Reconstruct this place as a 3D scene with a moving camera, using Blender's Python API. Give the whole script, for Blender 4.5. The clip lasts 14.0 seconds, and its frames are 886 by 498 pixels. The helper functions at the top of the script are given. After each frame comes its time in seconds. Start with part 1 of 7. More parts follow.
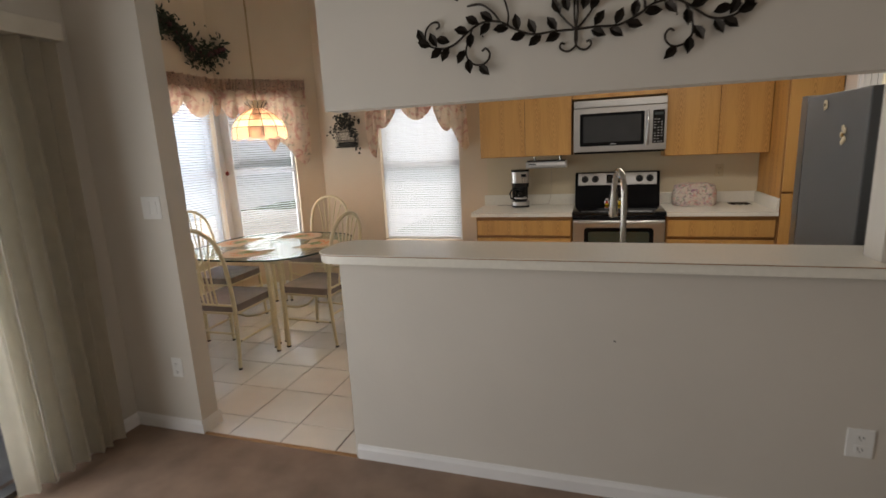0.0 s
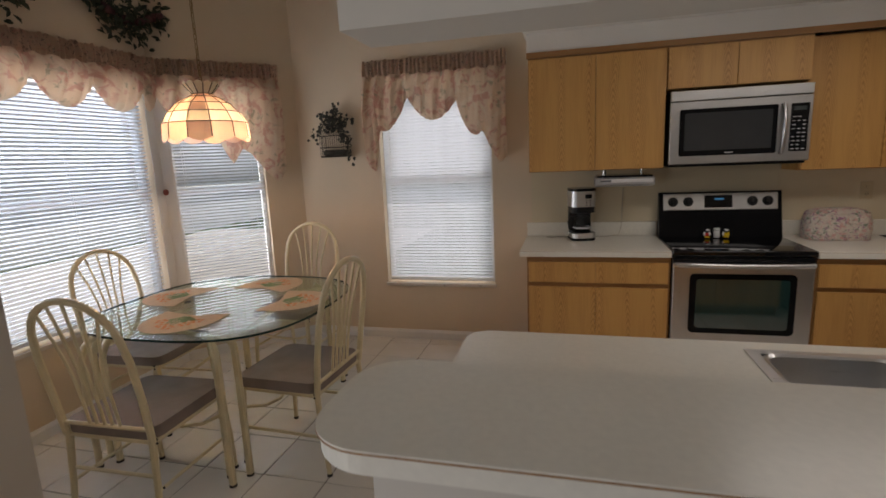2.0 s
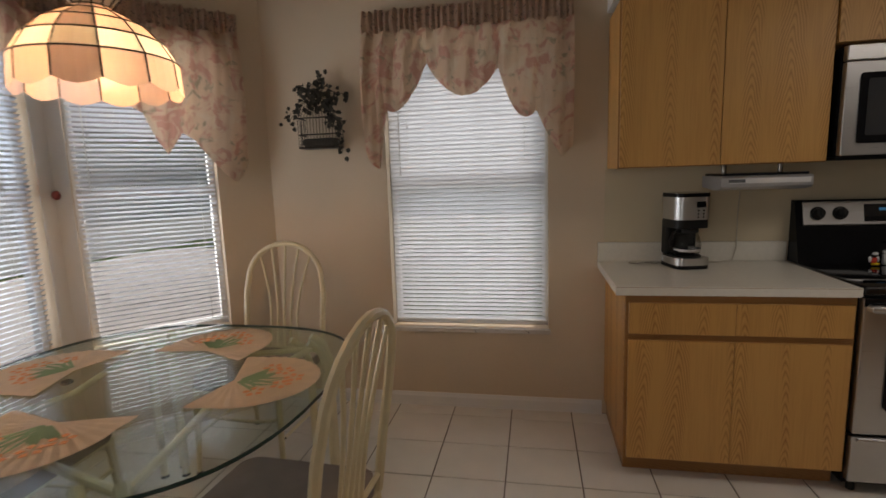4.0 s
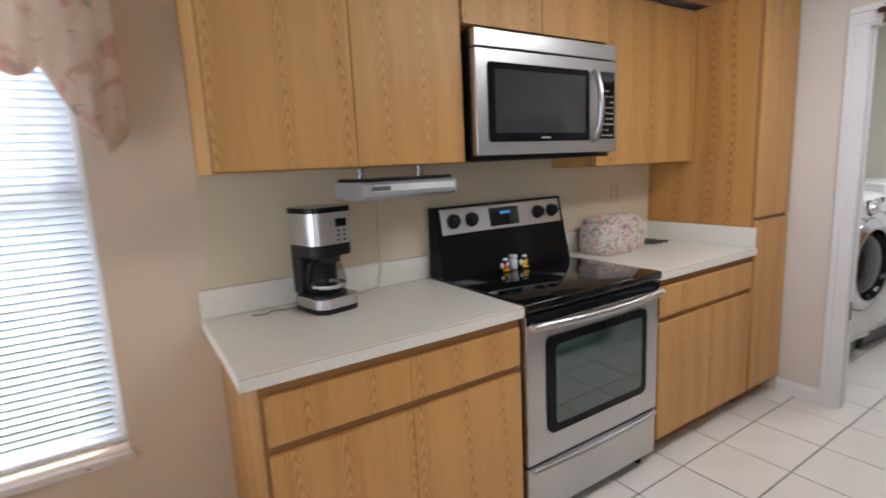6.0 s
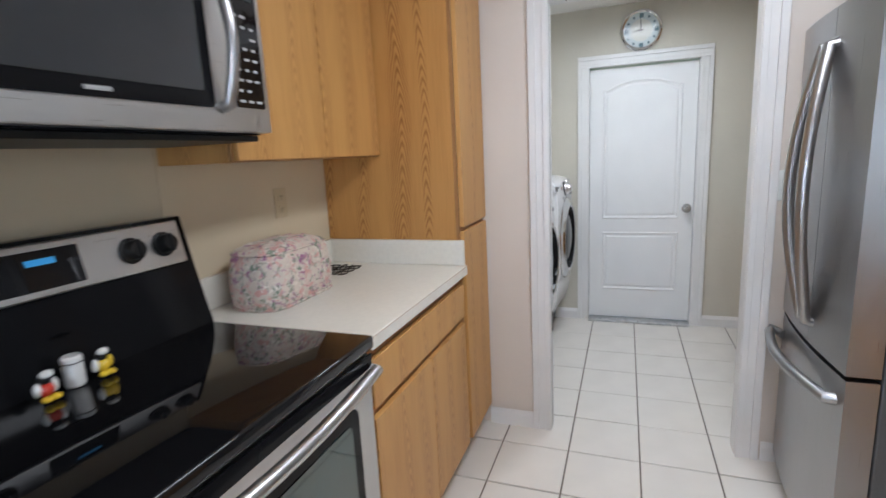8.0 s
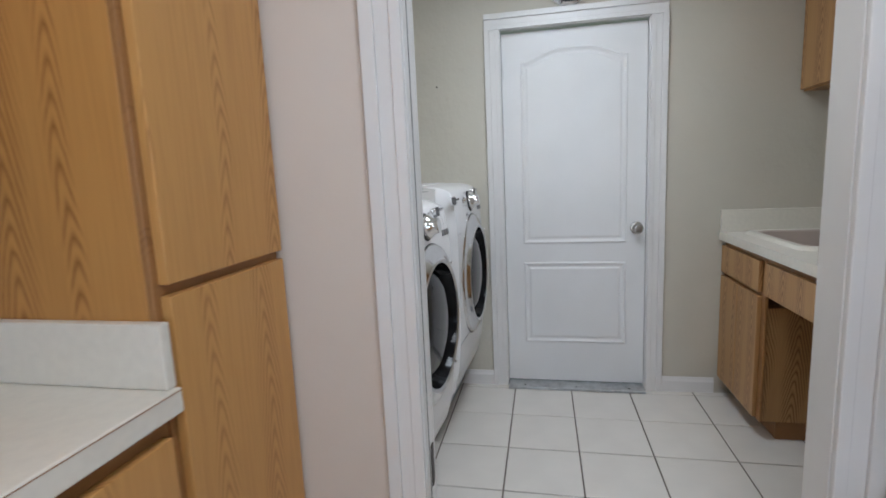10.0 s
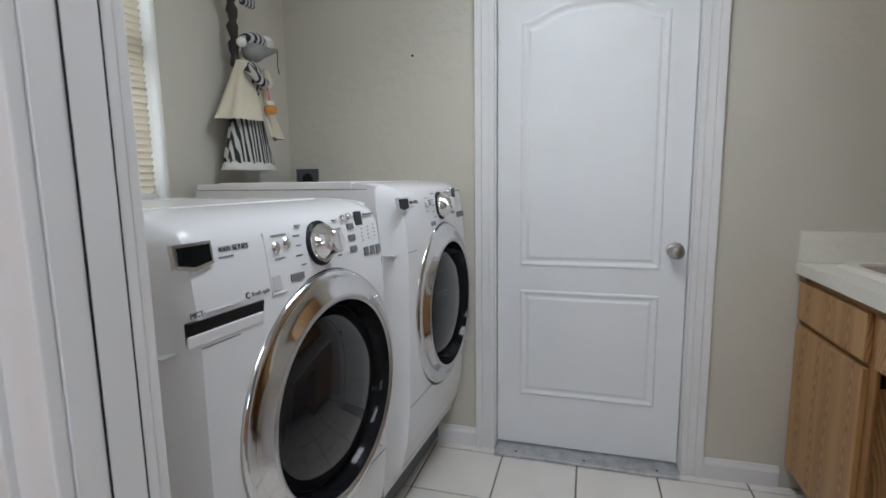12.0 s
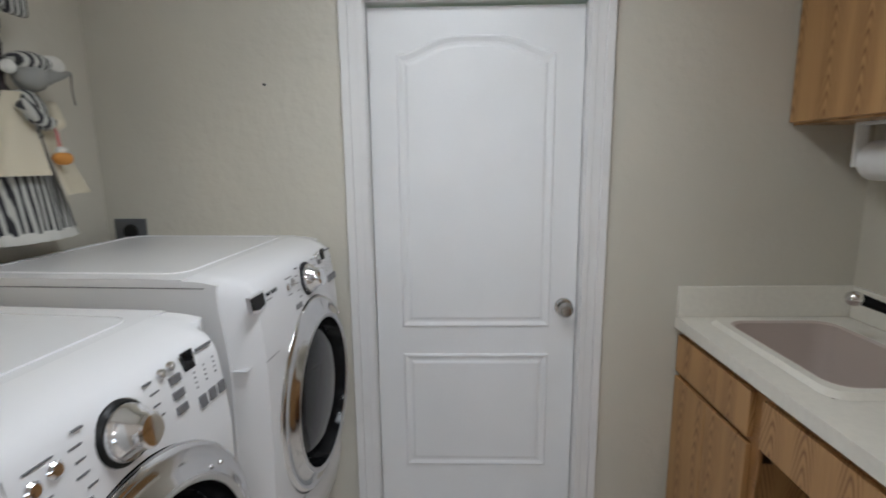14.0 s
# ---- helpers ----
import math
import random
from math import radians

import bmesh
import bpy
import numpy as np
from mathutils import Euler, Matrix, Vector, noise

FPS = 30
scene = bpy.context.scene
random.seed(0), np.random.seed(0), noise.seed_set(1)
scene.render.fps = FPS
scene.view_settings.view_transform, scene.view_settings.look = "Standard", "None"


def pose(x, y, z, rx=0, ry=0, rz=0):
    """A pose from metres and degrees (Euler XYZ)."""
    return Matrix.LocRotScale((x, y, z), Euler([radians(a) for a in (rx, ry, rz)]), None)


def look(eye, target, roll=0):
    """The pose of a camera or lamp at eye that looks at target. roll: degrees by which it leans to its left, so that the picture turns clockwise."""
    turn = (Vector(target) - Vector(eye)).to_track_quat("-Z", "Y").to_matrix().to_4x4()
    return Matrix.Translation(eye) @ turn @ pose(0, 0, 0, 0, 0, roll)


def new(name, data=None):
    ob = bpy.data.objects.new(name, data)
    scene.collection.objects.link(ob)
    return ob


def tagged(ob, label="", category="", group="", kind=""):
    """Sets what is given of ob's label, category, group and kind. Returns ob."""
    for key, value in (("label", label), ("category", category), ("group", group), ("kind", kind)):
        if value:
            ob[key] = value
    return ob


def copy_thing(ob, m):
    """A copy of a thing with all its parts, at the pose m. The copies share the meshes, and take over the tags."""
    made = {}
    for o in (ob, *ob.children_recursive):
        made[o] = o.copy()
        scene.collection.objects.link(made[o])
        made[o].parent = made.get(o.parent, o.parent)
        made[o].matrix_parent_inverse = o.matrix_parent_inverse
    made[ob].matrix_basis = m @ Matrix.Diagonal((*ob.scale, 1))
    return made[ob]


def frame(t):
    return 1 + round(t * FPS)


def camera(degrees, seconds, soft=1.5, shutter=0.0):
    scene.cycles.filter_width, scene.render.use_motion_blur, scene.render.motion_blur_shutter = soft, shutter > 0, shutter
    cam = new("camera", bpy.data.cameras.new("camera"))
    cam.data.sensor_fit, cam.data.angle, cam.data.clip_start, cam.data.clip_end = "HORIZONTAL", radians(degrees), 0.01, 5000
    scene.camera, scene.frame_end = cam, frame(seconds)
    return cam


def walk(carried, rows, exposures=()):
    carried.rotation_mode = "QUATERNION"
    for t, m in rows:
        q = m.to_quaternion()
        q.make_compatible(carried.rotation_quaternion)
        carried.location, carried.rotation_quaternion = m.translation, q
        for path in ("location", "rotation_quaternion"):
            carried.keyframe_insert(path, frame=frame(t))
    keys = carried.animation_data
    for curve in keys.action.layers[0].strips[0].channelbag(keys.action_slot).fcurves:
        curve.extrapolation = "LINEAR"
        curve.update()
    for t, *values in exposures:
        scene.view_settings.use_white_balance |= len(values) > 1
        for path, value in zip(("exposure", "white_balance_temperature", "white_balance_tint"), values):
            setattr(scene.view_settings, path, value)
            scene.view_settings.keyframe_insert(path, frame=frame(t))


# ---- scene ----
cam = camera(83.7, 14.0, soft=1.6, shutter=0.35)
PATH = [
    (0, (0.345, 0.421, 1.571), (-0.251, 2.286, 1.162), -2.8),
    (0.5, (0.097, 0.778, 1.553), (-0.432, 2.668, 1.167), -2.7),
    (1, (-0.128, 1.148, 1.56), (-0.626, 3.048, 1.184), -2.7),
    (1.5, (-0.312, 1.475, 1.575), (-0.808, 3.375, 1.203), -2.7),
    (2, (-0.502, 1.75, 1.553), (-1.001, 3.653, 1.192), -2.5),
    (2.2, (-0.575, 1.846, 1.557), (-1.08, 3.747, 1.194), -2.5),
    (4.3, (-1.208, 2.993, 1.4), (-1.485, 4.954, 1.12), -1.7),
    (4.5, (-1.196, 3.085, 1.394), (-1.371, 5.058, 1.12), -1.8),
    (5, (-1.216, 3.314, 1.387), (-0.969, 5.28, 1.118), -2.4),
    (5.5, (-1.143, 3.585, 1.393), (-0.441, 5.434, 1.098), -2.4),
    (6, (-1.021, 3.788, 1.409), (0.043, 5.45, 1.086), -2.8),
    (6.5, (-0.912, 4.0, 1.412), (0.472, 5.402, 1.069), -2.3),
    (7, (-0.717, 4.188, 1.39), (0.893, 5.32, 1.035), -2.6),
    (7.5, (-0.445, 4.318, 1.377), (1.301, 5.222, 1.01), -3.0),
    (8, (-0.164, 4.439, 1.37), (1.676, 5.127, 0.997), -2.9),
    (8.5, (0.206, 4.489, 1.353), (2.095, 5.034, 0.984), -2.9),
    (9, (0.55, 4.495, 1.332), (2.46, 4.966, 0.968), -3.2),
    (9.2, (0.677, 4.504, 1.318), (2.595, 4.952, 0.967), -3.4),
    (11.3, (1.650, 4.446, 1.105), (3.597, 4.832, 0.863), -0.9),
    (11.5, (1.711, 4.427, 1.117), (3.651, 4.845, 0.866), -0.7),
    (12, (1.827, 4.345, 1.173), (3.730, 4.898, 0.899), -0.8),
    (12.5, (1.922, 4.339, 1.236), (3.803, 4.959, 0.957), -0.5),
    (13, (1.994, 4.360, 1.319), (3.883, 4.944, 1.020), -0.3),
    (13.5, (2.054, 4.360, 1.387), (3.982, 4.786, 1.066), -0.6),
    (14, (2.118, 4.408, 1.429), (4.086, 4.459, 1.076), -0.6),
]
EXPOSURES = [(0, -0.40, 7150, 13), (1, -0.70, 6950, 14), (2, -0.94, 6950, 15), (4.3, -1.22, 7250, 15), (5, -0.56, 6950, 15), (5.5, -0.22, 6300, 15), (6, 0.25, 6000, 13), (7, 0.95, 5600, 9), (7.5, 0.48, 5700, 10), (8, 0.38, 5700, 10), (9.2, 0.15, 5700, 10), (11.3, 0.04, 5700, 10), (14, -0.05, 5900, 11)]
walk(cam, [(t, look(eye, target, roll)) for t, eye, target, roll in PATH], EXPOSURES)

# ---- light ----
world = bpy.data.worlds.new("world")
scene.world = world
world.use_nodes = True
wn = world.node_tree.nodes
sky = wn.new("ShaderNodeTexSky")
sky.sky_type = "NISHITA"
sky.sun_disc = False
sky.sun_elevation, sky.sun_rotation = radians(60), radians(31)
world.node_tree.links.new(sky.outputs[0], wn["Background"].inputs[0])
wn["Background"].inputs[1].default_value = 0.12


def lamp(name, kind, m, power, size=0.2, size_y=None, color=(1, 1, 1), spread=None):
    data = bpy.data.lights.new(name, kind)
    data.energy, data.color = power, color
    if kind == "AREA":
        data.shape, data.size, data.size_y = "RECTANGLE", size, size_y or size
        data.spread = radians(spread or 180)
    elif kind == "SUN":
        data.angle = size
    else:
        data.shadow_soft_size = size
    ob = new(name, data)
    ob.matrix_world = m
    return ob


lamp("sun", "SUN", look((3, 5, 10), (0, 0, 0)), 4.5, radians(0.5), color=(1, 0.95, 0.88))
DAY = (0.86, 0.93, 1.0)
lamp("daylight_bay_side", "AREA", pose(-3.62, 4.05, 1.42, 90, 0, -90), 60, 1.5, 1.6, DAY)
lamp("daylight_bay_corner", "AREA", pose(-3.37, 5.42, 1.42, 90, 0, -135), 35, 0.7, 1.6, DAY)
lamp("daylight_back", "AREA", pose(-1.57, 5.87, 1.35, 90, 0, 180), 14, 0.85, 1.6, DAY)
lamp("daylight_laundry", "AREA", pose(2.62, 5.87, 1.6, 90, 0, 180), 9, 0.8, 0.9, DAY)
lamp("daylight_slider", "AREA", pose(-2.42, 0.6, 1.1, 90, 0, -90), 72, 2.4, 2.0, DAY)
lamp("pendant_bulb", "POINT", pose(-2.53, 4.25, 1.80), 24, 0.04, color=(1, 0.62, 0.32))
# two fills added under the ceilings to brighten the rooms, without fixtures
lamp("kitchen_ceiling_light", "AREA", pose(0.9, 4.2, 2.3, 0, 0, 0), 16, 1.2, 0.35, (1.0, 0.97, 0.93))
lamp("laundry_ceiling_light", "AREA", pose(2.95, 4.38, 2.32, 0, 0, 0), 10.5, 0.6, 0.35, (0.99, 1.0, 0.97), 170)
# added fill out of view, brightens the living room and vanes; no real lamp
lamp("living_lamp", "POINT", pose(1.8, -1.6, 2.6), 17, 0.25, color=(1.0, 0.9, 0.8))

# ---- materials ----
def mat(name, color=(0.8, 0.8, 0.8), rough=0.5, metal=0.0, scale=8.0, vary=0.06, bump=0.0, bump_scale=60.0, **more):
    """A surface with soft blotches and fine relief. Returns the material, its nodes, links, shader and colour mix."""
    m = bpy.data.materials.new(name)
    m.use_nodes = True
    n, l = m.node_tree.nodes, m.node_tree.links
    b = n["Principled BSDF"]
    b.inputs["Roughness"].default_value, b.inputs["Metallic"].default_value = rough, metal
    tc = n.new("ShaderNodeTexCoord")
    big, small = n.new("ShaderNodeTexNoise"), n.new("ShaderNodeTexNoise")
    big.inputs["Scale"].default_value, small.inputs["Scale"].default_value = scale, bump_scale
    big.inputs["Detail"].default_value, small.inputs["Detail"].default_value = 4, 3
    l.new(tc.outputs["Object"], big.inputs["Vector"])
    l.new(tc.outputs["Object"], small.inputs["Vector"])
    ramp = n.new("ShaderNodeMapRange")
    ramp.inputs["From Min"].default_value, ramp.inputs["From Max"].default_value = 0.3, 0.7
    ramp.inputs["To Min"].default_value, ramp.inputs["To Max"].default_value = 1 - vary, 1 + vary * 0.5
    l.new(big.outputs["Fac"], ramp.inputs["Value"])
    mix = n.new("ShaderNodeMix")
    mix.data_type, mix.blend_type = "RGBA", "MULTIPLY"
    mix.inputs["Factor"].default_value = 1.0
    mix.inputs[6].default_value = (*color, 1)
    l.new(ramp.outputs["Result"], mix.inputs[7])
    l.new(mix.outputs[2], b.inputs["Base Color"])
    if bump:
        bn = n.new("ShaderNodeBump")
        bn.inputs["Strength"].default_value, bn.inputs["Distance"].default_value = bump, 0.004
        l.new(small.outputs["Fac"], bn.inputs["Height"])
        l.new(bn.outputs[0], b.inputs["Normal"])
    for key, value in more.items():
        b.inputs[key.replace("_", " ")].default_value = value
    m["mix"] = mix.name
    return m


def grain(name, light, dark, rough=0.42, axis="z", pitch=0.17, figure=0.36):
    """Oak laminate: a plain field with narrow upright columns of stacked arches, and fine pores."""
    m = bpy.data.materials.new(name)
    m.use_nodes = True
    n, l = m.node_tree.nodes, m.node_tree.links
    b = n["Principled BSDF"]
    b.inputs["Roughness"].default_value = rough
    tc, info = n.new("ShaderNodeTexCoord"), n.new("ShaderNodeObjectInfo")

    def put(socket, v):
        if hasattr(v, "is_output"):
            l.new(v, socket)
        else:
            socket.default_value = v

    def f(op, *args):
        q = n.new("ShaderNodeMath")
        q.operation = op
        for socket, v in zip(q.inputs, args):
            put(socket, v)
        return q.outputs[0]

    def noise(scale, detail, squash):
        t, mp = n.new("ShaderNodeTexNoise"), n.new("ShaderNodeMapping")
        t.inputs["Scale"].default_value, t.inputs["Detail"].default_value = scale, detail
        mp.inputs["Scale"].default_value = squash
        l.new(off.outputs[0], mp.inputs["Vector"])
        l.new(mp.outputs[0], t.inputs["Vector"])
        return t.outputs["Fac"]

    off = n.new("ShaderNodeVectorMath")
    off.operation = "MULTIPLY_ADD"
    off.inputs[1].default_value = (7.3, 5.1, 3.7)
    l.new(info.outputs["Random"], off.inputs[0])
    l.new(tc.outputs["Object"], off.inputs[2])
    xyz = n.new("ShaderNodeSeparateXYZ")
    l.new(off.outputs[0], xyz.inputs[0])
    side, up = f("ADD", xyz.outputs[0], xyz.outputs[1]), xyz.outputs[2]
    if axis == "x":
        side, up = f("ADD", xyz.outputs[1], xyz.outputs[2]), xyz.outputs[0]
    wander = noise(1.6, 2, (0.5, 0.5, 1.0))
    side = f("MULTIPLY_ADD", wander, 0.11, side)
    strip = f("FLOOR", f("DIVIDE", side, pitch))
    chance = f("FRACT", f("MULTIPLY", f("SINE", f("MULTIPLY", strip, 12.99)), 43.7))
    s = f("SUBTRACT", side, f("MULTIPLY", f("ADD", strip, 0.5), pitch))
    s = f("ADD", s, f("MULTIPLY", f("SUBTRACT", chance, 0.5), pitch * 0.35))
    bow = f("SQRT", f("MULTIPLY_ADD", s, s, 0.00008))
    ruffle = noise(12, 4, (1, 1, 0.35))
    phase = f("ADD", f("MULTIPLY_ADD", up, 0.20, bow), f("MULTIPLY", ruffle, 0.020))
    phase = f("MULTIPLY_ADD", phase, 100.0, f("MULTIPLY", chance, 9.0))
    band = f("MULTIPLY", f("PINGPONG", phase, 0.5), 2.0)
    patch = noise(2.6, 2, (1, 1, 0.45))
    width = f("MULTIPLY", f("MULTIPLY_ADD", patch, 0.12, -0.014), f("MULTIPLY_ADD", chance, 0.9, 0.45))
    near = f("SUBTRACT", 1.0, f("DIVIDE", f("ABSOLUTE", s), f("MAXIMUM", width, 0.006)))
    near = f("MAXIMUM", f("MINIMUM", f("MULTIPLY", near, 2.2), 1.0), 0.0)
    band = f("MULTIPLY", f("POWER", band, 1.8), near)
    pores = noise(150, 4, (1, 1, 0.04) if axis == "z" else (0.04, 1, 1))
    soft = noise(11, 3, (1, 1, 0.10) if axis == "z" else (0.10, 1, 1))
    v = f("ADD", f("MULTIPLY_ADD", near, -0.05, f("MULTIPLY", band, figure)), f("MULTIPLY_ADD", pores, 0.34, f("MULTIPLY", soft, 0.34)))
    ramp = n.new("ShaderNodeValToRGB")
    ramp.color_ramp.elements[0].position, ramp.color_ramp.elements[1].position = 0.30, 0.85
    ramp.color_ramp.elements[0].color, ramp.color_ramp.elements[1].color = (*light, 1), (*dark, 1)
    l.new(v, ramp.inputs["Fac"])
    l.new(ramp.outputs[0], b.inputs["Base Color"])
    bn = n.new("ShaderNodeBump")
    bn.inputs["Strength"].default_value, bn.inputs["Distance"].default_value = 0.15, 0.001
    l.new(pores, bn.inputs["Height"])
    l.new(bn.outputs[0], b.inputs["Normal"])
    return m


def brushed(name, color, rough=0.28, axis="x"):
    m = mat(name, color, rough, 1.0, scale=3, vary=0.08)
    n, l = m.node_tree.nodes, m.node_tree.links
    mp, f, tc = n.new("ShaderNodeMapping"), n.new("ShaderNodeTexNoise"), n.new("ShaderNodeTexCoord")
    mp.inputs["Scale"].default_value = {"x": (2, 200, 200), "y": (200, 2, 200), "z": (200, 200, 2)}[axis]
    f.inputs["Scale"].default_value = 3
    l.new(tc.outputs["Object"], mp.inputs["Vector"])
    l.new(mp.outputs[0], f.inputs["Vector"])
    mr = n.new("ShaderNodeMapRange")
    mr.inputs["To Min"].default_value, mr.inputs["To Max"].default_value = rough * 0.75, rough * 1.35
    l.new(f.outputs["Fac"], mr.inputs["Value"])
    l.new(mr.outputs[0], n["Principled BSDF"].inputs["Roughness"])
    return m


def glow(name, color, strength):
    m = bpy.data.materials.new(name)
    m.use_nodes = True
    b = m.node_tree.nodes["Principled BSDF"]
    b.inputs["Base Color"].default_value = (*color, 1)
    b.inputs["Emission Color"].default_value = (*color, 1)
    b.inputs["Emission Strength"].default_value = strength
    return m


def sheer(name, color, share=0.4, rough=0.6):
    """Thin stuff that lets part of the light through."""
    m = mat(name, color, rough, scale=12, vary=0.05)
    n, l = m.node_tree.nodes, m.node_tree.links
    tr, mx = n.new("ShaderNodeBsdfTranslucent"), n.new("ShaderNodeMixShader")
    mx.inputs[0].default_value = share
    l.new(n[m["mix"]].outputs[2], tr.inputs[0])
    l.new(n["Principled BSDF"].outputs[0], mx.inputs[1])
    l.new(tr.outputs[0], mx.inputs[2])
    l.new(mx.outputs[0], n["Material Output"].inputs[0])
    return m


def floral(name, base, blots, rough=0.8, scale=9.0, share=0.0):
    """Cloth with soft blots in several colours."""
    m = sheer(name, base, share, rough) if share else mat(name, base, rough, scale=20, vary=0.08, bump=0.2, bump_scale=300)
    n, l = m.node_tree.nodes, m.node_tree.links
    prev = n[m["mix"]].outputs[2]
    tc = n.new("ShaderNodeTexCoord")
    for i, (c, size, cut) in enumerate(blots):
        t, mp = n.new("ShaderNodeTexNoise"), n.new("ShaderNodeMapping")
        mp.inputs["Location"].default_value = (i * 3.1, i * 1.7, i * 2.3)
        t.inputs["Scale"].default_value, t.inputs["Detail"].default_value, t.inputs["Distortion"].default_value = scale * size, 3, 1.2
        l.new(tc.outputs["Object"], mp.inputs["Vector"])
        l.new(mp.outputs[0], t.inputs["Vector"])
        r = n.new("ShaderNodeMapRange")
        r.inputs["From Min"].default_value, r.inputs["From Max"].default_value = cut, cut + 0.09
        l.new(t.outputs["Fac"], r.inputs["Value"])
        mx = n.new("ShaderNodeMix")
        mx.data_type = "RGBA"
        l.new(r.outputs[0], mx.inputs["Factor"])
        l.new(prev, mx.inputs[6])
        mx.inputs[7].default_value = (*c, 1)
        prev = mx.outputs[2]
    l.new(prev, n["Principled BSDF"].inputs["Base Color"])
    return m


PAINT = mat("warm_beige_wall_paint", (0.66, 0.54, 0.405), 0.75, scale=1.5, vary=0.05, bump=0.25, bump_scale=28)
PALE = mat("pale_greige_paint", (0.70, 0.63, 0.565), 0.75, scale=1.5, vary=0.05, bump=0.25, bump_scale=28)
GREIGE = mat("greige_wall_paint", (0.62, 0.58, 0.52), 0.75, scale=1.5, vary=0.05, bump=0.25, bump_scale=28)
CREAM = mat("cream_wall_covering", (0.64, 0.55, 0.39), 0.6, scale=2, vary=0.04, bump=0.12, bump_scale=40)
LAUNDRY = mat("textured_laundry_paint", (0.60, 0.57, 0.49), 0.7, scale=2, vary=0.05, bump=0.9, bump_scale=24)
CEIL = mat("ceiling_paint", (0.8, 0.78, 0.74), 0.9, scale=3, vary=0.03, bump=0.4, bump_scale=80)
TRIM = mat("white_trim_paint", (0.78, 0.77, 0.76), 0.35, scale=5, vary=0.04, bump=0.05, bump_scale=30)
DOORW = mat("white_door_paint", (0.80, 0.80, 0.80), 0.38, scale=4, vary=0.03, bump=0.06, bump_scale=90)
CARPET = mat("brown_carpet", (0.30, 0.205, 0.15), 0.95, scale=5, vary=0.25, bump=1.0, bump_scale=420)
GROUT = mat("dark_grout", (0.20, 0.17, 0.14), 0.9, scale=30, vary=0.2)
TILE = mat("cream_floor_tile", (0.78, 0.745, 0.69), 0.18, scale=5, vary=0.05, bump=0.04, bump_scale=22)
OAK = grain("oak_laminate", (0.58, 0.315, 0.098), (0.27, 0.105, 0.022))
OAKX = OAK
OAKS = grain("oak_side_panel", (0.52, 0.265, 0.075), (0.24, 0.09, 0.018), pitch=0.15, figure=0.50)
OAKU = grain("utility_oak", (0.47, 0.27, 0.11), (0.22, 0.10, 0.035), pitch=0.13, figure=0.60)
OAKD = grain("oak_edge", (0.34, 0.17, 0.06), (0.22, 0.10, 0.035), axis="x")
LAMI = mat("off_white_laminate", (0.78, 0.75, 0.67), 0.28, scale=60, vary=0.04, bump=0.02, bump_scale=200)
STEEL = brushed("brushed_steel", (0.62, 0.62, 0.62), 0.30)
STEELV = brushed("brushed_steel_upright", (0.42, 0.42, 0.425), 0.30, "z")
CHROME = mat("chrome", (0.85, 0.85, 0.86), 0.06, 1.0, scale=4, vary=0.02)
NICKEL = mat("satin_nickel", (0.42, 0.40, 0.37), 0.25, 1.0, scale=10, vary=0.05)
BLACK = mat("black_enamel", (0.008, 0.008, 0.009), 0.10, scale=6, vary=0.1, Specular_IOR_Level=0.13)
# black plastic parts, and the painted shade in the washer's drawer grip
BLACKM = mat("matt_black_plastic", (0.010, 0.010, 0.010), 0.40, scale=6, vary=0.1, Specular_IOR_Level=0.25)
BGLASS = mat("black_glass", (0.006, 0.006, 0.007), 0.04, scale=6, vary=0.05)
GREYP = mat("grey_side_panel", (0.10, 0.105, 0.11), 0.45, scale=5, vary=0.06, bump=0.2, bump_scale=200)
WHITEA = mat("white_appliance_enamel", (0.82, 0.82, 0.83), 0.16, scale=4, vary=0.02)
WHITEP = mat("white_plastic", (0.80, 0.80, 0.78), 0.4, scale=8, vary=0.03)
ALMOND = mat("almond_plastic", (0.58, 0.48, 0.31), 0.4, scale=8, vary=0.05)
CREAMM = mat("cream_enamelled_metal", (0.72, 0.63, 0.42), 0.28, scale=12, vary=0.08)
SEATC = mat("taupe_seat_cloth", (0.26, 0.21, 0.19), 0.9, scale=8, vary=0.15, bump=0.6, bump_scale=350)
IRON = mat("dark_bronze_iron", (0.045, 0.035, 0.028), 0.42, 0.7, scale=20, vary=0.3, bump=0.3, bump_scale=120)
LEAFD = mat("dried_ivy", (0.045, 0.04, 0.03), 0.8, scale=20, vary=0.4)
SLAT = sheer("white_blind_slat", (0.80, 0.81, 0.83), 0.18, 0.4)
# white slats again, with the sky's cool light put into a blue-grey colour
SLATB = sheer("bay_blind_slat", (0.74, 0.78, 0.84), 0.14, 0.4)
VANE = sheer("cream_fabric_vane", (0.74, 0.70, 0.61), 0.35, 0.85)
VALA = floral("peach_floral_cloth", (0.78, 0.63, 0.49), [((0.62, 0.33, 0.27), 1.0, 0.5), ((0.36, 0.34, 0.24), 1.4, 0.6), ((0.78, 0.68, 0.55), 0.8, 0.56)], share=0.25)
RUFFLE = floral("ruffled_cloth", (0.72, 0.56, 0.44), [((0.22, 0.16, 0.13), 4.5, 0.56), ((0.68, 0.40, 0.33), 3.0, 0.57)], share=0.3)
QUILT = floral("rose_floral_quilting", (0.62, 0.54, 0.46), [((0.20, 0.24, 0.18), 1.3, 0.54), ((0.60, 0.34, 0.30), 1.2, 0.52), ((0.32, 0.13, 0.24), 1.5, 0.58), ((0.74, 0.68, 0.60), 2.6, 0.58)], scale=22)
MARBLE = floral("veined_marble", (0.68, 0.62, 0.56), [((0.15, 0.12, 0.10), 1.0, 0.66)], rough=0.25, scale=14)
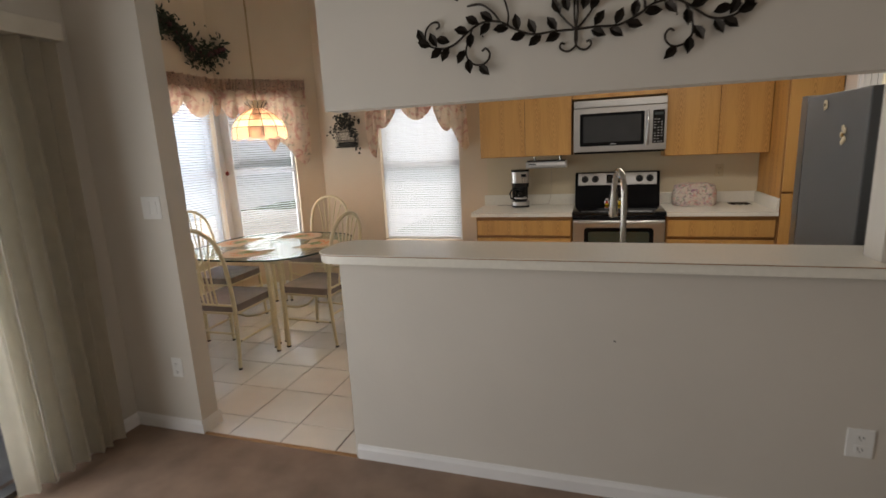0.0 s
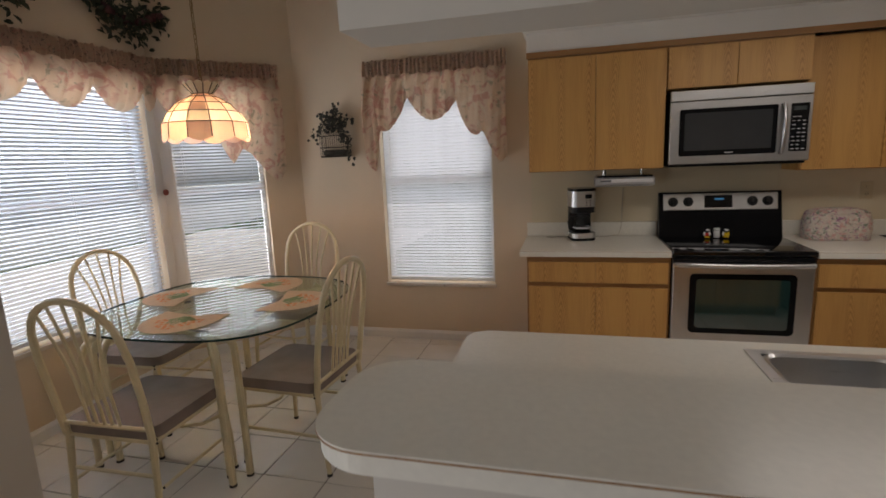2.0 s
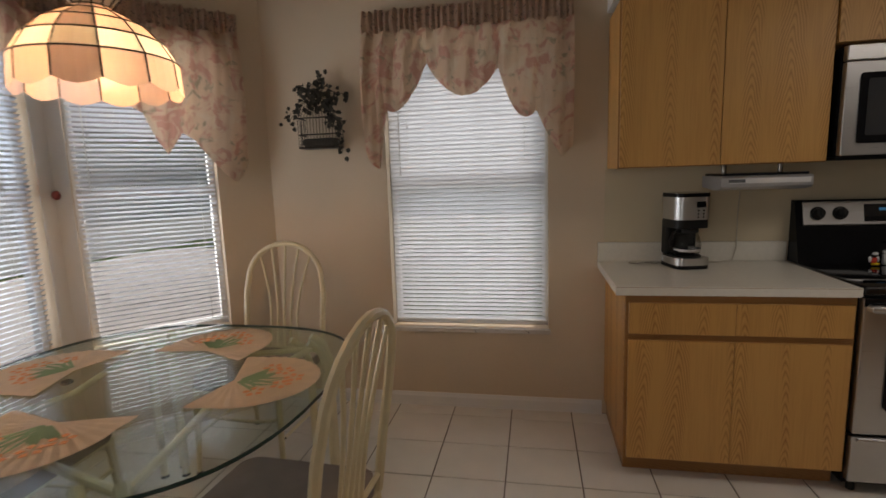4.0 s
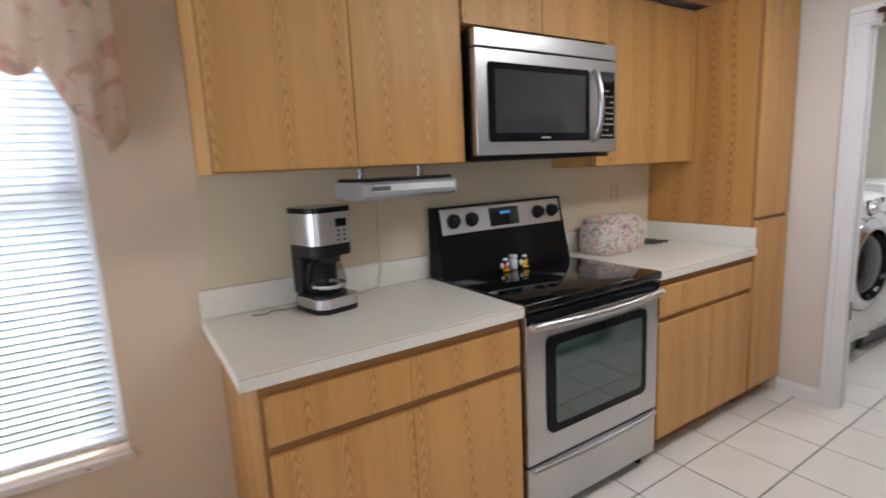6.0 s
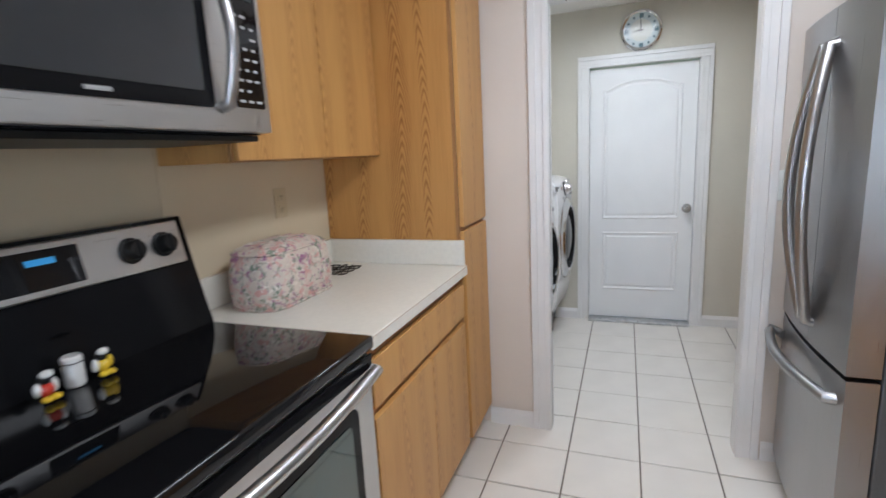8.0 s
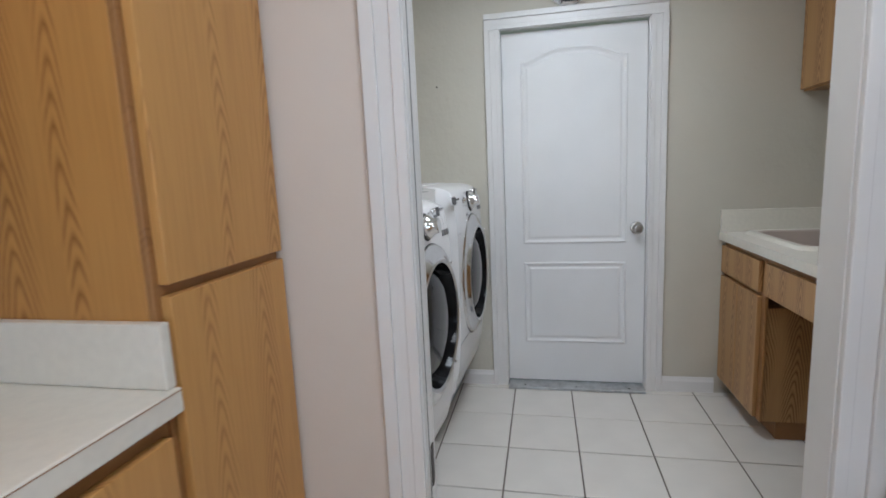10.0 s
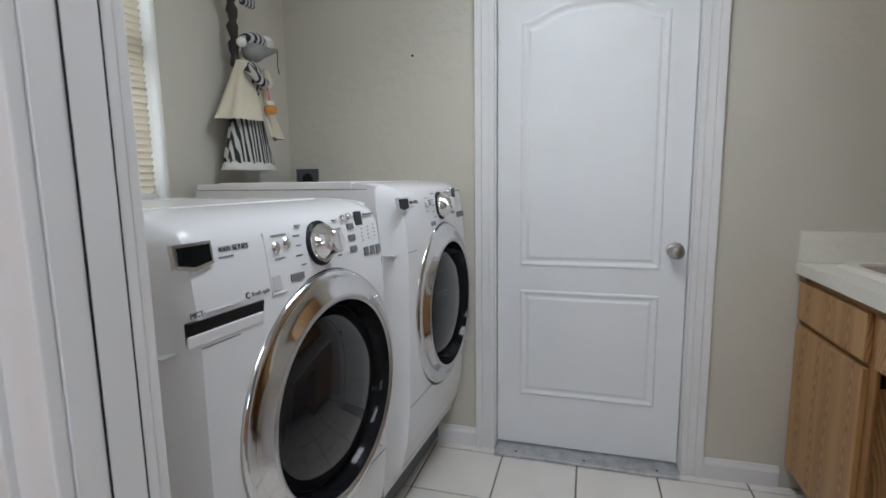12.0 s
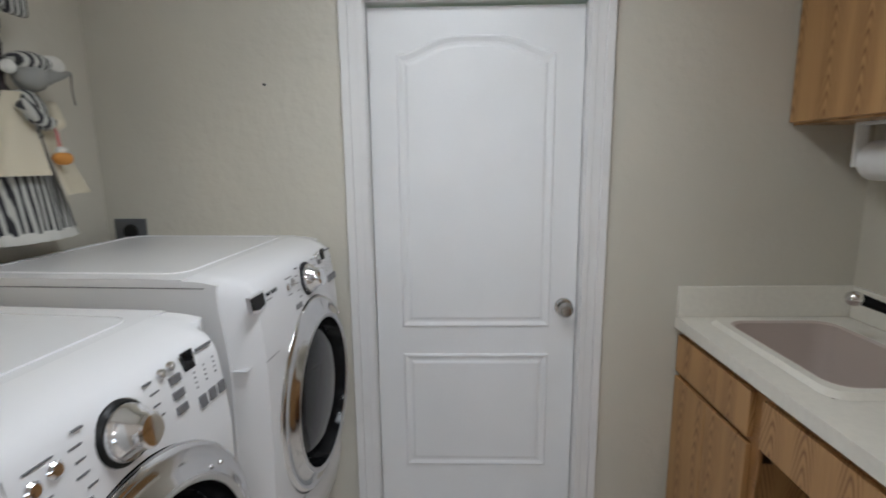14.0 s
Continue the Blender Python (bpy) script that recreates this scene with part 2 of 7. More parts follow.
AMBER = sheer("peach_slag_glass", (0.92, 0.72, 0.60), 0.5, 0.2)
PEARL = sheer("pearl_slag_glass", (0.96, 0.90, 0.78), 0.75, 0.2)
RUBBER = mat("dark_rubber", (0.03, 0.03, 0.03), 0.7)


def glass(name, color=(1, 1, 1), rough=0.02):
    """A thin clear sheet: see-through, with more gloss towards grazing."""
    m = bpy.data.materials.new(name)
    m.use_nodes = True
    n, l = m.node_tree.nodes, m.node_tree.links
    tr, gl, mx, lw = n.new("ShaderNodeBsdfTransparent"), n.new("ShaderNodeBsdfGlossy"), n.new("ShaderNodeMixShader"), n.new("ShaderNodeLayerWeight")
    p, q = n.new("ShaderNodeMath"), n.new("ShaderNodeMath")
    p.operation, q.operation = "POWER", "MULTIPLY_ADD"
    p.inputs[1].default_value, q.inputs[1].default_value, q.inputs[2].default_value = 3.5, 0.4, 0.025
    tr.inputs[0].default_value = (*color, 1)
    gl.inputs["Roughness"].default_value = rough
    l.new(lw.outputs["Facing"], p.inputs[0])
    l.new(p.outputs[0], q.inputs[0])
    l.new(q.outputs[0], mx.inputs[0])
    l.new(tr.outputs[0], mx.inputs[1])
    l.new(gl.outputs[0], mx.inputs[2])
    l.new(mx.outputs[0], n["Material Output"].inputs[0])
    return m


PANE = glass("window_glass")
TGLASS = glass("table_glass", (0.86, 0.93, 0.90))
CARAFE = glass("carafe_glass", (0.75, 0.75, 0.74))

# ---- shaping helpers ----
ORIGIN = {}


def thing(name, loc, label, category, group="", kind=""):
    ob = new(name)
    ob.empty_display_size = 0.1
    ob.location = loc
    ORIGIN[ob.name] = Vector(loc)
    return tagged(ob, label, category, group, kind)


def part(name, bm, material, parent=None, label="", smooth=False, kind="", world=False):
    """One mesh object. With world, the shape was given in the room's coordinates."""
    root = parent
    while root is not None and root.parent is not None:
        root = root.parent
    if world and root is not None:
        bmesh.ops.translate(bm, verts=bm.verts, vec=-ORIGIN.get(root.name, Vector()))
    bmesh.ops.recalc_face_normals(bm, faces=bm.faces)
    me = bpy.data.meshes.new(name)
    bm.to_mesh(me)
    bm.free()
    for mm in material if isinstance(material, (list, tuple)) else [material]:
        me.materials.append(mm)
    if smooth:
        me.shade_smooth()
        me.set_sharp_from_angle(angle=radians(38))
    ob = new(name, me)
    ob.parent = parent
    return tagged(ob, label, "", "", kind)


def solid(name, bm, material, label, category="", kind="structure", smooth=False, group=""):
    ob = part(name, bm, material, None, "", smooth)
    return tagged(ob, label, category, group, kind)


def box(lo, hi, bev=0.0, bm=None, seg=2, m=None):
    bm = bm or bmesh.new()
    lo, hi = Vector(lo), Vector(hi)
    made = bmesh.ops.create_cube(bm, size=1.0, matrix=Matrix.Translation((lo + hi) / 2) @ Matrix.Diagonal((*(hi - lo), 1)))["verts"]
    if bev:
        edges = {e for v in made for e in v.link_edges}
        made = bmesh.ops.bevel(bm, geom=list(edges), offset=bev, segments=seg, affect="EDGES", profile=0.5)["verts"]
    if m is not None:
        bmesh.ops.transform(bm, matrix=m, verts=[v for v in made if v.is_valid])
    return bm


def cyl(a, b, r, r2=None, seg=16, bm=None, cap=True):
    bm = bm or bmesh.new()
    a, b = Vector(a), Vector(b)
    d = b - a
    rot = d.to_track_quat("Z", "Y").to_matrix().to_4x4()
    bmesh.ops.create_cone(bm, cap_ends=cap, segments=seg, radius1=r, radius2=r if r2 is None else r2, depth=d.length, matrix=Matrix.Translation((a + b) / 2) @ rot)
    return bm


def tube(points, r, seg=8, bm=None, closed=False, flat=1.0):
    """A tube along points; r is one radius or one for each point."""
    bm = bm or bmesh.new()
    pts = [Vector(p) for p in points]
    rad = r if isinstance(r, (list, tuple)) else [r] * len(pts)
    rings, side = [], None
    n = len(pts)
    for i, p in enumerate(pts):
        a, b = pts[(i - 1) % n] if closed or i else p, pts[(i + 1) % n] if closed or i < n - 1 else p
        d = (b - a).normalized()
        if side is None:
            side = d.orthogonal().normalized()
        side = (side - d * side.dot(d)).normalized()
        up = d.cross(side)
        rings.append([bm.verts.new(p + (side * math.cos(t) + up * math.sin(t) * flat) * rad[i]) for t in (2 * math.pi * k / seg for k in range(seg))])
    for i in range(n if closed else n - 1):
        q, s = rings[i], rings[(i + 1) % n]
        for k in range(seg):
            bm.faces.new((q[k], q[(k + 1) % seg], s[(k + 1) % seg], s[k]))
    if not closed:
        bm.faces.new(rings[0][::-1])
        bm.faces.new(rings[-1])
    return bm


def lathe(profile, at=(0, 0, 0), axis="z", seg=32, bm=None):
    """Turns (radius, height) pairs round an axis."""
    bm = bm or bmesh.new()
    rings = []
    at = Vector(at)
    for r, h in profile:
        ring = []
        for k in range(seg):
            t = 2 * math.pi * k / seg
            c, s = r * math.cos(t), r * math.sin(t)
            v = {"z": (c, s, h), "y": (c, h, s), "x": (h, c, s)}[axis]
            ring.append(bm.verts.new(at + Vector(v)))
        rings.append(ring)
    for q, s in zip(rings, rings[1:]):
        for k in range(seg):
            bm.faces.new((q[k], q[(k + 1) % seg], s[(k + 1) % seg], s[k]))
    bmesh.ops.remove_doubles(bm, verts=bm.verts, dist=1e-6)
    return bm


def prism(outline, z0, z1, bm=None, plane="xy"):
    """An outline pushed from z0 to z1 across its plane."""
    bm = bm or bmesh.new()
    place = {"xy": lambda a, b, c: (a, b, c), "xz": lambda a, b, c: (a, c, b), "yz": lambda a, b, c: (c, a, b)}[plane]
    lo = [bm.verts.new(place(a, b, z0)) for a, b in outline]
    hi = [bm.verts.new(place(a, b, z1)) for a, b in outline]
    bm.faces.new(lo[::-1])
    bm.faces.new(hi)
    n = len(lo)
    for i in range(n):
        bm.faces.new((lo[i], lo[(i + 1) % n], hi[(i + 1) % n], hi[i]))
    return bm


def rounded(x0, y0, x1, y1, r, corners="abcd", seg=6):
    """An outline of a rectangle, anticlockwise from (x0, y0), with the corners named a, b, c, d rounded."""
    pts = []
    for key, cx, cy, sx, sy, start in (("a", x0, y0, 1, 1, 180), ("b", x1, y0, -1, 1, 270), ("c", x1, y1, -1, -1, 0), ("d", x0, y1, 1, -1, 90)):
        if key in corners:
            ox, oy = cx + sx * r, cy + sy * r
            pts += [(ox + r * math.cos(radians(start + 90 * k / seg)), oy + r * math.sin(radians(start + 90 * k / seg))) for k in range(seg + 1)]
        else:
            pts.append((cx, cy))
    return pts


def soften(bm, w, seg=2, angle=30):
    edges = [e for e in bm.edges if len(e.link_faces) == 2 and e.calc_face_angle(0) > radians(angle)]
    bmesh.ops.bevel(bm, geom=edges, offset=w, segments=seg, affect="EDGES")
    return bm


def ball(at, r, bm=None, sx=1, sy=1, sz=1, u=14, v=9):
    bm = bm or bmesh.new()
    bmesh.ops.create_uvsphere(bm, u_segments=u, v_segments=v, radius=r, matrix=Matrix.Translation(at) @ Matrix.Diagonal((sx, sy, sz, 1)))
    return bm


def arc(c, r, a0, a1, n=12, plane="xz"):
    out = []
    for k in range(n + 1):
        t = radians(a0 + (a1 - a0) * k / n)
        u, w = r * math.cos(t), r * math.sin(t)
        out.append({"xz": (c[0] + u, c[1], c[2] + w), "xy": (c[0] + u, c[1] + w, c[2]), "yz": (c[0], c[1] + u, c[2] + w)}[plane])
    return out

# ---- structure ----
HW0, HW1 = 2.47, 2.595          # faces of the wall between living room and kitchen
BACK = 5.71                     # inner face of the back wall
LX0, LX1 = 2.12, 2.20           # wall between kitchen and laundry
FAR = 3.855                     # far wall of the laundry
SIDE = -3.55                    # side wall of the dining bay
TOP = 3.6                       # living and dining ceiling
KTOP = 2.36                     # kitchen and laundry ceiling
BAY0, BAY1 = (SIDE, 4.95), (-2.79, BACK)

solid("floor", box((-3.7, HW0 + 0.01, -0.12), (4.0, 5.9, -0.006)), GROUT, "concrete bed under the floor tiles", "floor")
solid("floor_carpet", box((-2.5, -2.6, -0.1), (4.0, HW0, 0.006), 0.004), CARPET, "brown cut-pile carpet in the living room", "carpet")
solid("threshold", box((-1.82, HW0 - 0.012, 0.0), (-0.835, HW0 + 0.012, 0.011), 0.004), OAKD, "dark strip where carpet meets tile", "threshold")


def wall(name, cuts, lo, hi, material, label, axis="x"):
    """A wall with rectangular openings (a0, a1, z0, z1) along its axis, as blocks set end to end in one mesh."""
    bm = bmesh.new()
    i = 0 if axis == "x" else 1
    edges = sorted({lo[i], hi[i], *(c[0] for c in cuts), *(c[1] for c in cuts)})
    levels = sorted({lo[2], hi[2], *(c[2] for c in cuts), *(c[3] for c in cuts)})
    inside = lambda a, z: any(c[0] < a < c[1] and c[2] < z < c[3] for c in cuts)
    grid = {}
    j = 1 - i
    def vert(a, b, z):
        key = (round(a, 4), round(b, 4), round(z, 4))
        if key not in grid:
            p = [0, 0, z]
            p[i], p[j] = a, b
            grid[key] = bm.verts.new(p)
        return grid[key]
    for a0, a1 in zip(edges, edges[1:]):
        for z0, z1 in zip(levels, levels[1:]):
            if inside((a0 + a1) / 2, (z0 + z1) / 2):
                continue
            b0, b1 = lo[j], hi[j]
            c = [[[vert(a, b, z) for z in (z0, z1)] for b in (b0, b1)] for a in (a0, a1)]
            quads = [(c[0][0][0], c[1][0][0], c[1][0][1], c[0][0][1]), (c[0][1][0], c[1][1][0], c[1][1][1], c[0][1][1]),
                     (c[0][0][0], c[0][1][0], c[0][1][1], c[0][0][1]), (c[1][0][0], c[1][1][0], c[1][1][1], c[1][0][1]),
                     (c[0][0][0], c[1][0][0], c[1][1][0], c[0][1][0]), (c[0][0][1], c[1][0][1], c[1][1][1], c[0][1][1])]
            for q in quads:
                old = bm.faces.get(q)
                if old:
                    bm.faces.remove(old)
                else:
                    bm.faces.new(q)
    return solid(name, bm, material, label, "wall")


W2 = (-2.045, -1.105, 0.51, 2.18)            # back window
LW = (2.34, 3.15, 1.12, 2.05)                # laundry window
wall("wall_pass_through", [(-1.82, -0.835, -0.2, TOP + 0.1), (-0.836, 1.29, 1.06, 1.745)], (-3.67, HW0, 0), (4.0, HW1, TOP), GREIGE, "greige wall with a wide pass-through to the kitchen")
wall("wall_back", [W2], (-2.79, BACK, 0), (LX1, BACK + 0.13, TOP), PAINT, "warm beige back wall of dining area and kitchen")
wall("wall_laundry_side", [LW], (LX1, BACK - 0.05, 0), (FAR + 0.12, BACK + 0.13, KTOP + 0.1), LAUNDRY, "textured greige laundry wall")
AW = (3.10, 4.87, 0.56, 2.15)
wall("wall_bay_side", [AW], (SIDE - 0.13, HW1, 0), (SIDE, 4.9501, TOP), PAINT, "warm beige side wall of the dining bay", "y")
bay = wall("wall_bay_corner", [(0.07, 0.765, 0.56, 2.15)], (0, 0, 0), (1.0748, 0.13, TOP), PAINT, "warm beige angled wall of the dining bay")
bay.matrix_world = pose(SIDE, 4.95, 0, 0, 0, 45)
wall("wall_kitchen_laundry", [(3.955, 4.775, -0.1, 2.01)], (LX0, HW1, 0), (LX1, BACK, KTOP + 0.1), PALE, "pale greige wall with a cased opening to the laundry", "y")
wall("wall_laundry_far", [(3.953, 4.717, -0.1, 1.957)], (FAR, 2.87, 0), (FAR + 0.12, BACK - 0.05, KTOP + 0.1), LAUNDRY, "textured greige wall behind the laundry door", "y")
wall("wall_laundry_south", [], (LX1, 2.88, 0), (FAR, 3.0, KTOP + 0.1), LAUNDRY, "textured greige wall behind the utility sink")
wall("wall_living_slider", [(-0.9, 2.1, -0.1, 2.08)], (-2.43, -2.6, 0), (-2.30, HW0, TOP), GREIGE, "greige living room wall with a sliding door opening", "y")
wall("wall_living_south", [], (-2.43, -2.72, 0), (4.0, -2.6, TOP), GREIGE, "greige wall behind the walk")
wall("wall_living_east", [], (3.9, -2.6, 0), (4.0, HW0, TOP), GREIGE, "greige living room end wall", "y")
solid("ceiling_living_dining", box((-3.7, -2.7, TOP), (4.0, 5.9, TOP + 0.1)), CEIL, "white ceiling over living and dining", "ceiling")
solid("ceiling_kitchen", box((-0.82, HW1, KTOP), (FAR + 0.1, BACK, KTOP + 0.08)), CEIL, "white lowered kitchen ceiling", "ceiling")
bm = prism([(-0.80, 5.37), (1.785, 5.37), (1.785, 5.075), (LX0, 5.075), (LX0, BACK), (-0.80, BACK)], 2.235, KTOP)
solid("soffit", bm, CEIL, "white boxed soffit above the cabinets", "soffit")
bm = prism([(-0.80, 5.352), (1.767, 5.352), (1.767, 5.057), (LX0, 5.057), (LX0, 5.075), (1.785, 5.075), (1.785, 5.37), (-0.80, 5.37)], 2.195, 2.232)
solid("trim_cabinet_top", bm, OAKD, "narrow dark wood moulding above the cabinets", "moulding")


def skirting(name, a, b, side, h=0.083, t=0.013):
    """A skirting board from a to b on the floor; side is the way it stands out from the wall."""
    a, b, side = Vector((*a, 0)), Vector((*b, 0)), Vector((*side, 0))
    prof = [(0, 0), (t, 0), (t, h * 0.72), (t * 0.6, h * 0.86), (t * 0.35, h), (0, h)]
    bm = bmesh.new()
    ends = [[bm.verts.new(p + side * u + Vector((0, 0, v))) for u, v in prof] for p in (a, b)]
    n = len(prof)
    bm.faces.new(ends[0])
    bm.faces.new(ends[1][::-1])
    for k in range(n):
        bm.faces.new((ends[0][k], ends[0][(k + 1) % n], ends[1][(k + 1) % n], ends[1][k]))
    return solid(name, bm, TRIM, "white painted skirting board", "skirting")


skirting("baseboard", (-0.82, HW0 - 0.001), (3.9, HW0 - 0.001), (0, -1))
skirting("baseboard", (-2.30, HW0 - 0.001), (-1.82, HW0 - 0.001), (0, -1))
skirting("baseboard", (-1.819, HW0 - 0.014), (-1.819, HW1 + 0.012), (1, 0))
skirting("baseboard", (-2.299, 2.10), (-2.299, HW0 - 0.014), (1, 0))
skirting("baseboard", (-2.78, BACK - 0.001), (-0.80, BACK - 0.001), (0, -1))
skirting("baseboard", (SIDE + 0.001, HW1), (SIDE + 0.001, 4.95), (1, 0))
skirting("baseboard", (SIDE, 4.95 - 0.002), (-2.79, BACK - 0.002), (0.707, -0.707))
skirting("baseboard", (LX0 - 0.001, 4.85), (LX0 - 0.001, 5.07), (-1, 0))
skirting("baseboard", (LX0 - 0.001, 3.70), (LX0 - 0.001, 3.87), (-1, 0))
skirting("baseboard", (FAR - 0.001, 4.789), (FAR - 0.001, BACK - 0.05), (-1, 0))
skirting("baseboard", (FAR - 0.001, 3.62), (FAR - 0.001, 3.881), (-1, 0))
skirting("baseboard", (LX1, BACK - 0.051), (FAR, BACK - 0.051), (0, -1))

# ledge of the pass-through and its strip of wall
led = thing("pass_through_ledge", (0.2, 2.59, 1.05), "off-white laminate ledge with rounded end on the pass-through wall", "ledge", kind="structure")
bm = prism(rounded(-0.955, 2.41, 1.40, 2.775, 0.12, "ad", 8), 1.0945, 1.098)
soften(bm, 0.001)
part("slab", bm, LAMI, led, world=True)
part("seam", prism(rounded(-0.9557, 2.4093, 1.4007, 2.7757, 0.12, "ad", 8), 1.0912, 1.0943), OAKD, led, "thin brown seam", world=True)
part("underlay", prism(rounded(-0.950, 2.415, 1.395, 2.77, 0.12, "ad", 8), 1.052, 1.0910), LAMI, led, world=True)


def casing(name, axis, at, out, a0, a1, top, w=0.085, t=0.018, label="white moulded door casing"):
    """Three mitred-looking boards round an opening, with a stepped face."""
    sign = out
    for k, (u0, u1, z0, z1) in enumerate(((a0 - w, a0, 0, top), (a1, a1 + w, 0, top), (a0 - w, a1 + w, top, top + w))):
        bm = bmesh.new()
        for inset0, inset1, tt in ((0.35, 0.72, t * 0.6), (0.0, 0.35, t), (0.72, 1.0, t * 0.85)):
            if k == 0:
                v0, v1, s0, s1 = u0 + (1 - inset1) * 0 + w * inset0, u0 + w * inset1, z0, z1
            elif k == 1:
                v0, v1, s0, s1 = u1 - w * inset1, u1 - w * inset0, z0, z1
            else:
                v0, v1, s0, s1 = u0, u1, z1 - w * inset1, z1 - w * inset0
            lo, hi = sorted((at + 0.0005 * sign, at + tt * sign))
            if axis == "x":
                box((lo, v0, s0), (hi, v1, s1), 0.002, bm)
            else:
                box((v0, lo, s0), (v1, hi, s1), 0.002, bm)
        solid(name, bm, TRIM, label, "door casing")


casing("door_casing", "x", LX0, -1, 3.965, 4.765, 2.0)
casing("door_casing", "x", LX1, 1, 3.965, 4.765, 2.0)
solid("door_jamb", box((LX0, 3.955, 0), (LX1, 3.967, 2.0)), TRIM, "white door jamb", "door jamb")
solid("door_jamb", box((LX0, 4.763, 0), (LX1, 4.775, 2.0)), TRIM, "white door jamb", "door jamb")
solid("door_jamb", box((LX0, 3.967, 1.99), (LX1, 4.763, 2.002)), TRIM, "white door jamb head", "door jamb")
casing("door_casing", "x", FAR, -1, 3.962, 4.708, 1.948, w=0.080, t=0.022)
solid("door_jamb", box((FAR + 0.0005, 3.954, 0), (FAR + 0.0995, 3.9655, 1.944)), TRIM, "white door jamb", "door jamb")
solid("door_jamb", box((FAR + 0.0005, 4.7045, 0), (FAR + 0.0995, 4.716, 1.944)), TRIM, "white door jamb", "door jamb")
solid("door_jamb", box((FAR + 0.0005, 3.954, 1.945), (FAR + 0.0995, 4.716, 1.956)), TRIM, "white door jamb head", "door jamb")

# ---- kitchen cabinets ----
def board(name, lo, hi, material, parent, label="", bev=0.002):
    return part(name, box(lo, hi, bev), material, parent, label, world=True)


def cabinet_door(parent, x0, x1, z0, z1, y, name="door", material=None):
    return board(name, (x0, y - 0.019, z0), (x1, y, z1), material or OAK, parent, "plain oak laminate front")


base_l = thing("base_cabinet", (-0.33, 5.42, 0), "oak base cabinet with two drawers and doors beside the range", "cabinet")
board("body", (-0.79, 5.10, 0.095), (0.118, BACK - 0.004, 0.872), OAKS, base_l)
board("toe_kick", (-0.775, 5.16, 0), (0.118, BACK - 0.01, 0.095), OAKD, base_l)
board("face_frame", (-0.789, 5.086, 0.095), (0.118, 5.0998, 0.872), OAKD, base_l, "darker oak frame")
cabinet_door(base_l, -0.775, -0.3422, 0.698, 0.838, 5.0855, "drawer_front", OAKX)
cabinet_door(base_l, -0.3408, 0.104, 0.698, 0.838, 5.0855, "drawer_front", OAKX)
cabinet_door(base_l, -0.775, -0.3422, 0.108, 0.668, 5.0855)
cabinet_door(base_l, -0.3408, 0.104, 0.108, 0.668, 5.0855)

base_r = thing("base_cabinet", (1.36, 5.42, 0), "oak base cabinet with one wide drawer beside the pantry", "cabinet")
board("body", (0.915, 5.10, 0.095), (1.755, BACK - 0.004, 0.872), OAK, base_r)
board("toe_kick", (0.915, 5.16, 0), (1.755, BACK - 0.01, 0.095), OAKD, base_r)
board("face_frame", (0.915, 5.086, 0.095), (1.755, 5.0998, 0.872), OAKD, base_r, "darker oak frame")
cabinet_door(base_r, 0.928, 1.74, 0.698, 0.838, 5.0855, "drawer_front", OAKX)
cabinet_door(base_r, 0.928, 1.352, 0.108, 0.668, 5.0855)
cabinet_door(base_r, 1.355, 1.74, 0.108, 0.668, 5.0855)

for nm, x0, x1, side in (("left", -0.835, 0.117, None), ("right", 0.917, 1.755, 1.755)):
    ob = thing("worktop", ((x0 + x1) / 2, 5.38, 0.875), "off-white laminate worktop on the " + ("base cabinet beside the window" if side is None else "base cabinet beside the pantry"), "worktop")
    board("slab", (x0, 5.052, 0.875), (x1, BACK - 0.001, 0.915), LAMI, ob, bev=0.003)
    board("seam", (x0 + 0.001, 5.0514, 0.9105), (x1 - 0.001, 5.0519, 0.9119), OAKD, ob, "thin brown seam", bev=0)
    board("backsplash", (x0, BACK - 0.021, 0.9155), (x1, BACK - 0.001, 1.02), LAMI, ob, bev=0.003)
    if side:
        board("side_splash", (side - 0.02, 5.06, 0.9155), (side, BACK - 0.022, 1.02), LAMI, ob, bev=0.003)


for x0, x1 in ((-0.80, 0.9045), (0.9065, 1.7545)):
    solid("wall_covering", box((x0, BACK - 0.0042, 1.0205), (x1, BACK - 0.0004, 1.46)), CREAM, "cream laminate wall covering above the worktop", "wall covering")


def wall_cabinet(x0, x1, z0, z1, split, label, y=5.374):
    ob = thing("wall_cabinet", ((x0 + x1) / 2, (y + BACK) / 2, z0), label, "cabinet", "kitchen wall cabinets")
    board("body", (x0, y, z0), (x1, BACK - 0.005, z1), OAK, ob)
    board("face_frame", (x0, y - 0.012, z0), (x1, y - 0.0002, z1), OAKD, ob, "darker oak frame")
    edges = [x0 + 0.004, *split, x1 - 0.004]
    for a, b in zip(edges, edges[1:]):
        cabinet_door(ob, a + 0.0020, b - 0.0020, z0 + 0.004, z1 - 0.012, y - 0.0125)
    return ob


wall_cabinet(-0.79, 0.10, 1.424, 2.194, [-0.342], "tall oak wall cabinet with two doors beside the microwave")
wall_cabinet(0.10, 0.915, 1.925, 2.194, [0.507], "short oak wall cabinet with two doors over the microwave")
wall_cabinet(0.915, 1.755, 1.378, 2.194, [1.35], "tall oak wall cabinet with two doors beside the pantry", 5.448)

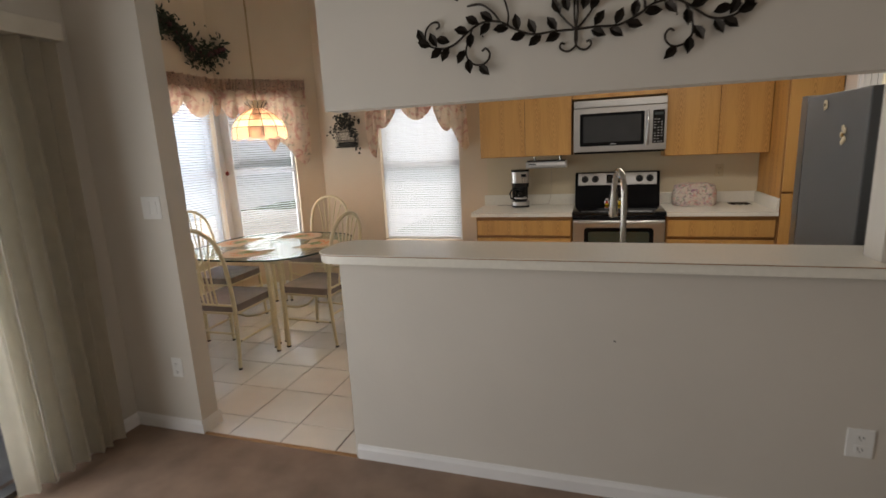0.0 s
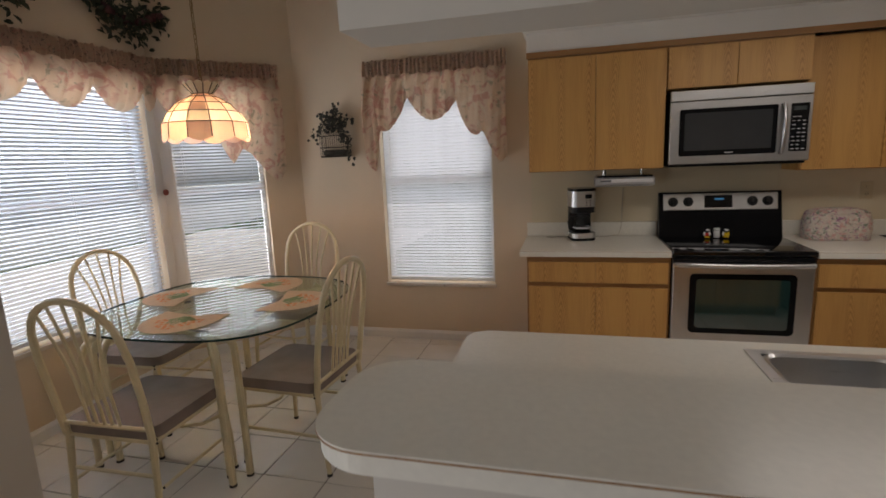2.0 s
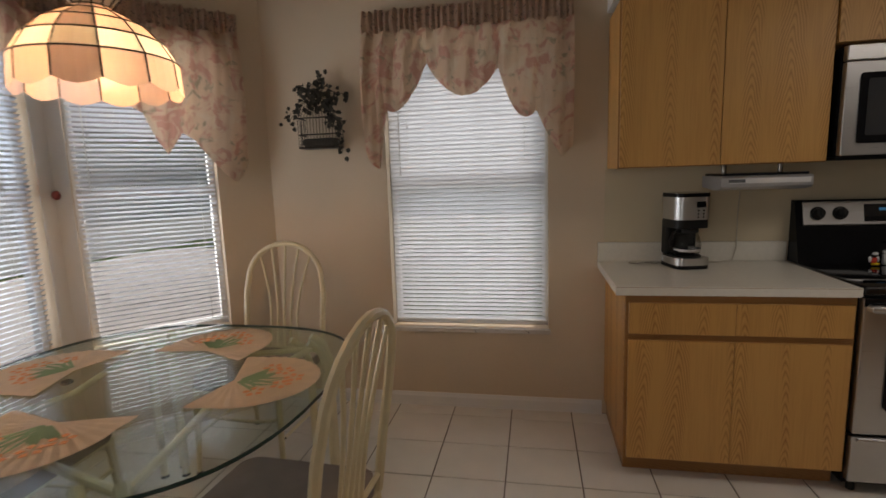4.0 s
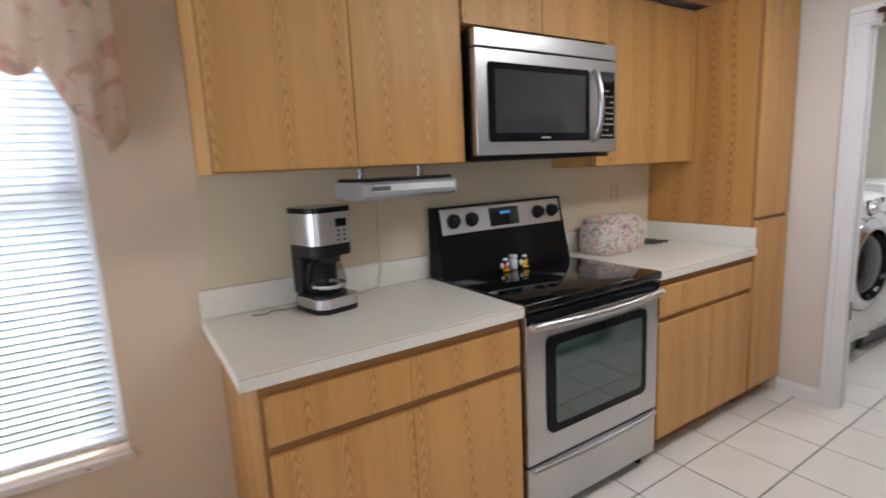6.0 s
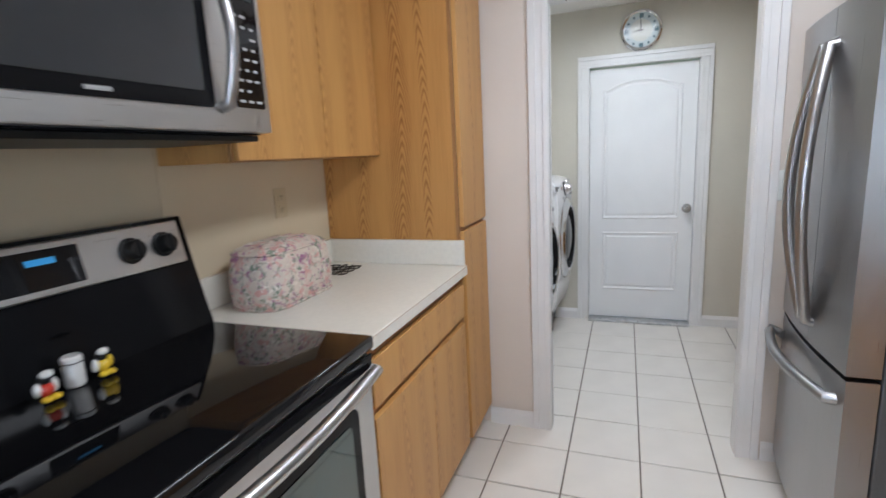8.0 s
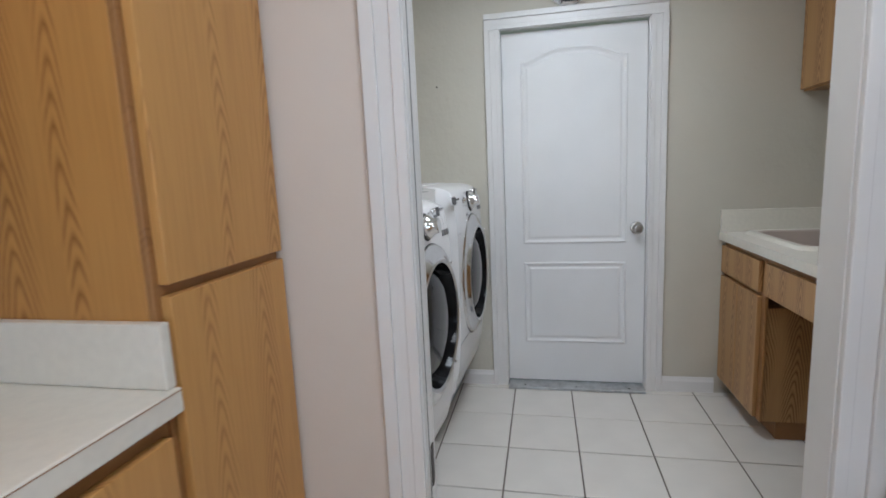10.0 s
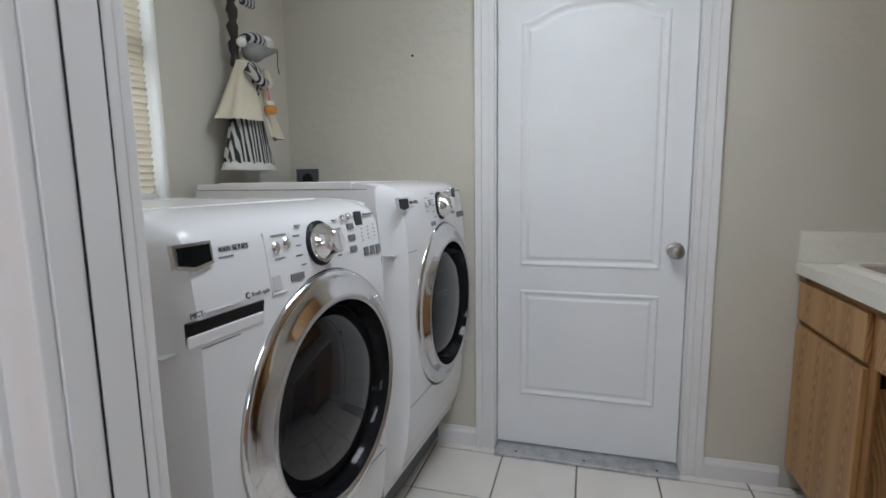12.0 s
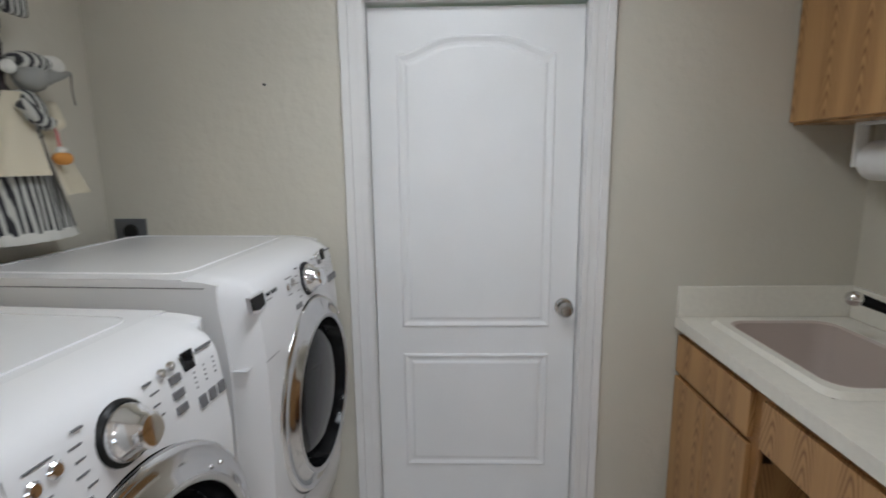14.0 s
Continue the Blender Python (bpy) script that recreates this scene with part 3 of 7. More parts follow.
pantry = thing("pantry_cabinet", (1.96, 5.4, 0), "full-height oak laminate pantry cabinet with two stacked doors", "cabinet")
board("body", (1.756, 5.095, 0.1), (LX0 - 0.002, BACK - 0.004, 2.194), OAKS, pantry, "figured oak side")
board("toe_kick", (1.765, 5.15, 0), (LX0 - 0.002, BACK - 0.01, 0.1), OAKD, pantry)
board("face_frame", (1.756, 5.082, 0.1), (LX0 - 0.002, 5.0948, 2.194), OAKD, pantry, "worn darker oak frame")
cabinet_door(pantry, 1.767, 2.108, 0.112, 1.055, 5.0815)
cabinet_door(pantry, 1.767, 2.108, 1.073, 2.185, 5.0815)

sink_base = thing("base_cabinet", (0.2, 3.0, 0), "oak laminate sink base cabinet behind the pass-through wall", "cabinet")
board("body", (-0.784, HW1 + 0.005, 0.095), (1.33, 3.43, 0.70), OAK, sink_base)
board("end_panel", (-0.80, HW1 + 0.005, 0.095), (-0.7845, 3.43, 0.872), OAK, sink_base)
board("face_frame", (-0.7843, 3.414, 0.701), (1.33, 3.43, 0.872), OAKD, sink_base)
board("toe_kick", (-0.78, HW1 + 0.01, 0), (1.33, 3.37, 0.095), OAKD, sink_base)
for k in range(4):
    x = -0.79 + k * 0.53
    board("door", (x, 3.4305, 0.108), (x + 0.52, 3.449, 0.668), OAK, sink_base)
    board("drawer_front", (x, 3.4305, 0.698), (x + 0.52, 3.449, 0.838), OAKX, sink_base)

# ---- range ----
rng = thing("electric_range", (0.516, 5.36, 0), "stainless steel electric range with black glass top", "range")
RX0, RX1 = 0.122, 0.910
board("body", (RX0, 5.10, 0.04), (RX1, 5.68, 0.885), BLACK, rng, "black enamelled body", 0.004)
bm = box((RX0 - 0.002, 5.045, 0.886), (RX1 + 0.002, 5.60, 0.922), 0.008, seg=3)
part("cooktop", bm, BGLASS, rng, "glossy black glass cooktop", world=True, smooth=True)
bm = prism([(5.575, 0.92), (5.685, 0.92), (5.685, 1.235), (5.650, 1.235), (5.62, 1.10), (5.60, 1.02)], RX0, RX1, plane="yz")
soften(bm, 0.006)
part("backguard", bm, BLACK, rng, "black raised back panel", world=True, smooth=True)
tilt = pose(0, 5.632, 1.165, -12)
bm = box((0.15, -0.012, -0.058), (0.882, 0.0, 0.062), 0.004, m=tilt)
cpn = part("control_panel", bm, STEEL, rng, "brushed steel control strip", world=True)
bm = box((0.42, -0.015, -0.042), (0.60, -0.011, 0.045), 0.002, m=tilt)
part("display", bm, BGLASS, cpn, "black clock display", world=True)
bm = box((0.485, -0.0165, 0.012), (0.545, -0.0152, 0.026), m=tilt)
part("clock_digits", bm, glow("blue_display", (0.05, 0.30, 0.6), 0.25), cpn, "small lit blue digits", world=True)
for x in (0.215, 0.315, 0.725, 0.820):
    bm = lathe([(0, -0.048), (0.020, -0.046), (0.024, -0.040), (0.026, -0.02), (0.033, -0.018), (0.034, -0.012), (0.034, -0.0118)], (x, 0, 0.002), "y", 24)
    box((x - 0.004, -0.052, -0.022), (x + 0.004, -0.04, 0.026), 0.002, bm)
    bmesh.ops.transform(bm, matrix=tilt, verts=bm.verts)
    part("knob", bm, BLACKM, cpn, "round black burner knob", world=True, smooth=True)
bm = lathe([(0, 0.9225), (0.024, 0.9225), (0.026, 0.924), (0, 0.928)], (0, 0, 0), seg=20)
bmesh.ops.transform(bm, matrix=Matrix.Translation((0.512, 5.602, 0.10)) @ Matrix.Diagonal((1, 0.5, 1, 1)), verts=bm.verts)
part("badge", bm, CHROME, rng, "small oval chrome badge", world=True)
ovd = board("oven_door", (RX0 + 0.004, 5.058, 0.285), (RX1 - 0.004, 5.099, 0.872), STEEL, rng, "brushed steel oven door", 0.006)
board("door_top_strip", (RX0 + 0.004, 5.052, 0.838), (RX1 - 0.004, 5.0575, 0.874), BLACK, ovd, "black strip above the handle")
bm = prism(rounded(0.225, 0.39, 0.815, 0.775, 0.03), 5.050, 5.0578, plane="xz")
part("oven_window_frame", bm, BLACK, ovd, "black window surround", world=True)
bm = prism(rounded(0.262, 0.425, 0.778, 0.742, 0.02), 5.0475, 5.0498, plane="xz")
part("oven_window", bm, mat("oven_window_glass", (0.018, 0.05, 0.047), 0.05, IOR=2.1), ovd, "dark greenish oven window", world=True)
pts = [(RX0 + 0.02, 5.045, 0.835)] + [(RX0 + 0.02 + (RX1 - RX0 - 0.04) * k / 12, 5.032 - 0.030 * math.sin(math.pi * k / 12), 0.835) for k in range(13)] + [(RX1 - 0.02, 5.045, 0.835)]
part("handle", tube(pts, 0.016, 10), STEEL, ovd, "bowed steel handle", smooth=True, world=True)
rdw = board("drawer", (RX0 + 0.004, 5.062, 0.065), (RX1 - 0.004, 5.099, 0.272), STEEL, rng, "brushed steel warming drawer", 0.006)
bm = tube([(RX0 + 0.02, 5.055, 0.262), (0.3, 5.045, 0.262), (0.516, 5.042, 0.262), (0.73, 5.045, 0.262), (RX1 - 0.02, 5.055, 0.262)], 0.010, 8)
part("drawer_lip", bm, STEEL, rdw, "rounded steel drawer pull", smooth=True, world=True)
for x in (RX0 + 0.05, RX1 - 0.05):
    for y in (5.12, 5.62):
        part("foot", cyl((x, y, 0), (x, y, 0.041), 0.016), BLACKM, rng, world=True)

# ---- microwave ----
mw = thing("microwave_oven", (0.516, 5.5, 1.43), "stainless steel microwave hung over the electric range", "microwave")
MX0, MX1, MY = 0.118, 0.912, 5.292
board("body", (MX0, MY + 0.035, 1.443), (MX1, BACK - 0.005, 1.905), BLACK, mw, "black casing", 0.003)
board("underside", (MX0 + 0.006, MY + 0.04, 1.428), (MX1 - 0.006, BACK - 0.05, 1.442), BLACKM, mw, "black grille plate")
board("vent_strip", (MX0, MY, 1.842), (MX1, MY + 0.0345, 1.906), STEEL, mw, "brushed steel vent cover", 0.004)
mwd = board("door", (MX0, MY, 1.447), (MX1, MY + 0.0345, 1.838), STEEL, mw, "brushed steel door", 0.004)
bm = prism(rounded(MX0 + 0.055, 1.497, 0.728, 1.79, 0.012), MY - 0.004, MY - 0.0004, plane="xz")
part("window_frame", bm, BLACK, mwd, "black window border", world=True)
bm = prism(rounded(MX0 + 0.085, 1.53, 0.70, 1.765, 0.008), MY - 0.006, MY - 0.0044, plane="xz")
part("window", bm, mat("smoked_glass", (0.035, 0.037, 0.04), 0.08), mwd, "smoked glass window", world=True)
bm = prism(rounded(0.797, 1.503, 0.893, 1.79, 0.006), MY - 0.003, MY - 0.0004, plane="xz")
kp = part("keypad", bm, BGLASS, mw, "black keypad", world=True)
GREYT = mat("grey_print", (0.42, 0.42, 0.42), 0.5)
bm = bmesh.new()
for r in range(9):
    for c in range(3):
        if (r * 3 + c) % 7 != 5:
            box((0.807 + c * 0.028, MY - 0.0036, 1.515 + r * 0.024), (0.825 + c * 0.028 - 0.004 * (r % 2), MY - 0.0031, 1.521 + r * 0.024), bm=bm)
part("key_markings", bm, GREYT, kp, "rows of small grey key marks", world=True)
board("display", (0.81, MY - 0.004, 1.748), (0.88, MY - 0.0032, 1.772), mat("grey_display", (0.05, 0.06, 0.06), 0.2), kp, "dark display")
pts = [(0.755, MY - 0.002, 1.500)] + [(0.755, MY - 0.018 - 0.028 * math.sin(math.pi * k / 10), 1.505 + 0.275 * k / 10) for k in range(11)] + [(0.755, MY - 0.002, 1.785)]
part("handle", tube(pts, 0.0135, 10), STEELV, mwd, "bowed steel handle", smooth=True, world=True)
board("badge", (0.44, MY - 0.005, 1.508), (0.49, MY - 0.0042, 1.516), GREYT, mwd, "small grey maker's mark drawn plain")

# ---- refrigerator ----
fr = thing("refrigerator", (1.735, 3.45, 0), "stainless french door refrigerator with bottom freezer drawer", "refrigerator")
FX0, FX1, FY = 1.45, 2.098, 3.855
board("body", (FX0, 3.06, 0.03), (FX1, 3.755, 1.735), GREYP, fr, "dark grey textured cabinet sides", 0.006)
mid = 1.725
for nm, x0, x1 in (("door", FX0, mid - 0.002), ("door", mid + 0.002, FX1)):
    bm = bmesh.new()
    n = 10
    outline = [(x0, 3.76)] + [(x0 + (x1 - x0) * k / n, FY - 0.022 * ((x0 + (x1 - x0) * k / n - mid) / 0.36) ** 2) for k in range(n + 1)] + [(x1, 3.76)]
    prism(outline, 0.695, 1.745, bm)
    part(nm, bm, STEELV, fr, "gently bowed brushed steel door", world=True, smooth=True)
n = 16
outline = [(FX0, 3.76)] + [(FX0 + (FX1 - FX0) * k / n, FY - 0.022 * ((FX0 + (FX1 - FX0) * k / n - mid) / 0.33) ** 2) for k in range(n + 1)] + [(FX1, 3.76)]
fzd = part("freezer_drawer", prism(outline, 0.06, 0.680), STEELV, fr, "bowed steel freezer drawer", world=True, smooth=True)
for x, s in ((mid - 0.024, -1), (mid + 0.024, 1)):
    pts = [(x, FY - 0.004, 0.77)] + [(x + s * 0.045 * math.sin(math.pi * k / 14), FY + 0.02 + 0.05 * math.sin(math.pi * k / 14), 0.775 + 0.86 * k / 14) for k in range(15)] + [(x, FY - 0.004, 1.64)]
    part("handle", tube(pts, 0.018, 10), STEELV, fr, "long bowed steel handle", smooth=True, world=True)
pts = [(FX0 + 0.05, FY - 0.02, 0.60)] + [(FX0 + 0.055 + 0.616 * k / 14, FY + 0.012 + 0.045 * math.sin(math.pi * k / 14), 0.60) for k in range(15)] + [(FX1 - 0.05, FY - 0.02, 0.60)]
part("drawer_handle", tube(pts, 0.018, 10), STEELV, fzd, "bowed steel drawer handle", smooth=True, world=True)
board("dispenser", (1.87, FY - 0.03, 0.97), (2.04, FY - 0.004, 1.15), mat("dispenser_recess", (0.07, 0.07, 0.075), 0.35, 0.3), fr, "dark dispenser recess")
board("dispenser_panel", (1.865, FY - 0.03, 1.153), (2.045, FY + 0.0, 1.24), STEELV, fr, "dispenser control panel")
board("dispenser_lever", (1.93, FY - 0.004, 1.03), (1.96, FY + 0.008, 1.13), GREYT, fr)
for x in (FX0 + 0.06, FX1 - 0.06):
    part("foot", cyl((x, 3.7, 0), (x, 3.7, 0.031), 0.02), BLACKM, fr, world=True)

# ---- windows and blinds ----
def window(name, m, w, z0, z1, rail, deep=0.075, sill=True):
    """A single-hung window in its opening: local x runs along the wall, y outwards, from the opening's left end."""
    root = thing(name, (0, 0, 0), "white aluminium single-hung window with a mid rail", "window", kind="structure")
    root.matrix_world = m
    ORIGIN[root.name] = Vector()
    for lo, hi in (((0.001, deep, z0 + 0.001), (0.035, deep + 0.05, z1 - 0.001)), ((w - 0.035, deep, z0 + 0.001), (w - 0.001, deep + 0.05, z1 - 0.001)),
                   ((0.036, deep, z0 + 0.001), (w - 0.036, deep + 0.05, z0 + 0.04)), ((0.036, deep, z1 - 0.04), (w - 0.036, deep + 0.05, z1 - 0.001)),
                   ((0.036, deep - 0.008, rail - 0.03), (w - 0.036, deep + 0.045, rail + 0.03))):
        part("window_frame", box(lo, hi, 0.003), TRIM, root)
    for lo, hi in (((0.036, deep + 0.02, z0 + 0.041), (w - 0.036, deep + 0.024, rail - 0.031)), ((0.036, deep + 0.03, rail + 0.031), (w - 0.036, deep + 0.034, z1 - 0.041))):
        ob = part("pane", box(lo, hi), PANE, root)
        ob.visible_shadow = False
    if sill:
        part("window_sill", box((-0.012, -0.03, z0 - 0.028), (w + 0.012, deep - 0.001, z0 - 0.001), 0.004), MARBLE, root, "veined marble sill")
    return root


def blind(m, w, z0, z1, tilt, label, x0=0.0, pitch=0.0215, slat_w=0.025, y=0.03, material=None, curve=0.0022):
    root = thing("window_blind", (0, 0, 0), label, "blind", "white slatted blinds")
    root.matrix_world = m
    ORIGIN[root.name] = Vector()
    material = material or SLAT
    part("headrail", box((x0 + 0.004, y - 0.015, z1 - 0.03), (x0 + w - 0.004, y + 0.018, z1), 0.003), WHITEP, root)
    part("bottom_rail", box((x0 + 0.004, y - 0.012, z0), (x0 + w - 0.004, y + 0.012, z0 + 0.014), 0.003), WHITEP, root)
    bm = bmesh.new()
    a = radians(tilt)
    prev = None
    for k in range(4):
        u = (k / 3 - 0.5) * slat_w
        lift = curve * (1 - (2 * k / 3 - 1) ** 2)
        p = (u * math.cos(a) - lift * math.sin(a), u * math.sin(a) + lift * math.cos(a))
        now = [bm.verts.new((x, p[0], p[1])) for x in (x0 + 0.006, x0 + w - 0.006)]
        if prev:
            bm.faces.new((prev[0], prev[1], now[1], now[0]))
        prev = now
    bmesh.ops.solidify(bm, geom=bm.faces[:], thickness=0.0006)
    me = bpy.data.meshes.new("slat")
    bm.to_mesh(me)
    bm.free()
    me.materials.append(material)
    n = int((z1 - z0 - 0.06) / pitch)
    for k in range(n):
        ob = new("slat", me)
        ob.parent = root
        ob.location = (0, y, z0 + 0.028 + k * pitch)
    for f in ((0.13, 0.87) if w < 1.2 else (0.08, 0.36, 0.64, 0.92)):
        for dy in (-0.012, 0.012):
            part("ladder_cord", cyl((x0 + w * f, y + dy, z0 + 0.01), (x0 + w * f, y + dy, z1 - 0.02), 0.0012, seg=5), WHITEP, root)
    part("tilt_wand", cyl((x0 + 0.07, y - 0.022, z1 - 0.75), (x0 + 0.07, y - 0.022, z1 - 0.03), 0.0035, seg=6), WHITEP, root)
    return root


window("window_1", pose(W2[0], BACK, 0), W2[1] - W2[0], W2[2], W2[3], 1.385)
blind(pose(W2[0] + 0.012, BACK, 0), W2[1] - W2[0] - 0.024, W2[2] + 0.028, W2[3] - 0.01, -64, "white aluminium blind nearly closed in the back window", slat_w=0.0270, pitch=0.0255, curve=0.0034)
mB = pose(SIDE, 4.95, 0, 0, 0, 45)
window("window_2", mB @ pose(0.07, 0, 0), 0.695, 0.56, 2.15, 1.385)
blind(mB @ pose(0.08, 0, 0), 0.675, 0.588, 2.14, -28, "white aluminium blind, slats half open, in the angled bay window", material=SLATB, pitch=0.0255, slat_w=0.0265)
mA = pose(SIDE, AW[0], 0, 0, 0, 90)
window("window_3", mA, AW[1] - AW[0], 0.56, 2.15, 1.385)
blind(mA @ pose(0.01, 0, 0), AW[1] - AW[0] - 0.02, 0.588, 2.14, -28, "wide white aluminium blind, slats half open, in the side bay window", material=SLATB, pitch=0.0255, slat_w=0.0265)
solid("trim_bay_post", box((SIDE + 0.0005, 4.872, 0.562), (SIDE + 0.004, 4.951, 2.148)), TRIM, "white painted corner post of the bay", "post")
ob = solid("trim_bay_post", box((0.001, -0.004, 0.562), (0.069, -0.0005, 2.148)), TRIM, "white painted corner post of the bay", "post")
ob.matrix_world = mB
window("window_4", pose(LW[0], BACK - 0.05, 0), LW[1] - LW[0], LW[2], LW[3], 1.60)
SLATC = sheer("cream_blind_slat", (0.80, 0.73, 0.60), 0.035, 0.4)
blind(pose(LW[0] + 0.01, BACK - 0.05, 0), LW[1] - LW[0] - 0.035, LW[2] + 0.01, LW[3] - 0.01, -62, "cream slatted blind, closed, in the laundry window", material=SLATC, slat_w=0.026)
latch = thing("bay_ornament", (SIDE + 0.03, 4.93, 1.365), "small dark red ornament hanging on the bay corner post", "ornament")
bm = ball((SIDE + 0.03, 4.93, 1.385), 0.02, sz=1.2)
part("bead", bm, mat("dark_red", (0.20, 0.03, 0.02), 0.4), latch, world=True, smooth=True)


def drop(profile, u):
    for (a, za), (b, zb) in zip(profile, profile[1:]):
        if a <= u <= b:
            t = (u - a) / (b - a)
            return za + (zb - za) * t
    return profile[-1][1]


def valance(m, u0, u1, top, profile, label, pleats, seed, heading=0.12):
    """Gathered cloth on a rod: a ruffled heading above swags whose lower edge follows the profile."""
    root = thing("window_valance", (0, 0, 0), label, "curtain")
    root.matrix_world = m
    ORIGIN[root.name] = Vector()
    rr = random.Random(seed)
    peak = max(z for _, z in profile)
    for kind in ("heading", "swag"):
        bm = bmesh.new()
        nu, nv = int((u1 - u0) / (0.006 if kind == "heading" else 0.011)), (5 if kind == "heading" else 16)
        ph = [rr.uniform(0, 6.28) for _ in range(6)]
        grid = []
        for i in range(nu + 1):
            u = u0 + (u1 - u0) * i / nu
            col = []
            low = drop(profile, u)
            for j in range(nv + 1):
                v = j / nv
                if kind == "heading":
                    z = top + (0.008 * math.sin(u * 172 + ph[0]) + 0.005 * math.sin(u * 61)) * (1 - v) - heading * v
                    y = -0.060 - 0.011 * math.sin(u * 175 + ph[1] + 1.1 * math.sin(u * 37)) - 0.005 * math.sin(u * 83 + v * 3) - 0.010 * math.sin(math.pi * v)
                else:
                    z0 = top - heading + 0.01
                    z = z0 + (low - z0) * v
                    puff = math.sin(math.pi * min(1, v ** 0.8)) * 0.05 + v * 0.01
                    wave = math.sin(u * pleats + ph[2] + 1.2 * v * math.sin(u * 9 + ph[3])) * (0.012 * (1 - v) + 0.006) + 0.005 * math.sin(u * pleats * 2.3 + 7 * v + ph[4])
                    full = min(1.0, max(0.0, peak - low) / 0.16)
                    puff *= 0.25 + 0.95 * full
                    fan = 0.007 * math.sin(u * 58 + 9 * v * (1 - full) + ph[3]) * (1 - 0.6 * full) * min(1, 3 * v)
                    y = -0.058 - puff + wave + fan
                    z += 0.010 * math.sin(u * 22 + v * 5 + ph[5]) * v * (1 - v)
                    if v > 0.97:
                        y += 0.02
                col.append(bm.verts.new((u, min(y, -0.012), z)))
            grid.append(col)
        for a, b in zip(grid, grid[1:]):
            for k in range(nv):
                bm.faces.new((a[k], b[k], b[k + 1], a[k + 1]))
        bmesh.ops.solidify(bm, geom=bm.faces[:], thickness=0.003)
        part(kind, bm, RUFFLE if kind == "heading" else VALA, root, smooth=True)
    part("rod", box((u0, -0.045, top - 0.10), (u1, -0.036, top - 0.02), 0.002), WHITEP, root)
    for u in (u0 + 0.002, u1 - 0.006):
        part("rod_return", box((u, -0.0355, top - 0.10), (u + 0.004, -0.0005, top - 0.02)), WHITEP, root)
    return root


def swags(points, dips):
    """A lower edge that hangs in curves between points (u, z); dips: how far each curve sags below."""
    out = []
    for (a, za), (b, zb), d in zip(points, points[1:], dips):
        for k in range(10):
            t = k / 10
            out.append((a + (b - a) * t, za + (zb - za) * t - d * math.sin(math.pi * t) ** 0.8))
    return out + [points[-1]]


valance(pose(0, BACK, 0), -2.135, -0.975, 2.335, swags([(-2.135, 1.52), (-2.07, 1.46), (-2.01, 1.80), (-1.775, 2.05), (-1.375, 2.00), (-1.17, 1.76), (-1.03, 1.50), (-0.975, 1.56)], [0, 0, 0.09, 0.17, 0.13, 0.02, 0]),
        "peach floral balloon valance with side tails over the back window", 55, 3)
valance(mB, 0.03, 0.93, 2.365, swags([(0.03, 2.11), (0.20, 2.02), (0.42, 1.80), (0.52, 1.58), (0.60, 1.70), (0.66, 1.66), (0.86, 1.42), (0.93, 1.52)], [0.10, 0.03, 0.02, 0, 0, 0.02, 0.01]),
        "peach floral valance with one long tail over the angled window", 50, 4)
pts = [(0.0, 2.08)] + [(0.21 + 0.39 * k - 0.035, 2.12) for k in range(5)] + [(1.83, 2.12)]
valance(pose(SIDE, 3.09, 0, 0, 0, 90), 0.0, 1.83, 2.365, swags(pts, [0.1, 0.16, 0.16, 0.16, 0.16, 0.14]),
        "wide peach floral scalloped valance over the side bay window", 50, 5)

# sliding door with vertical vanes
door = thing("door_2", (-2.36, 0.6, 0), "aluminium sliding glass door to the patio", "sliding door", kind="structure")
for lo, hi in (((-2.41, -0.9, 0), (-2.33, 2.1, 0.035)), ((-2.41, -0.9, 2.04), (-2.33, 2.1, 2.079)), ((-2.41, -0.899, 0.036), (-2.33, -0.86, 2.039)), ((-2.41, 2.06, 0.036), (-2.33, 2.099, 2.039)), ((-2.40, 0.58, 0.036), (-2.35, 0.64, 2.039))):
    part("door_frame", box(lo, hi, 0.003), mat("bronze_aluminium", (0.16, 0.15, 0.14), 0.4, 0.8) if lo[2] == 0 else TRIM, door, world=True)
for y0, y1 in ((-0.859, 0.579), (0.641, 2.059)):
    ob = part("pane", box((-2.378, y0, 0.037), (-2.372, y1, 2.038)), PANE, door, world=True)
    ob.visible_shadow = False
vb = thing("vertical_blind", (-2.24, 2.0, 0), "cream fabric vertical vanes gathered beside the sliding door", "blind")
part("headrail", box((-2.299, -1.0, 2.165), (-2.195, 2.375, 2.25), 0.004), mat("cream_vinyl", (0.66, 0.62, 0.54), 0.5), vb, "boxed cream head rail", world=True)
rr = random.Random(11)
for k in range(13):
    y = 1.80 + k * 0.042
    a = rr.uniform(-0.25, 0.25) + (0.5 if k % 2 else -0.5)
    bm = bmesh.new()
    prev = None
    for j in range(7):
        u = (j / 6 - 0.5) * 0.09
        c = 0.012 * (1 - (2 * j / 6 - 1) ** 2)
        now = [bm.verts.new((-2.235 + u * math.cos(a) + c * math.sin(a), min(y - u * math.sin(a) + c * math.cos(a) - (0.04 * (1 - z / 2.1) if k > 9 else 0), 2.33), z)) for z in (0.025, 1.1, 2.16)]
        if prev:
            for i in (0, 1):
                bm.faces.new((prev[i], now[i], now[i + 1], prev[i + 1]))
        prev = now
    bmesh.ops.solidify(bm, geom=bm.faces[:], thickness=0.0015)
    part("vane", bm, VANE, vb, smooth=True, world=True)

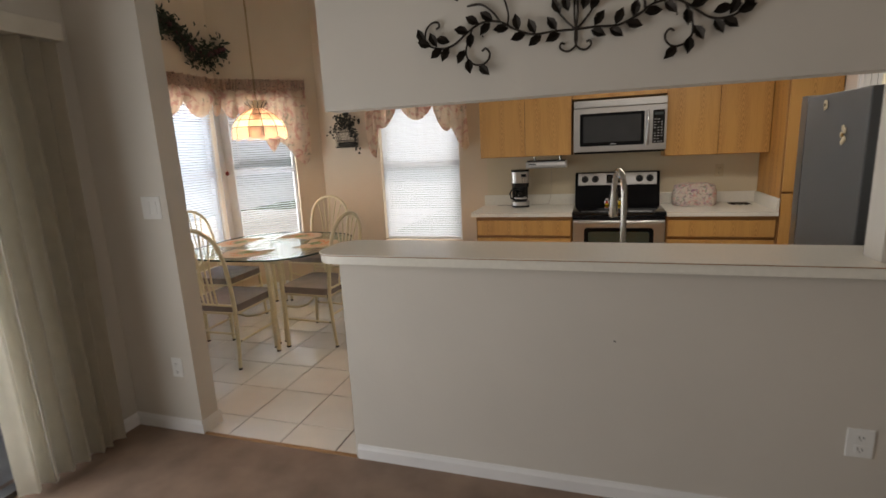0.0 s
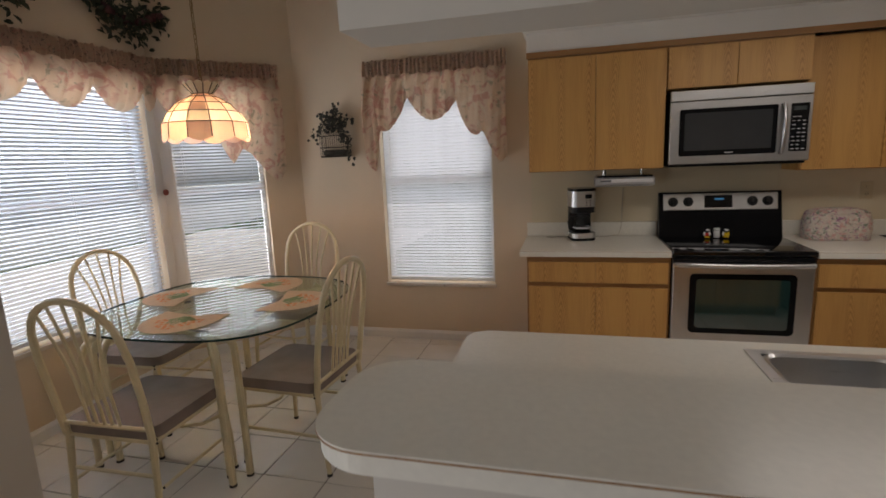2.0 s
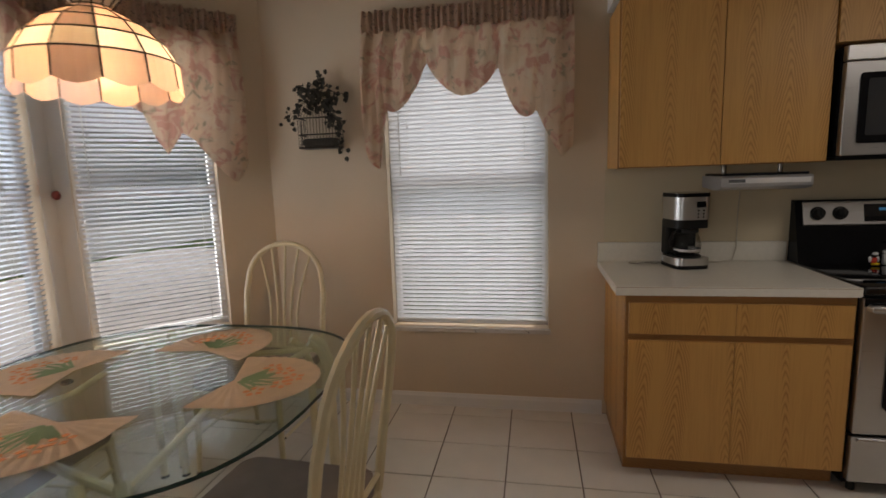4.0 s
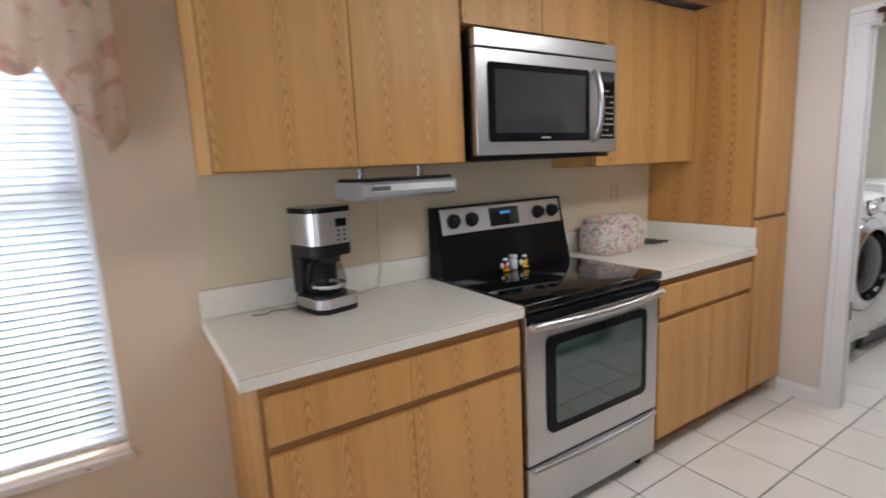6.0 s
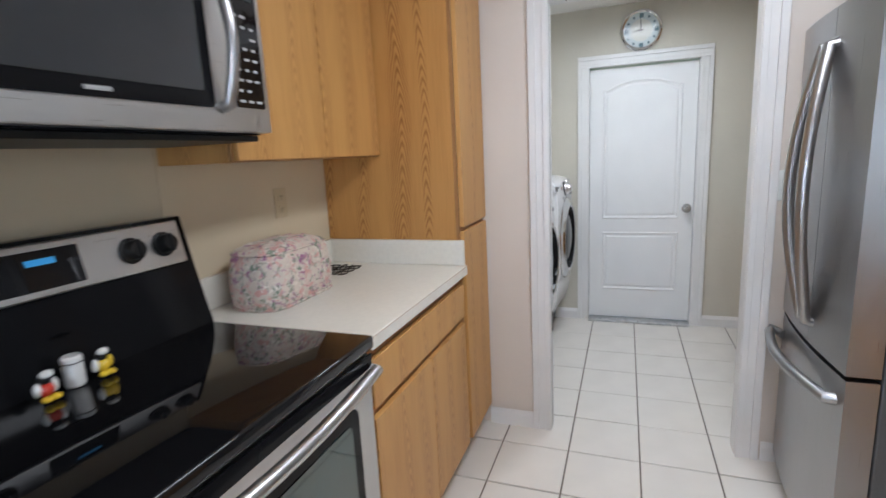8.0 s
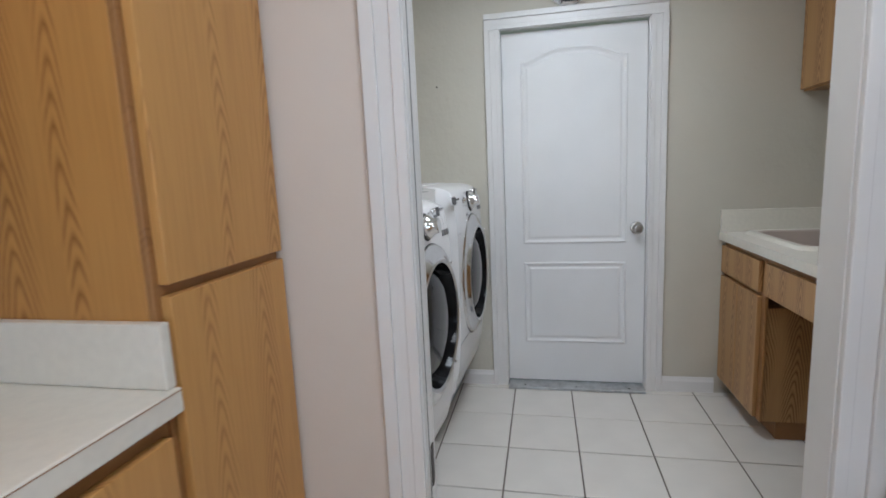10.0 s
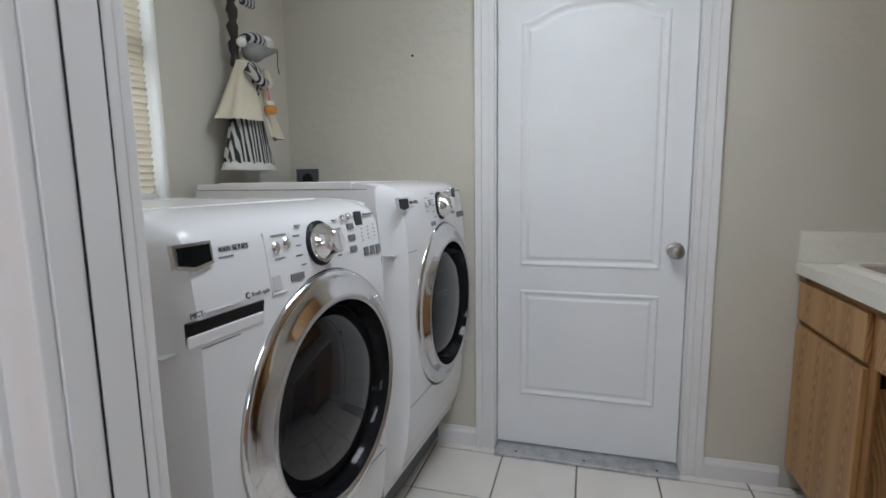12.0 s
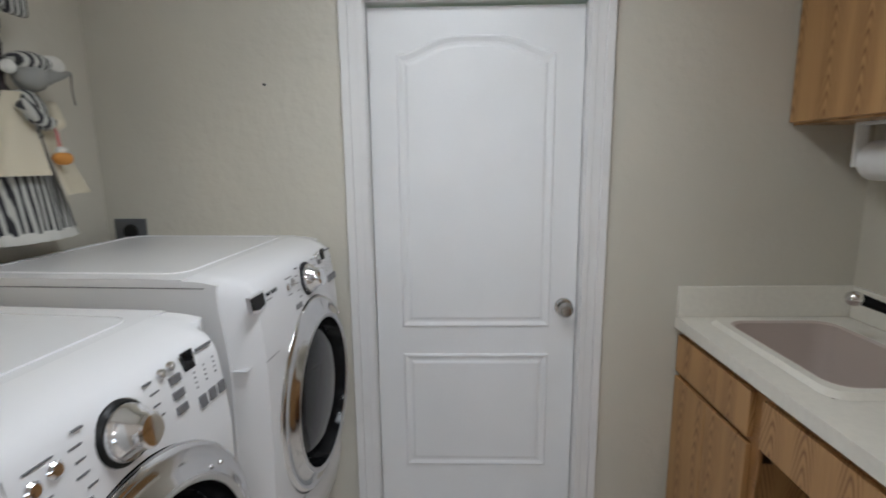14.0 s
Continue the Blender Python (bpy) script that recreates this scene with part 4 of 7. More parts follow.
# outdoors
GRASS = mat("lawn_green", (0.07, 0.12, 0.035), 0.95, scale=1.5, vary=0.4, bump=0.8, bump_scale=60)
solid("ground", box((-300, -300, -0.2), (300, 300, -0.13)), GRASS, "mown green lawn around the house", "ground")
solid("ground_patio", box((-9.8, -3.5, -0.13), (-3.69, 13.0, -0.06)), mat("patio_concrete", (0.72, 0.71, 0.69), 0.85, scale=3, vary=0.12), "pale concrete patio outside the bay", "patio")
solid("ground_patio", box((-3.69, -3.5, -0.13), (-2.44, HW0 - 0.002, -0.03)), mat("grey_paving", (0.30, 0.29, 0.28), 0.85, scale=6, vary=0.25), "grey paving outside the sliding door", "patio")
house = thing("neighbouring_house", (-16, 9, -0.13), "pale stucco house with grey shingle roof beyond the lawn", "house")
STUC = mat("pale_stucco", (0.78, 0.78, 0.77), 0.9, scale=2, vary=0.08)
part("wall", box((-22, 2, -0.13), (-10.5, 18, 2.6)), STUC, house, world=True)
bm = prism([(-22.6, 2.55), (-9.9, 2.55), (-16.2, 5.0)], 1.4, 18.6, plane="xz")
part("roof", bm, mat("grey_shingle", (0.34, 0.34, 0.35), 0.9, scale=8, vary=0.2), house, "grey shingle roof", world=True)
shade = ((-1.8, 13.5), (0.6, 11.5))
BARK = mat("bark", (0.13, 0.09, 0.06), 0.9, scale=20, vary=0.3)
LEAFG = mat("garden_leaf", (0.06, 0.11, 0.03), 0.6, scale=6, vary=0.5)
for q, (x, y) in enumerate(shade):
    tree = thing("garden_tree", (x, y, -0.13), "small leafy garden tree standing on the lawn", "tree", "garden trees")
    tb = cyl((x, y, -0.13), (x + 0.1, y, 2.2), 0.12, 0.06, 8)
    for k in range(5):
        cyl((x + 0.08, y, 1.5 + 0.12 * k), (x + 0.9 * math.cos(k * 1.3), y + 0.9 * math.sin(k * 1.3), 2.5 + 0.15 * k), 0.04, 0.012, 6, tb)
    part("trunk", tb, BARK, tree, world=True)
    rr = random.Random(q)
    bm = bmesh.new()
    for k in range(900):
        p = Vector((rr.gauss(0, 0.6), rr.gauss(0, 0.6), rr.gauss(2.8, 0.5)))
        s = rr.uniform(0.06, 0.14)
        n1 = Vector((rr.gauss(0, 1), rr.gauss(0, 1), rr.gauss(0, 1))).normalized()
        n2 = n1.orthogonal().normalized()
        c = Vector((x, y, 0)) + p
        bm.faces.new([bm.verts.new(c + n1 * s), bm.verts.new(c + n2 * s * 0.5), bm.verts.new(c - n1 * s), bm.verts.new(c - n2 * s * 0.5)])
    part("crown", bm, LEAFG, tree, kind="stuff", world=True)

# ---- dining ----
def dining_chair():
    """A chair that faces +y, its origin on the floor under the seat."""
    root = thing("dining_chair", (0, 0, 0), "cream tubular dining chair with taupe seat beside the glass table", "chair", "chairs round the dining table")
    seat = bmesh.new()
    prism(rounded(-0.215, -0.205, 0.215, 0.225, 0.05, seg=5), 0.425, 0.475, seat)
    soften(seat, 0.018, 3)
    for v in seat.verts:
        if v.co.z > 0.46:
            v.co.z += 0.016 * max(0, 1 - (v.co.x / 0.25) ** 2) * max(0, 1 - (v.co.y / 0.25) ** 2)
    part("seat", seat, SEATC, root, "taupe fabric seat cushion", smooth=True)
    fr = [(-0.205, -0.20, 0.415), (0.205, -0.20, 0.415), (0.205, 0.205, 0.415), (-0.205, 0.205, 0.415)]
    part("seat_frame", tube(fr, 0.0125, 8, closed=True), CREAMM, root, smooth=True)
    for x in (-0.2, 0.2):
        part("leg", tube([(x, 0.2, 0.42), (x * 1.03, 0.212, 0.2), (x * 1.05, 0.222, 0.012)], [0.0145, 0.013, 0.011], 8), CREAMM, root, smooth=True)
        part("leg", tube([(x, -0.2, 0.42), (x * 1.03, -0.215, 0.2), (x * 1.05, -0.235, 0.012)], [0.0145, 0.013, 0.011], 8), CREAMM, root, smooth=True)
        part("stretcher", tube([(x * 1.03, -0.213, 0.20), (x * 1.03, 0.21, 0.20)], 0.008, 6), CREAMM, root, smooth=True)
        for y in (0.222, -0.235):
            part("foot_cap", cyl((x * 1.05, y, 0), (x * 1.05, y, 0.014), 0.013, 0.012, 8), RUBBER, root)
    part("stretcher", tube([(-0.19, 0.21, 0.30), (-0.1, 0.17, 0.262), (0, 0.155, 0.25), (0.1, 0.17, 0.262), (0.19, 0.21, 0.30)], 0.009, 6), CREAMM, root, smooth=True)
    part("stretcher", tube([(-0.19, -0.205, 0.26), (0.19, -0.205, 0.26)], 0.008, 6), CREAMM, root, smooth=True)
    lean = lambda z: -0.205 - 0.16 * max(0, z - 0.42) ** 1.2
    hoop = [(-0.205, lean(0.42), 0.42), (-0.212, lean(0.6), 0.6), (-0.214, lean(0.78), 0.78)] + [(-0.205 * math.cos(math.pi * k / 12), lean(0.84 + 0.2 * math.sin(math.pi * k / 12)), 0.84 + 0.2 * math.sin(math.pi * k / 12)) for k in range(13)] + [(0.214, lean(0.78), 0.78), (0.212, lean(0.6), 0.6), (0.205, lean(0.42), 0.42)]
    part("back_frame", tube(hoop, 0.0145, 8), CREAMM, root, smooth=True)
    for k in range(5):
        x0 = (k - 2) * 0.036
        a = (k - 2) * 0.30
        xt = 0.195 * math.sin(a * 1.35)
        zt = 0.84 + 0.193 * math.sqrt(max(0, 1 - (xt / 0.205) ** 2))
        zb = 0.47
        pts = []
        for j in range(9):
            t = j / 8
            x = x0 + (xt - x0) * max(0, (t - 0.35) / 0.65) ** 1.6
            z = zb + (zt - zb) * t
            pts.append((x, lean(z), z))
        part("spindle", tube(pts, 0.0065, 6), CREAMM, root, smooth=True)
    part("back_rail", tube([(-0.205, lean(0.475), 0.475), (0.205, lean(0.475), 0.475)], 0.009, 6), CREAMM, root, smooth=True)
    bm = bmesh.new()
    for x in (-0.214, 0.214):
        for z in (0.408, 0.425, 0.205):
            for y in (-0.195, 0.195):
                ball((x, y, z), 0.0055, bm, u=6, v=4)
    part("screw", bm, RUBBER, root, "dark screw heads", kind="stuff")
    for o in root.children:
        o.data.transform(Matrix.Diagonal((1.1, 1.1, 1.03, 1)))
    return root


chair = dining_chair()
for x, y, r in ((-1.92, 4.02, 87), (-2.58, 5.08, 178), (-3.06, 4.17, -88)):
    copy_thing(chair, pose(x, y, 0, 0, 0, r))
chair.matrix_world = pose(-2.43, 3.50, 0, 0, 0, 1)

TC = Vector((-2.53, 4.25, 0))
table = thing("dining_table", TC, "glass-topped dining table on cream tubular legs in the bay", "table")


def superellipse(a, b, n, count=64):
    out = []
    for k in range(count):
        t = 2 * math.pi * k / count
        c, s = math.cos(t), math.sin(t)
        out.append((a * math.copysign(abs(c) ** (2 / n), c), b * math.copysign(abs(s) ** (2 / n), s)))
    return out


bm = prism(superellipse(0.675, 0.655, 2.9), 0.738, 0.750)
soften(bm, 0.003, 2, 50)
top = part("tabletop", bm, TGLASS, table, "clear glass top with dark green edge")
me = top.data
me.materials.append(mat("glass_edge", (0.02, 0.05, 0.045), 0.1))
for poly in me.polygons:
    if abs(poly.normal.z) < 0.75:
        poly.material_index = 1
for sx in (-1, 1):
    for sy in (-1, 1):
        for ox, oy in ((0.0, 0.0), (-0.095 * sx, 0.03 * sy), (-0.03 * sx, 0.095 * sy)):
            x, y = sx * 0.445 + ox, sy * 0.565 + oy - sy * 0.02
            part("leg", tube([(x - sx * 0.06, y - sy * 0.05, 0.725), (x - sx * 0.02, y - sy * 0.02, 0.68), (x, y, 0.60), (x, y, 0.012)], 0.0175, 8), CREAMM, table, smooth=True)
            part("foot_cap", cyl((x, y, 0), (x, y, 0.013), 0.019, 0.018, 10), RUBBER, table)
for sy in (-1, 1):
    part("stretcher", tube([(-0.4, sy * 0.5, 0.70), (0, sy * 0.38, 0.69), (0.4, sy * 0.5, 0.70)], 0.013, 8), CREAMM, table, smooth=True)
for sx in (-1, 1):
    part("stretcher", tube([(sx * 0.40, -0.52, 0.70), (sx * 0.28, 0, 0.69), (sx * 0.40, 0.52, 0.70)], 0.013, 8), CREAMM, table, smooth=True)
    part("pad", cyl((sx * 0.3, 0, 0.729), (sx * 0.3, 0, 0.7375), 0.02, seg=12), RUBBER, table)

MATC = mat("shell_print_placemat", (0.80, 0.66, 0.50), 0.8, scale=20, vary=0.08, bump=0.3, bump_scale=200)
ORANGE, GREENP = mat("orange_print", (0.80, 0.36, 0.16), 0.8), mat("green_print", (0.26, 0.38, 0.20), 0.8)


def placemat():
    root = thing("placemat", (0, 0, 0.7505), "shell-shaped cream placemat with orange flowers on the glass table", "placemat", "placemats on the table")
    ORIGIN[root.name] = Vector()
    n = 44
    bm = bmesh.new()
    hub = Vector((0, -0.125, 0.003))
    rim = []
    for k in range(n + 1):
        t = radians(-18 + 216 * k / n)
        r = (0.285 + 0.004 * (k % 2)) * (0.86 + 0.14 * abs(math.sin(t)) ** 0.5)
        rim.append(Vector((r * math.cos(t) * 0.82, -0.125 + r * math.sin(t) * 0.95 + 0.02, 0.003 + 0.0022 * (k % 2))))
    c = bm.verts.new(hub)
    vs = [bm.verts.new(p) for p in rim]
    for a, b in zip(vs, vs[1:]):
        bm.faces.new((c, a, b))
    bmesh.ops.solidify(bm, geom=bm.faces[:], thickness=0.002)
    part("mat", bm, MATC, root)
    rr = random.Random(4)
    bm, bg = bmesh.new(), bmesh.new()
    for cx, cy in ((-0.09, 0.03), (0.05, 0.07), (0.12, -0.01), (-0.02, 0.10), (-0.13, -0.04)):
        for k in range(5):
            t = k * 1.256 + cx * 9
            p = [(cx + 0.012 * math.cos(t), cy + 0.012 * math.sin(t)), (cx + 0.034 * math.cos(t - 0.45), cy + 0.034 * math.sin(t - 0.45)), (cx + 0.046 * math.cos(t), cy + 0.046 * math.sin(t)), (cx + 0.034 * math.cos(t + 0.45), cy + 0.034 * math.sin(t + 0.45))]
            prism([(a * 0.8, b * 0.8) for a, b in p], 0.0062, 0.0068, bm)
        x1, y1 = cx * 0.8, cy * 0.8
        for off in (-0.006, 0.02):
            prism([(0.0 + off, -0.10), (x1 * 0.5 + off, y1 * 0.4 - 0.02), (x1, y1 - 0.01), (x1 * 0.5 + off + 0.012, y1 * 0.4 - 0.03), (0.008 + off, -0.10)], 0.0058, 0.0061, bg)
    part("flower_print", bm, ORANGE, root, "orange flower print")
    part("stem_print", bg, GREENP, root, "green stem print")
    return root


pm = placemat()
for dx, dy, r in ((0.46, 0.05, 95), (0.06, 0.42, 172), (-0.45, 0.05, -88)):
    copy_thing(pm, pose(TC.x + dx, TC.y + dy, 0.7505, 0, 0, r - 180))
pm.matrix_world = pose(TC.x + 0.0, TC.y - 0.42, 0.7505, 0, 0, 182)

# pendant lamp
LC = Vector((-2.53, 4.25, 0))
pend = thing("pendant_lamp", (LC.x, LC.y, TOP), "peach stained-glass dome lamp on a chain over the table", "lamp")
BRASS = mat("antique_brass", (0.30, 0.20, 0.09), 0.35, 1.0)
CAME = mat("dark_came", (0.05, 0.035, 0.025), 0.5, 0.6)
prof = [(0.094, 2.020), (0.052, 1.968), (0.078, 1.950), (0.145, 1.912), (0.190, 1.865), (0.226, 1.805), (0.233, 1.722)]
NP = 12
for r in range(len(prof) - 1):
    (ra, za), (rb, zb) = prof[r], prof[r + 1]
    bm = bmesh.new()
    t0, t1 = -math.pi / NP, math.pi / NP
    rows = []
    steps = 4
    for k in range(steps + 1):
        t = t0 + (t1 - t0) * k / steps
        dip = 0.020 * math.sin(math.pi * k / steps) if r == len(prof) - 2 else 0
        up = 0.014 * math.sin(math.pi * k / steps) if r == 0 else 0
        rows.append((bm.verts.new((ra * math.cos(t), ra * math.sin(t), za + up)), bm.verts.new((rb * math.cos(t), rb * math.sin(t), zb - dip))))
    for a, b in zip(rows, rows[1:]):
        bm.faces.new((a[0], b[0], b[1], a[1]))
    bmesh.ops.solidify(bm, geom=bm.faces[:], thickness=0.002)
    me = bpy.data.meshes.new("glass_panel")
    bm.to_mesh(me)
    bm.free()
    me.materials.append(PEARL if r in (0, 4) else AMBER)
    for k in range(NP):
        ob = new("glass_panel", me)
        ob.parent = pend
        ob.location = (0, 0, -TOP)
        ob.rotation_euler = (0, 0, 2 * math.pi * k / NP)
bm = bmesh.new()
for k in range(NP):
    t = math.pi / NP + 2 * math.pi * k / NP
    tube([(LC.x + r * math.cos(t), LC.y + r * math.sin(t), z) for r, z in prof], 0.0028, 5, bm)
for r, z in prof[1:-1]:
    tube([(LC.x + (r + 0.001) * math.cos(a), LC.y + (r + 0.001) * math.sin(a), z) for a in (2 * math.pi * k / 36 for k in range(36))], 0.0026, 5, bm, closed=True)
part("came", bm, CAME, pend, "dark metal seams", world=True, kind="stuff")
part("socket", cyl((LC.x, LC.y, 1.90), (LC.x, LC.y, 1.985), 0.02), BRASS, pend, world=True)
part("bulb", ball((LC.x, LC.y, 1.845), 0.032, sz=1.2), glow("warm_bulb", (1.0, 0.72, 0.42), 14), pend, "lit warm bulb", smooth=True, world=True)
part("canopy", lathe([(0.06, 0), (0.055, -0.02), (0.01, -0.035), (0, -0.035)], (LC.x, LC.y, TOP - 0.0005)), BRASS, pend, world=True, smooth=True)
bm = bmesh.new()
z, k = 1.985, 0
while z < TOP - 0.04:
    ring = [(0.009 * math.cos(t), 0, 0.017 * math.sin(t)) for t in (2 * math.pi * j / 10 for j in range(10))]
    if k % 2:
        ring = [(y, x, w) for x, y, w in ring]
    tube([(LC.x + a, LC.y + b, z + 0.017 + c) for a, b, c in ring], 0.0022, 5, bm, closed=True)
    z += 0.0275
    k += 1
tube([(LC.x + 0.005 * math.sin(i * 0.7), LC.y + 0.005 * math.cos(i * 0.7), 1.985 + (TOP - 2.02) * i / 60) for i in range(61)], 0.002, 5, bm)
part("chain", bm, BRASS, pend, "brass chain with twisted cord", world=True)


def leaf(bm, at, along, up, length, width, cup=0.25):
    """A pointed leaf with a fold down its middle."""
    at, along = Vector(at), Vector(along).normalized()
    side = along.cross(Vector(up)).normalized()
    nrm = side.cross(along)
    row = lambda t, w, lift: [bm.verts.new(at + along * length * t + side * width * w * s + nrm * width * (cup * abs(s) + lift)) for s in (-1, 0, 1)]
    a = bm.verts.new(at)
    r1, r2 = row(0.3, 0.42, 0.0), row(0.62, 0.46, 0.05)
    b = bm.verts.new(at + along * length)
    for f in ((a, r1[1], r1[0]), (a, r1[2], r1[1]), (r1[0], r1[1], r2[1], r2[0]), (r1[1], r1[2], r2[2], r2[1]), (r2[0], r2[1], b), (r2[1], r2[2], b)):
        bm.faces.new(f)


# birdcage planter on the back wall
cage = thing("wall_birdcage", (-2.42, 5.62, 1.60), "dark wire half-birdcage planter with dried ivy on the dining wall", "wall decoration")
CX, CZ = -2.42, 1.60
for z in (1.605, 1.68, 1.775):
    part("hoop", tube([(CX - 0.115, 5.705, z), (CX - 0.115, 5.60, z), (CX + 0.115, 5.60, z), (CX + 0.115, 5.705, z)], 0.004, 5), IRON, cage, world=True)
for k in range(13):
    x = CX - 0.115 + 0.23 * k / 12
    part("wire", tube([(x, 5.60, 1.605), (x, 5.60, 1.775), (CX + (x - CX) * 0.75, 5.62, 1.86), (CX + (x - CX) * 0.2, 5.67, 1.92)], 0.0019, 4), IRON, cage, world=True)
for k in range(1, 5):
    for sx in (-1, 1):
        y = 5.60 + 0.1 * k / 4
        part("wire", tube([(CX + sx * 0.115, y, 1.605), (CX + sx * 0.115, y, 1.775)], 0.0019, 4), IRON, cage, world=True)
part("hanging_ring", tube([(CX + 0.014 * math.cos(t), 5.68, 1.945 + 0.014 * math.sin(t)) for t in (2 * math.pi * j / 10 for j in range(10))], 0.003, 5, closed=True), IRON, cage, world=True)
part("tray", box((CX - 0.115, 5.60, 1.60), (CX + 0.115, 5.706, 1.612), 0.002), IRON, cage, world=True)
part("moss", box((CX - 0.105, 5.612, 1.613), (CX + 0.105, 5.70, 1.66), 0.02, seg=3), LEAFD, cage, "dark dried moss filling", world=True)
rr = random.Random(8)
bm = bmesh.new()
strands = [((CX, 5.64, 1.84), (CX - 0.19, 5.62, 1.76)), ((CX + 0.04, 5.63, 1.86), (CX + 0.15, 5.61, 1.58)), ((CX - 0.02, 5.62, 1.88), (CX + 0.16, 5.64, 1.90)), ((CX - 0.03, 5.64, 1.87), (CX - 0.14, 5.65, 1.95)), ((CX + 0.08, 5.60, 1.84), (CX + 0.13, 5.60, 1.72)), ((CX, 5.62, 1.90), (CX + 0.02, 5.64, 1.99)), ((CX - 0.1, 5.6, 1.85), (CX + 0.1, 5.6, 1.87))]
for a, b in strands:
    a, b = Vector(a), Vector(b)
    pts = [a.lerp(b, t / 6) + Vector((rr.gauss(0, 0.007), 0, 0.03 * math.sin(math.pi * t / 6))) for t in range(7)]
    tube(pts, 0.0018, 4, bm)
    for k in range(34):
        p = pts[min(6, int(rr.random() * 7))] + Vector((rr.gauss(0, 0.018), rr.gauss(0, 0.012), rr.gauss(0, 0.018)))
        p.y = min(p.y, 5.69)
        leaf(bm, p, (rr.gauss(0, 1), rr.gauss(-0.4, 0.5), rr.gauss(-0.3, 1)), (0, -1, 0.3), rr.uniform(0.022, 0.042), rr.uniform(0.02, 0.034))
part("ivy", bm, LEAFD, cage, "dried dark ivy trails", kind="stuff", world=True)

# dried floral swag above the side bay window
sw = thing("floral_swag", (SIDE + 0.04, 4.5, 2.5), "dark dried-flower swag hung above the side bay window", "wall decoration")
path = [(3.92, 2.52), (4.02, 2.61), (4.12, 2.71), (4.28, 2.81), (4.40, 2.80), (4.50, 2.73), (4.62, 2.63), (4.75, 2.59), (4.88, 2.60), (5.01, 2.67)]
DARKROSE, DUSTY = mat("dried_rose", (0.10, 0.035, 0.04), 0.8, vary=0.4), mat("dusty_green_leaf", (0.05, 0.06, 0.035), 0.8, vary=0.4)
bl, br = bmesh.new(), bmesh.new()
tube([(SIDE + 0.03, y if y < 4.9 else 4.9 + (y - 4.9) * 0.5, z) for y, z in path], 0.008, 6, bl)
for k in range(1100):
    t = rr.random() * (len(path) - 1.001)
    i = int(t)
    f = t - i
    y, z = path[i][0] * (1 - f) + path[i + 1][0] * f, path[i][1] * (1 - f) + path[i + 1][1] * f
    s = 0.075 * (0.6 + 0.5 * math.sin(math.pi * (t - 5) / 4) if t > 5 else 0.75)
    out = abs(rr.gauss(0, 0.03))
    leaf(bl, (SIDE + 0.02 + out + max(0, y - 4.9) * 0.8, y + rr.gauss(0, s * 0.7), z + rr.gauss(0, s)), (rr.gauss(0.6, 0.5), rr.gauss(0, 1), rr.gauss(-0.4, 1)), (1, 0, 0.2), rr.uniform(0.03, 0.075), rr.uniform(0.02, 0.035))
    if k % 22 == 0:
        ball((SIDE + 0.055 + max(0, y - 4.9) * 0.8, y, z), rr.uniform(0.02, 0.032), br, u=8, v=6)
part("leaves", bl, DUSTY, sw, "dark dried leaves", kind="stuff", world=True)
part("roses", br, DARKROSE, sw, "dark dried roses", kind="stuff", world=True)
part("ribbon_book", box((SIDE + 0.01, 4.20, 2.71), (SIDE + 0.03, 4.36, 2.85), 0.006), mat("moss_green_card", (0.10, 0.13, 0.07), 0.7), sw, "mossy green card piece", world=True)

# ---- wrought leaf ornament on the pass-through wall ----
art = thing("leaf_scroll_ornament", (0.256, HW0 - 0.012, 1.9), "dark bronze metal leaf and scroll wall ornament above the ledge", "wall decoration")


def spot(x, y, side):
    """From the half-drawing's own grid to the wall."""
    u = (775 - x) * (0.00093 if side > 0 else 0.00087)
    return Vector((0.256 - side * u, HW0 - 0.012, 2.083 - y * 0.00086))


def smooth_path(pts, side, n=5):
    p = [spot(*q, side) for q in pts]
    out = []
    for i in range(len(p) - 1):
        a, b, c, d = p[max(i - 1, 0)], p[i], p[i + 1], p[min(i + 2, len(p) - 1)]
        for k in range(n):
            t = k / n
            out.append(0.5 * ((2 * b) + (c - a) * t + (2 * a - 5 * b + 4 * c - d) * t * t + (3 * b - a - 3 * c + d) * t ** 3))
    return out + [p[-1]]


STEMS = [[(775, 130), (690, 128), (600, 130), (520, 95), (480, 68), (430, 55), (380, 60), (330, 90), (270, 135), (220, 150), (165, 138), (138, 108), (142, 62), (168, 33), (196, 33), (203, 52), (188, 60)],
         [(350, 75), (322, 150), (322, 200), (350, 232), (388, 238), (415, 218), (421, 190), (404, 168), (388, 180)],
         [(775, 100), (778, 180), (760, 210), (735, 216), (713, 200), (718, 180), (732, 186)]]
STEMS2 = [[(775, 130), (735, 90), (700, 35), (690, -60)], [(500, 80), (502, 20), (470, -60), (400, -110), (300, -120), (260, -80), (290, -50)], [(470, 65), (440, 20), (390, -20), (330, -20)], [(775, 130), (768, 50), (775, -90)]]
LEAVES = [(135, 118, 115), (190, 140, 115), (250, 125, 165), (215, 150, 215), (245, 148, 240), (335, 92, 165), (380, 62, 150), (440, 55, 145), (315, 165, 240), (345, 95, 265), (430, 62, 225), (505, 95, 180), (545, 108, 100)]
LEAVES2 = [(615, 130, 115), (700, 125, 125), (575, 128, 195), (640, 140, 215), (715, 140, 205), (715, 60, 120), (745, 55, 105), (330, 205, 275), (375, 238, 315), (165, 135, 160), (470, -40, 130), (400, -100, 120), (350, -105, 230), (692, -40, 80), (775, -80, 90)]
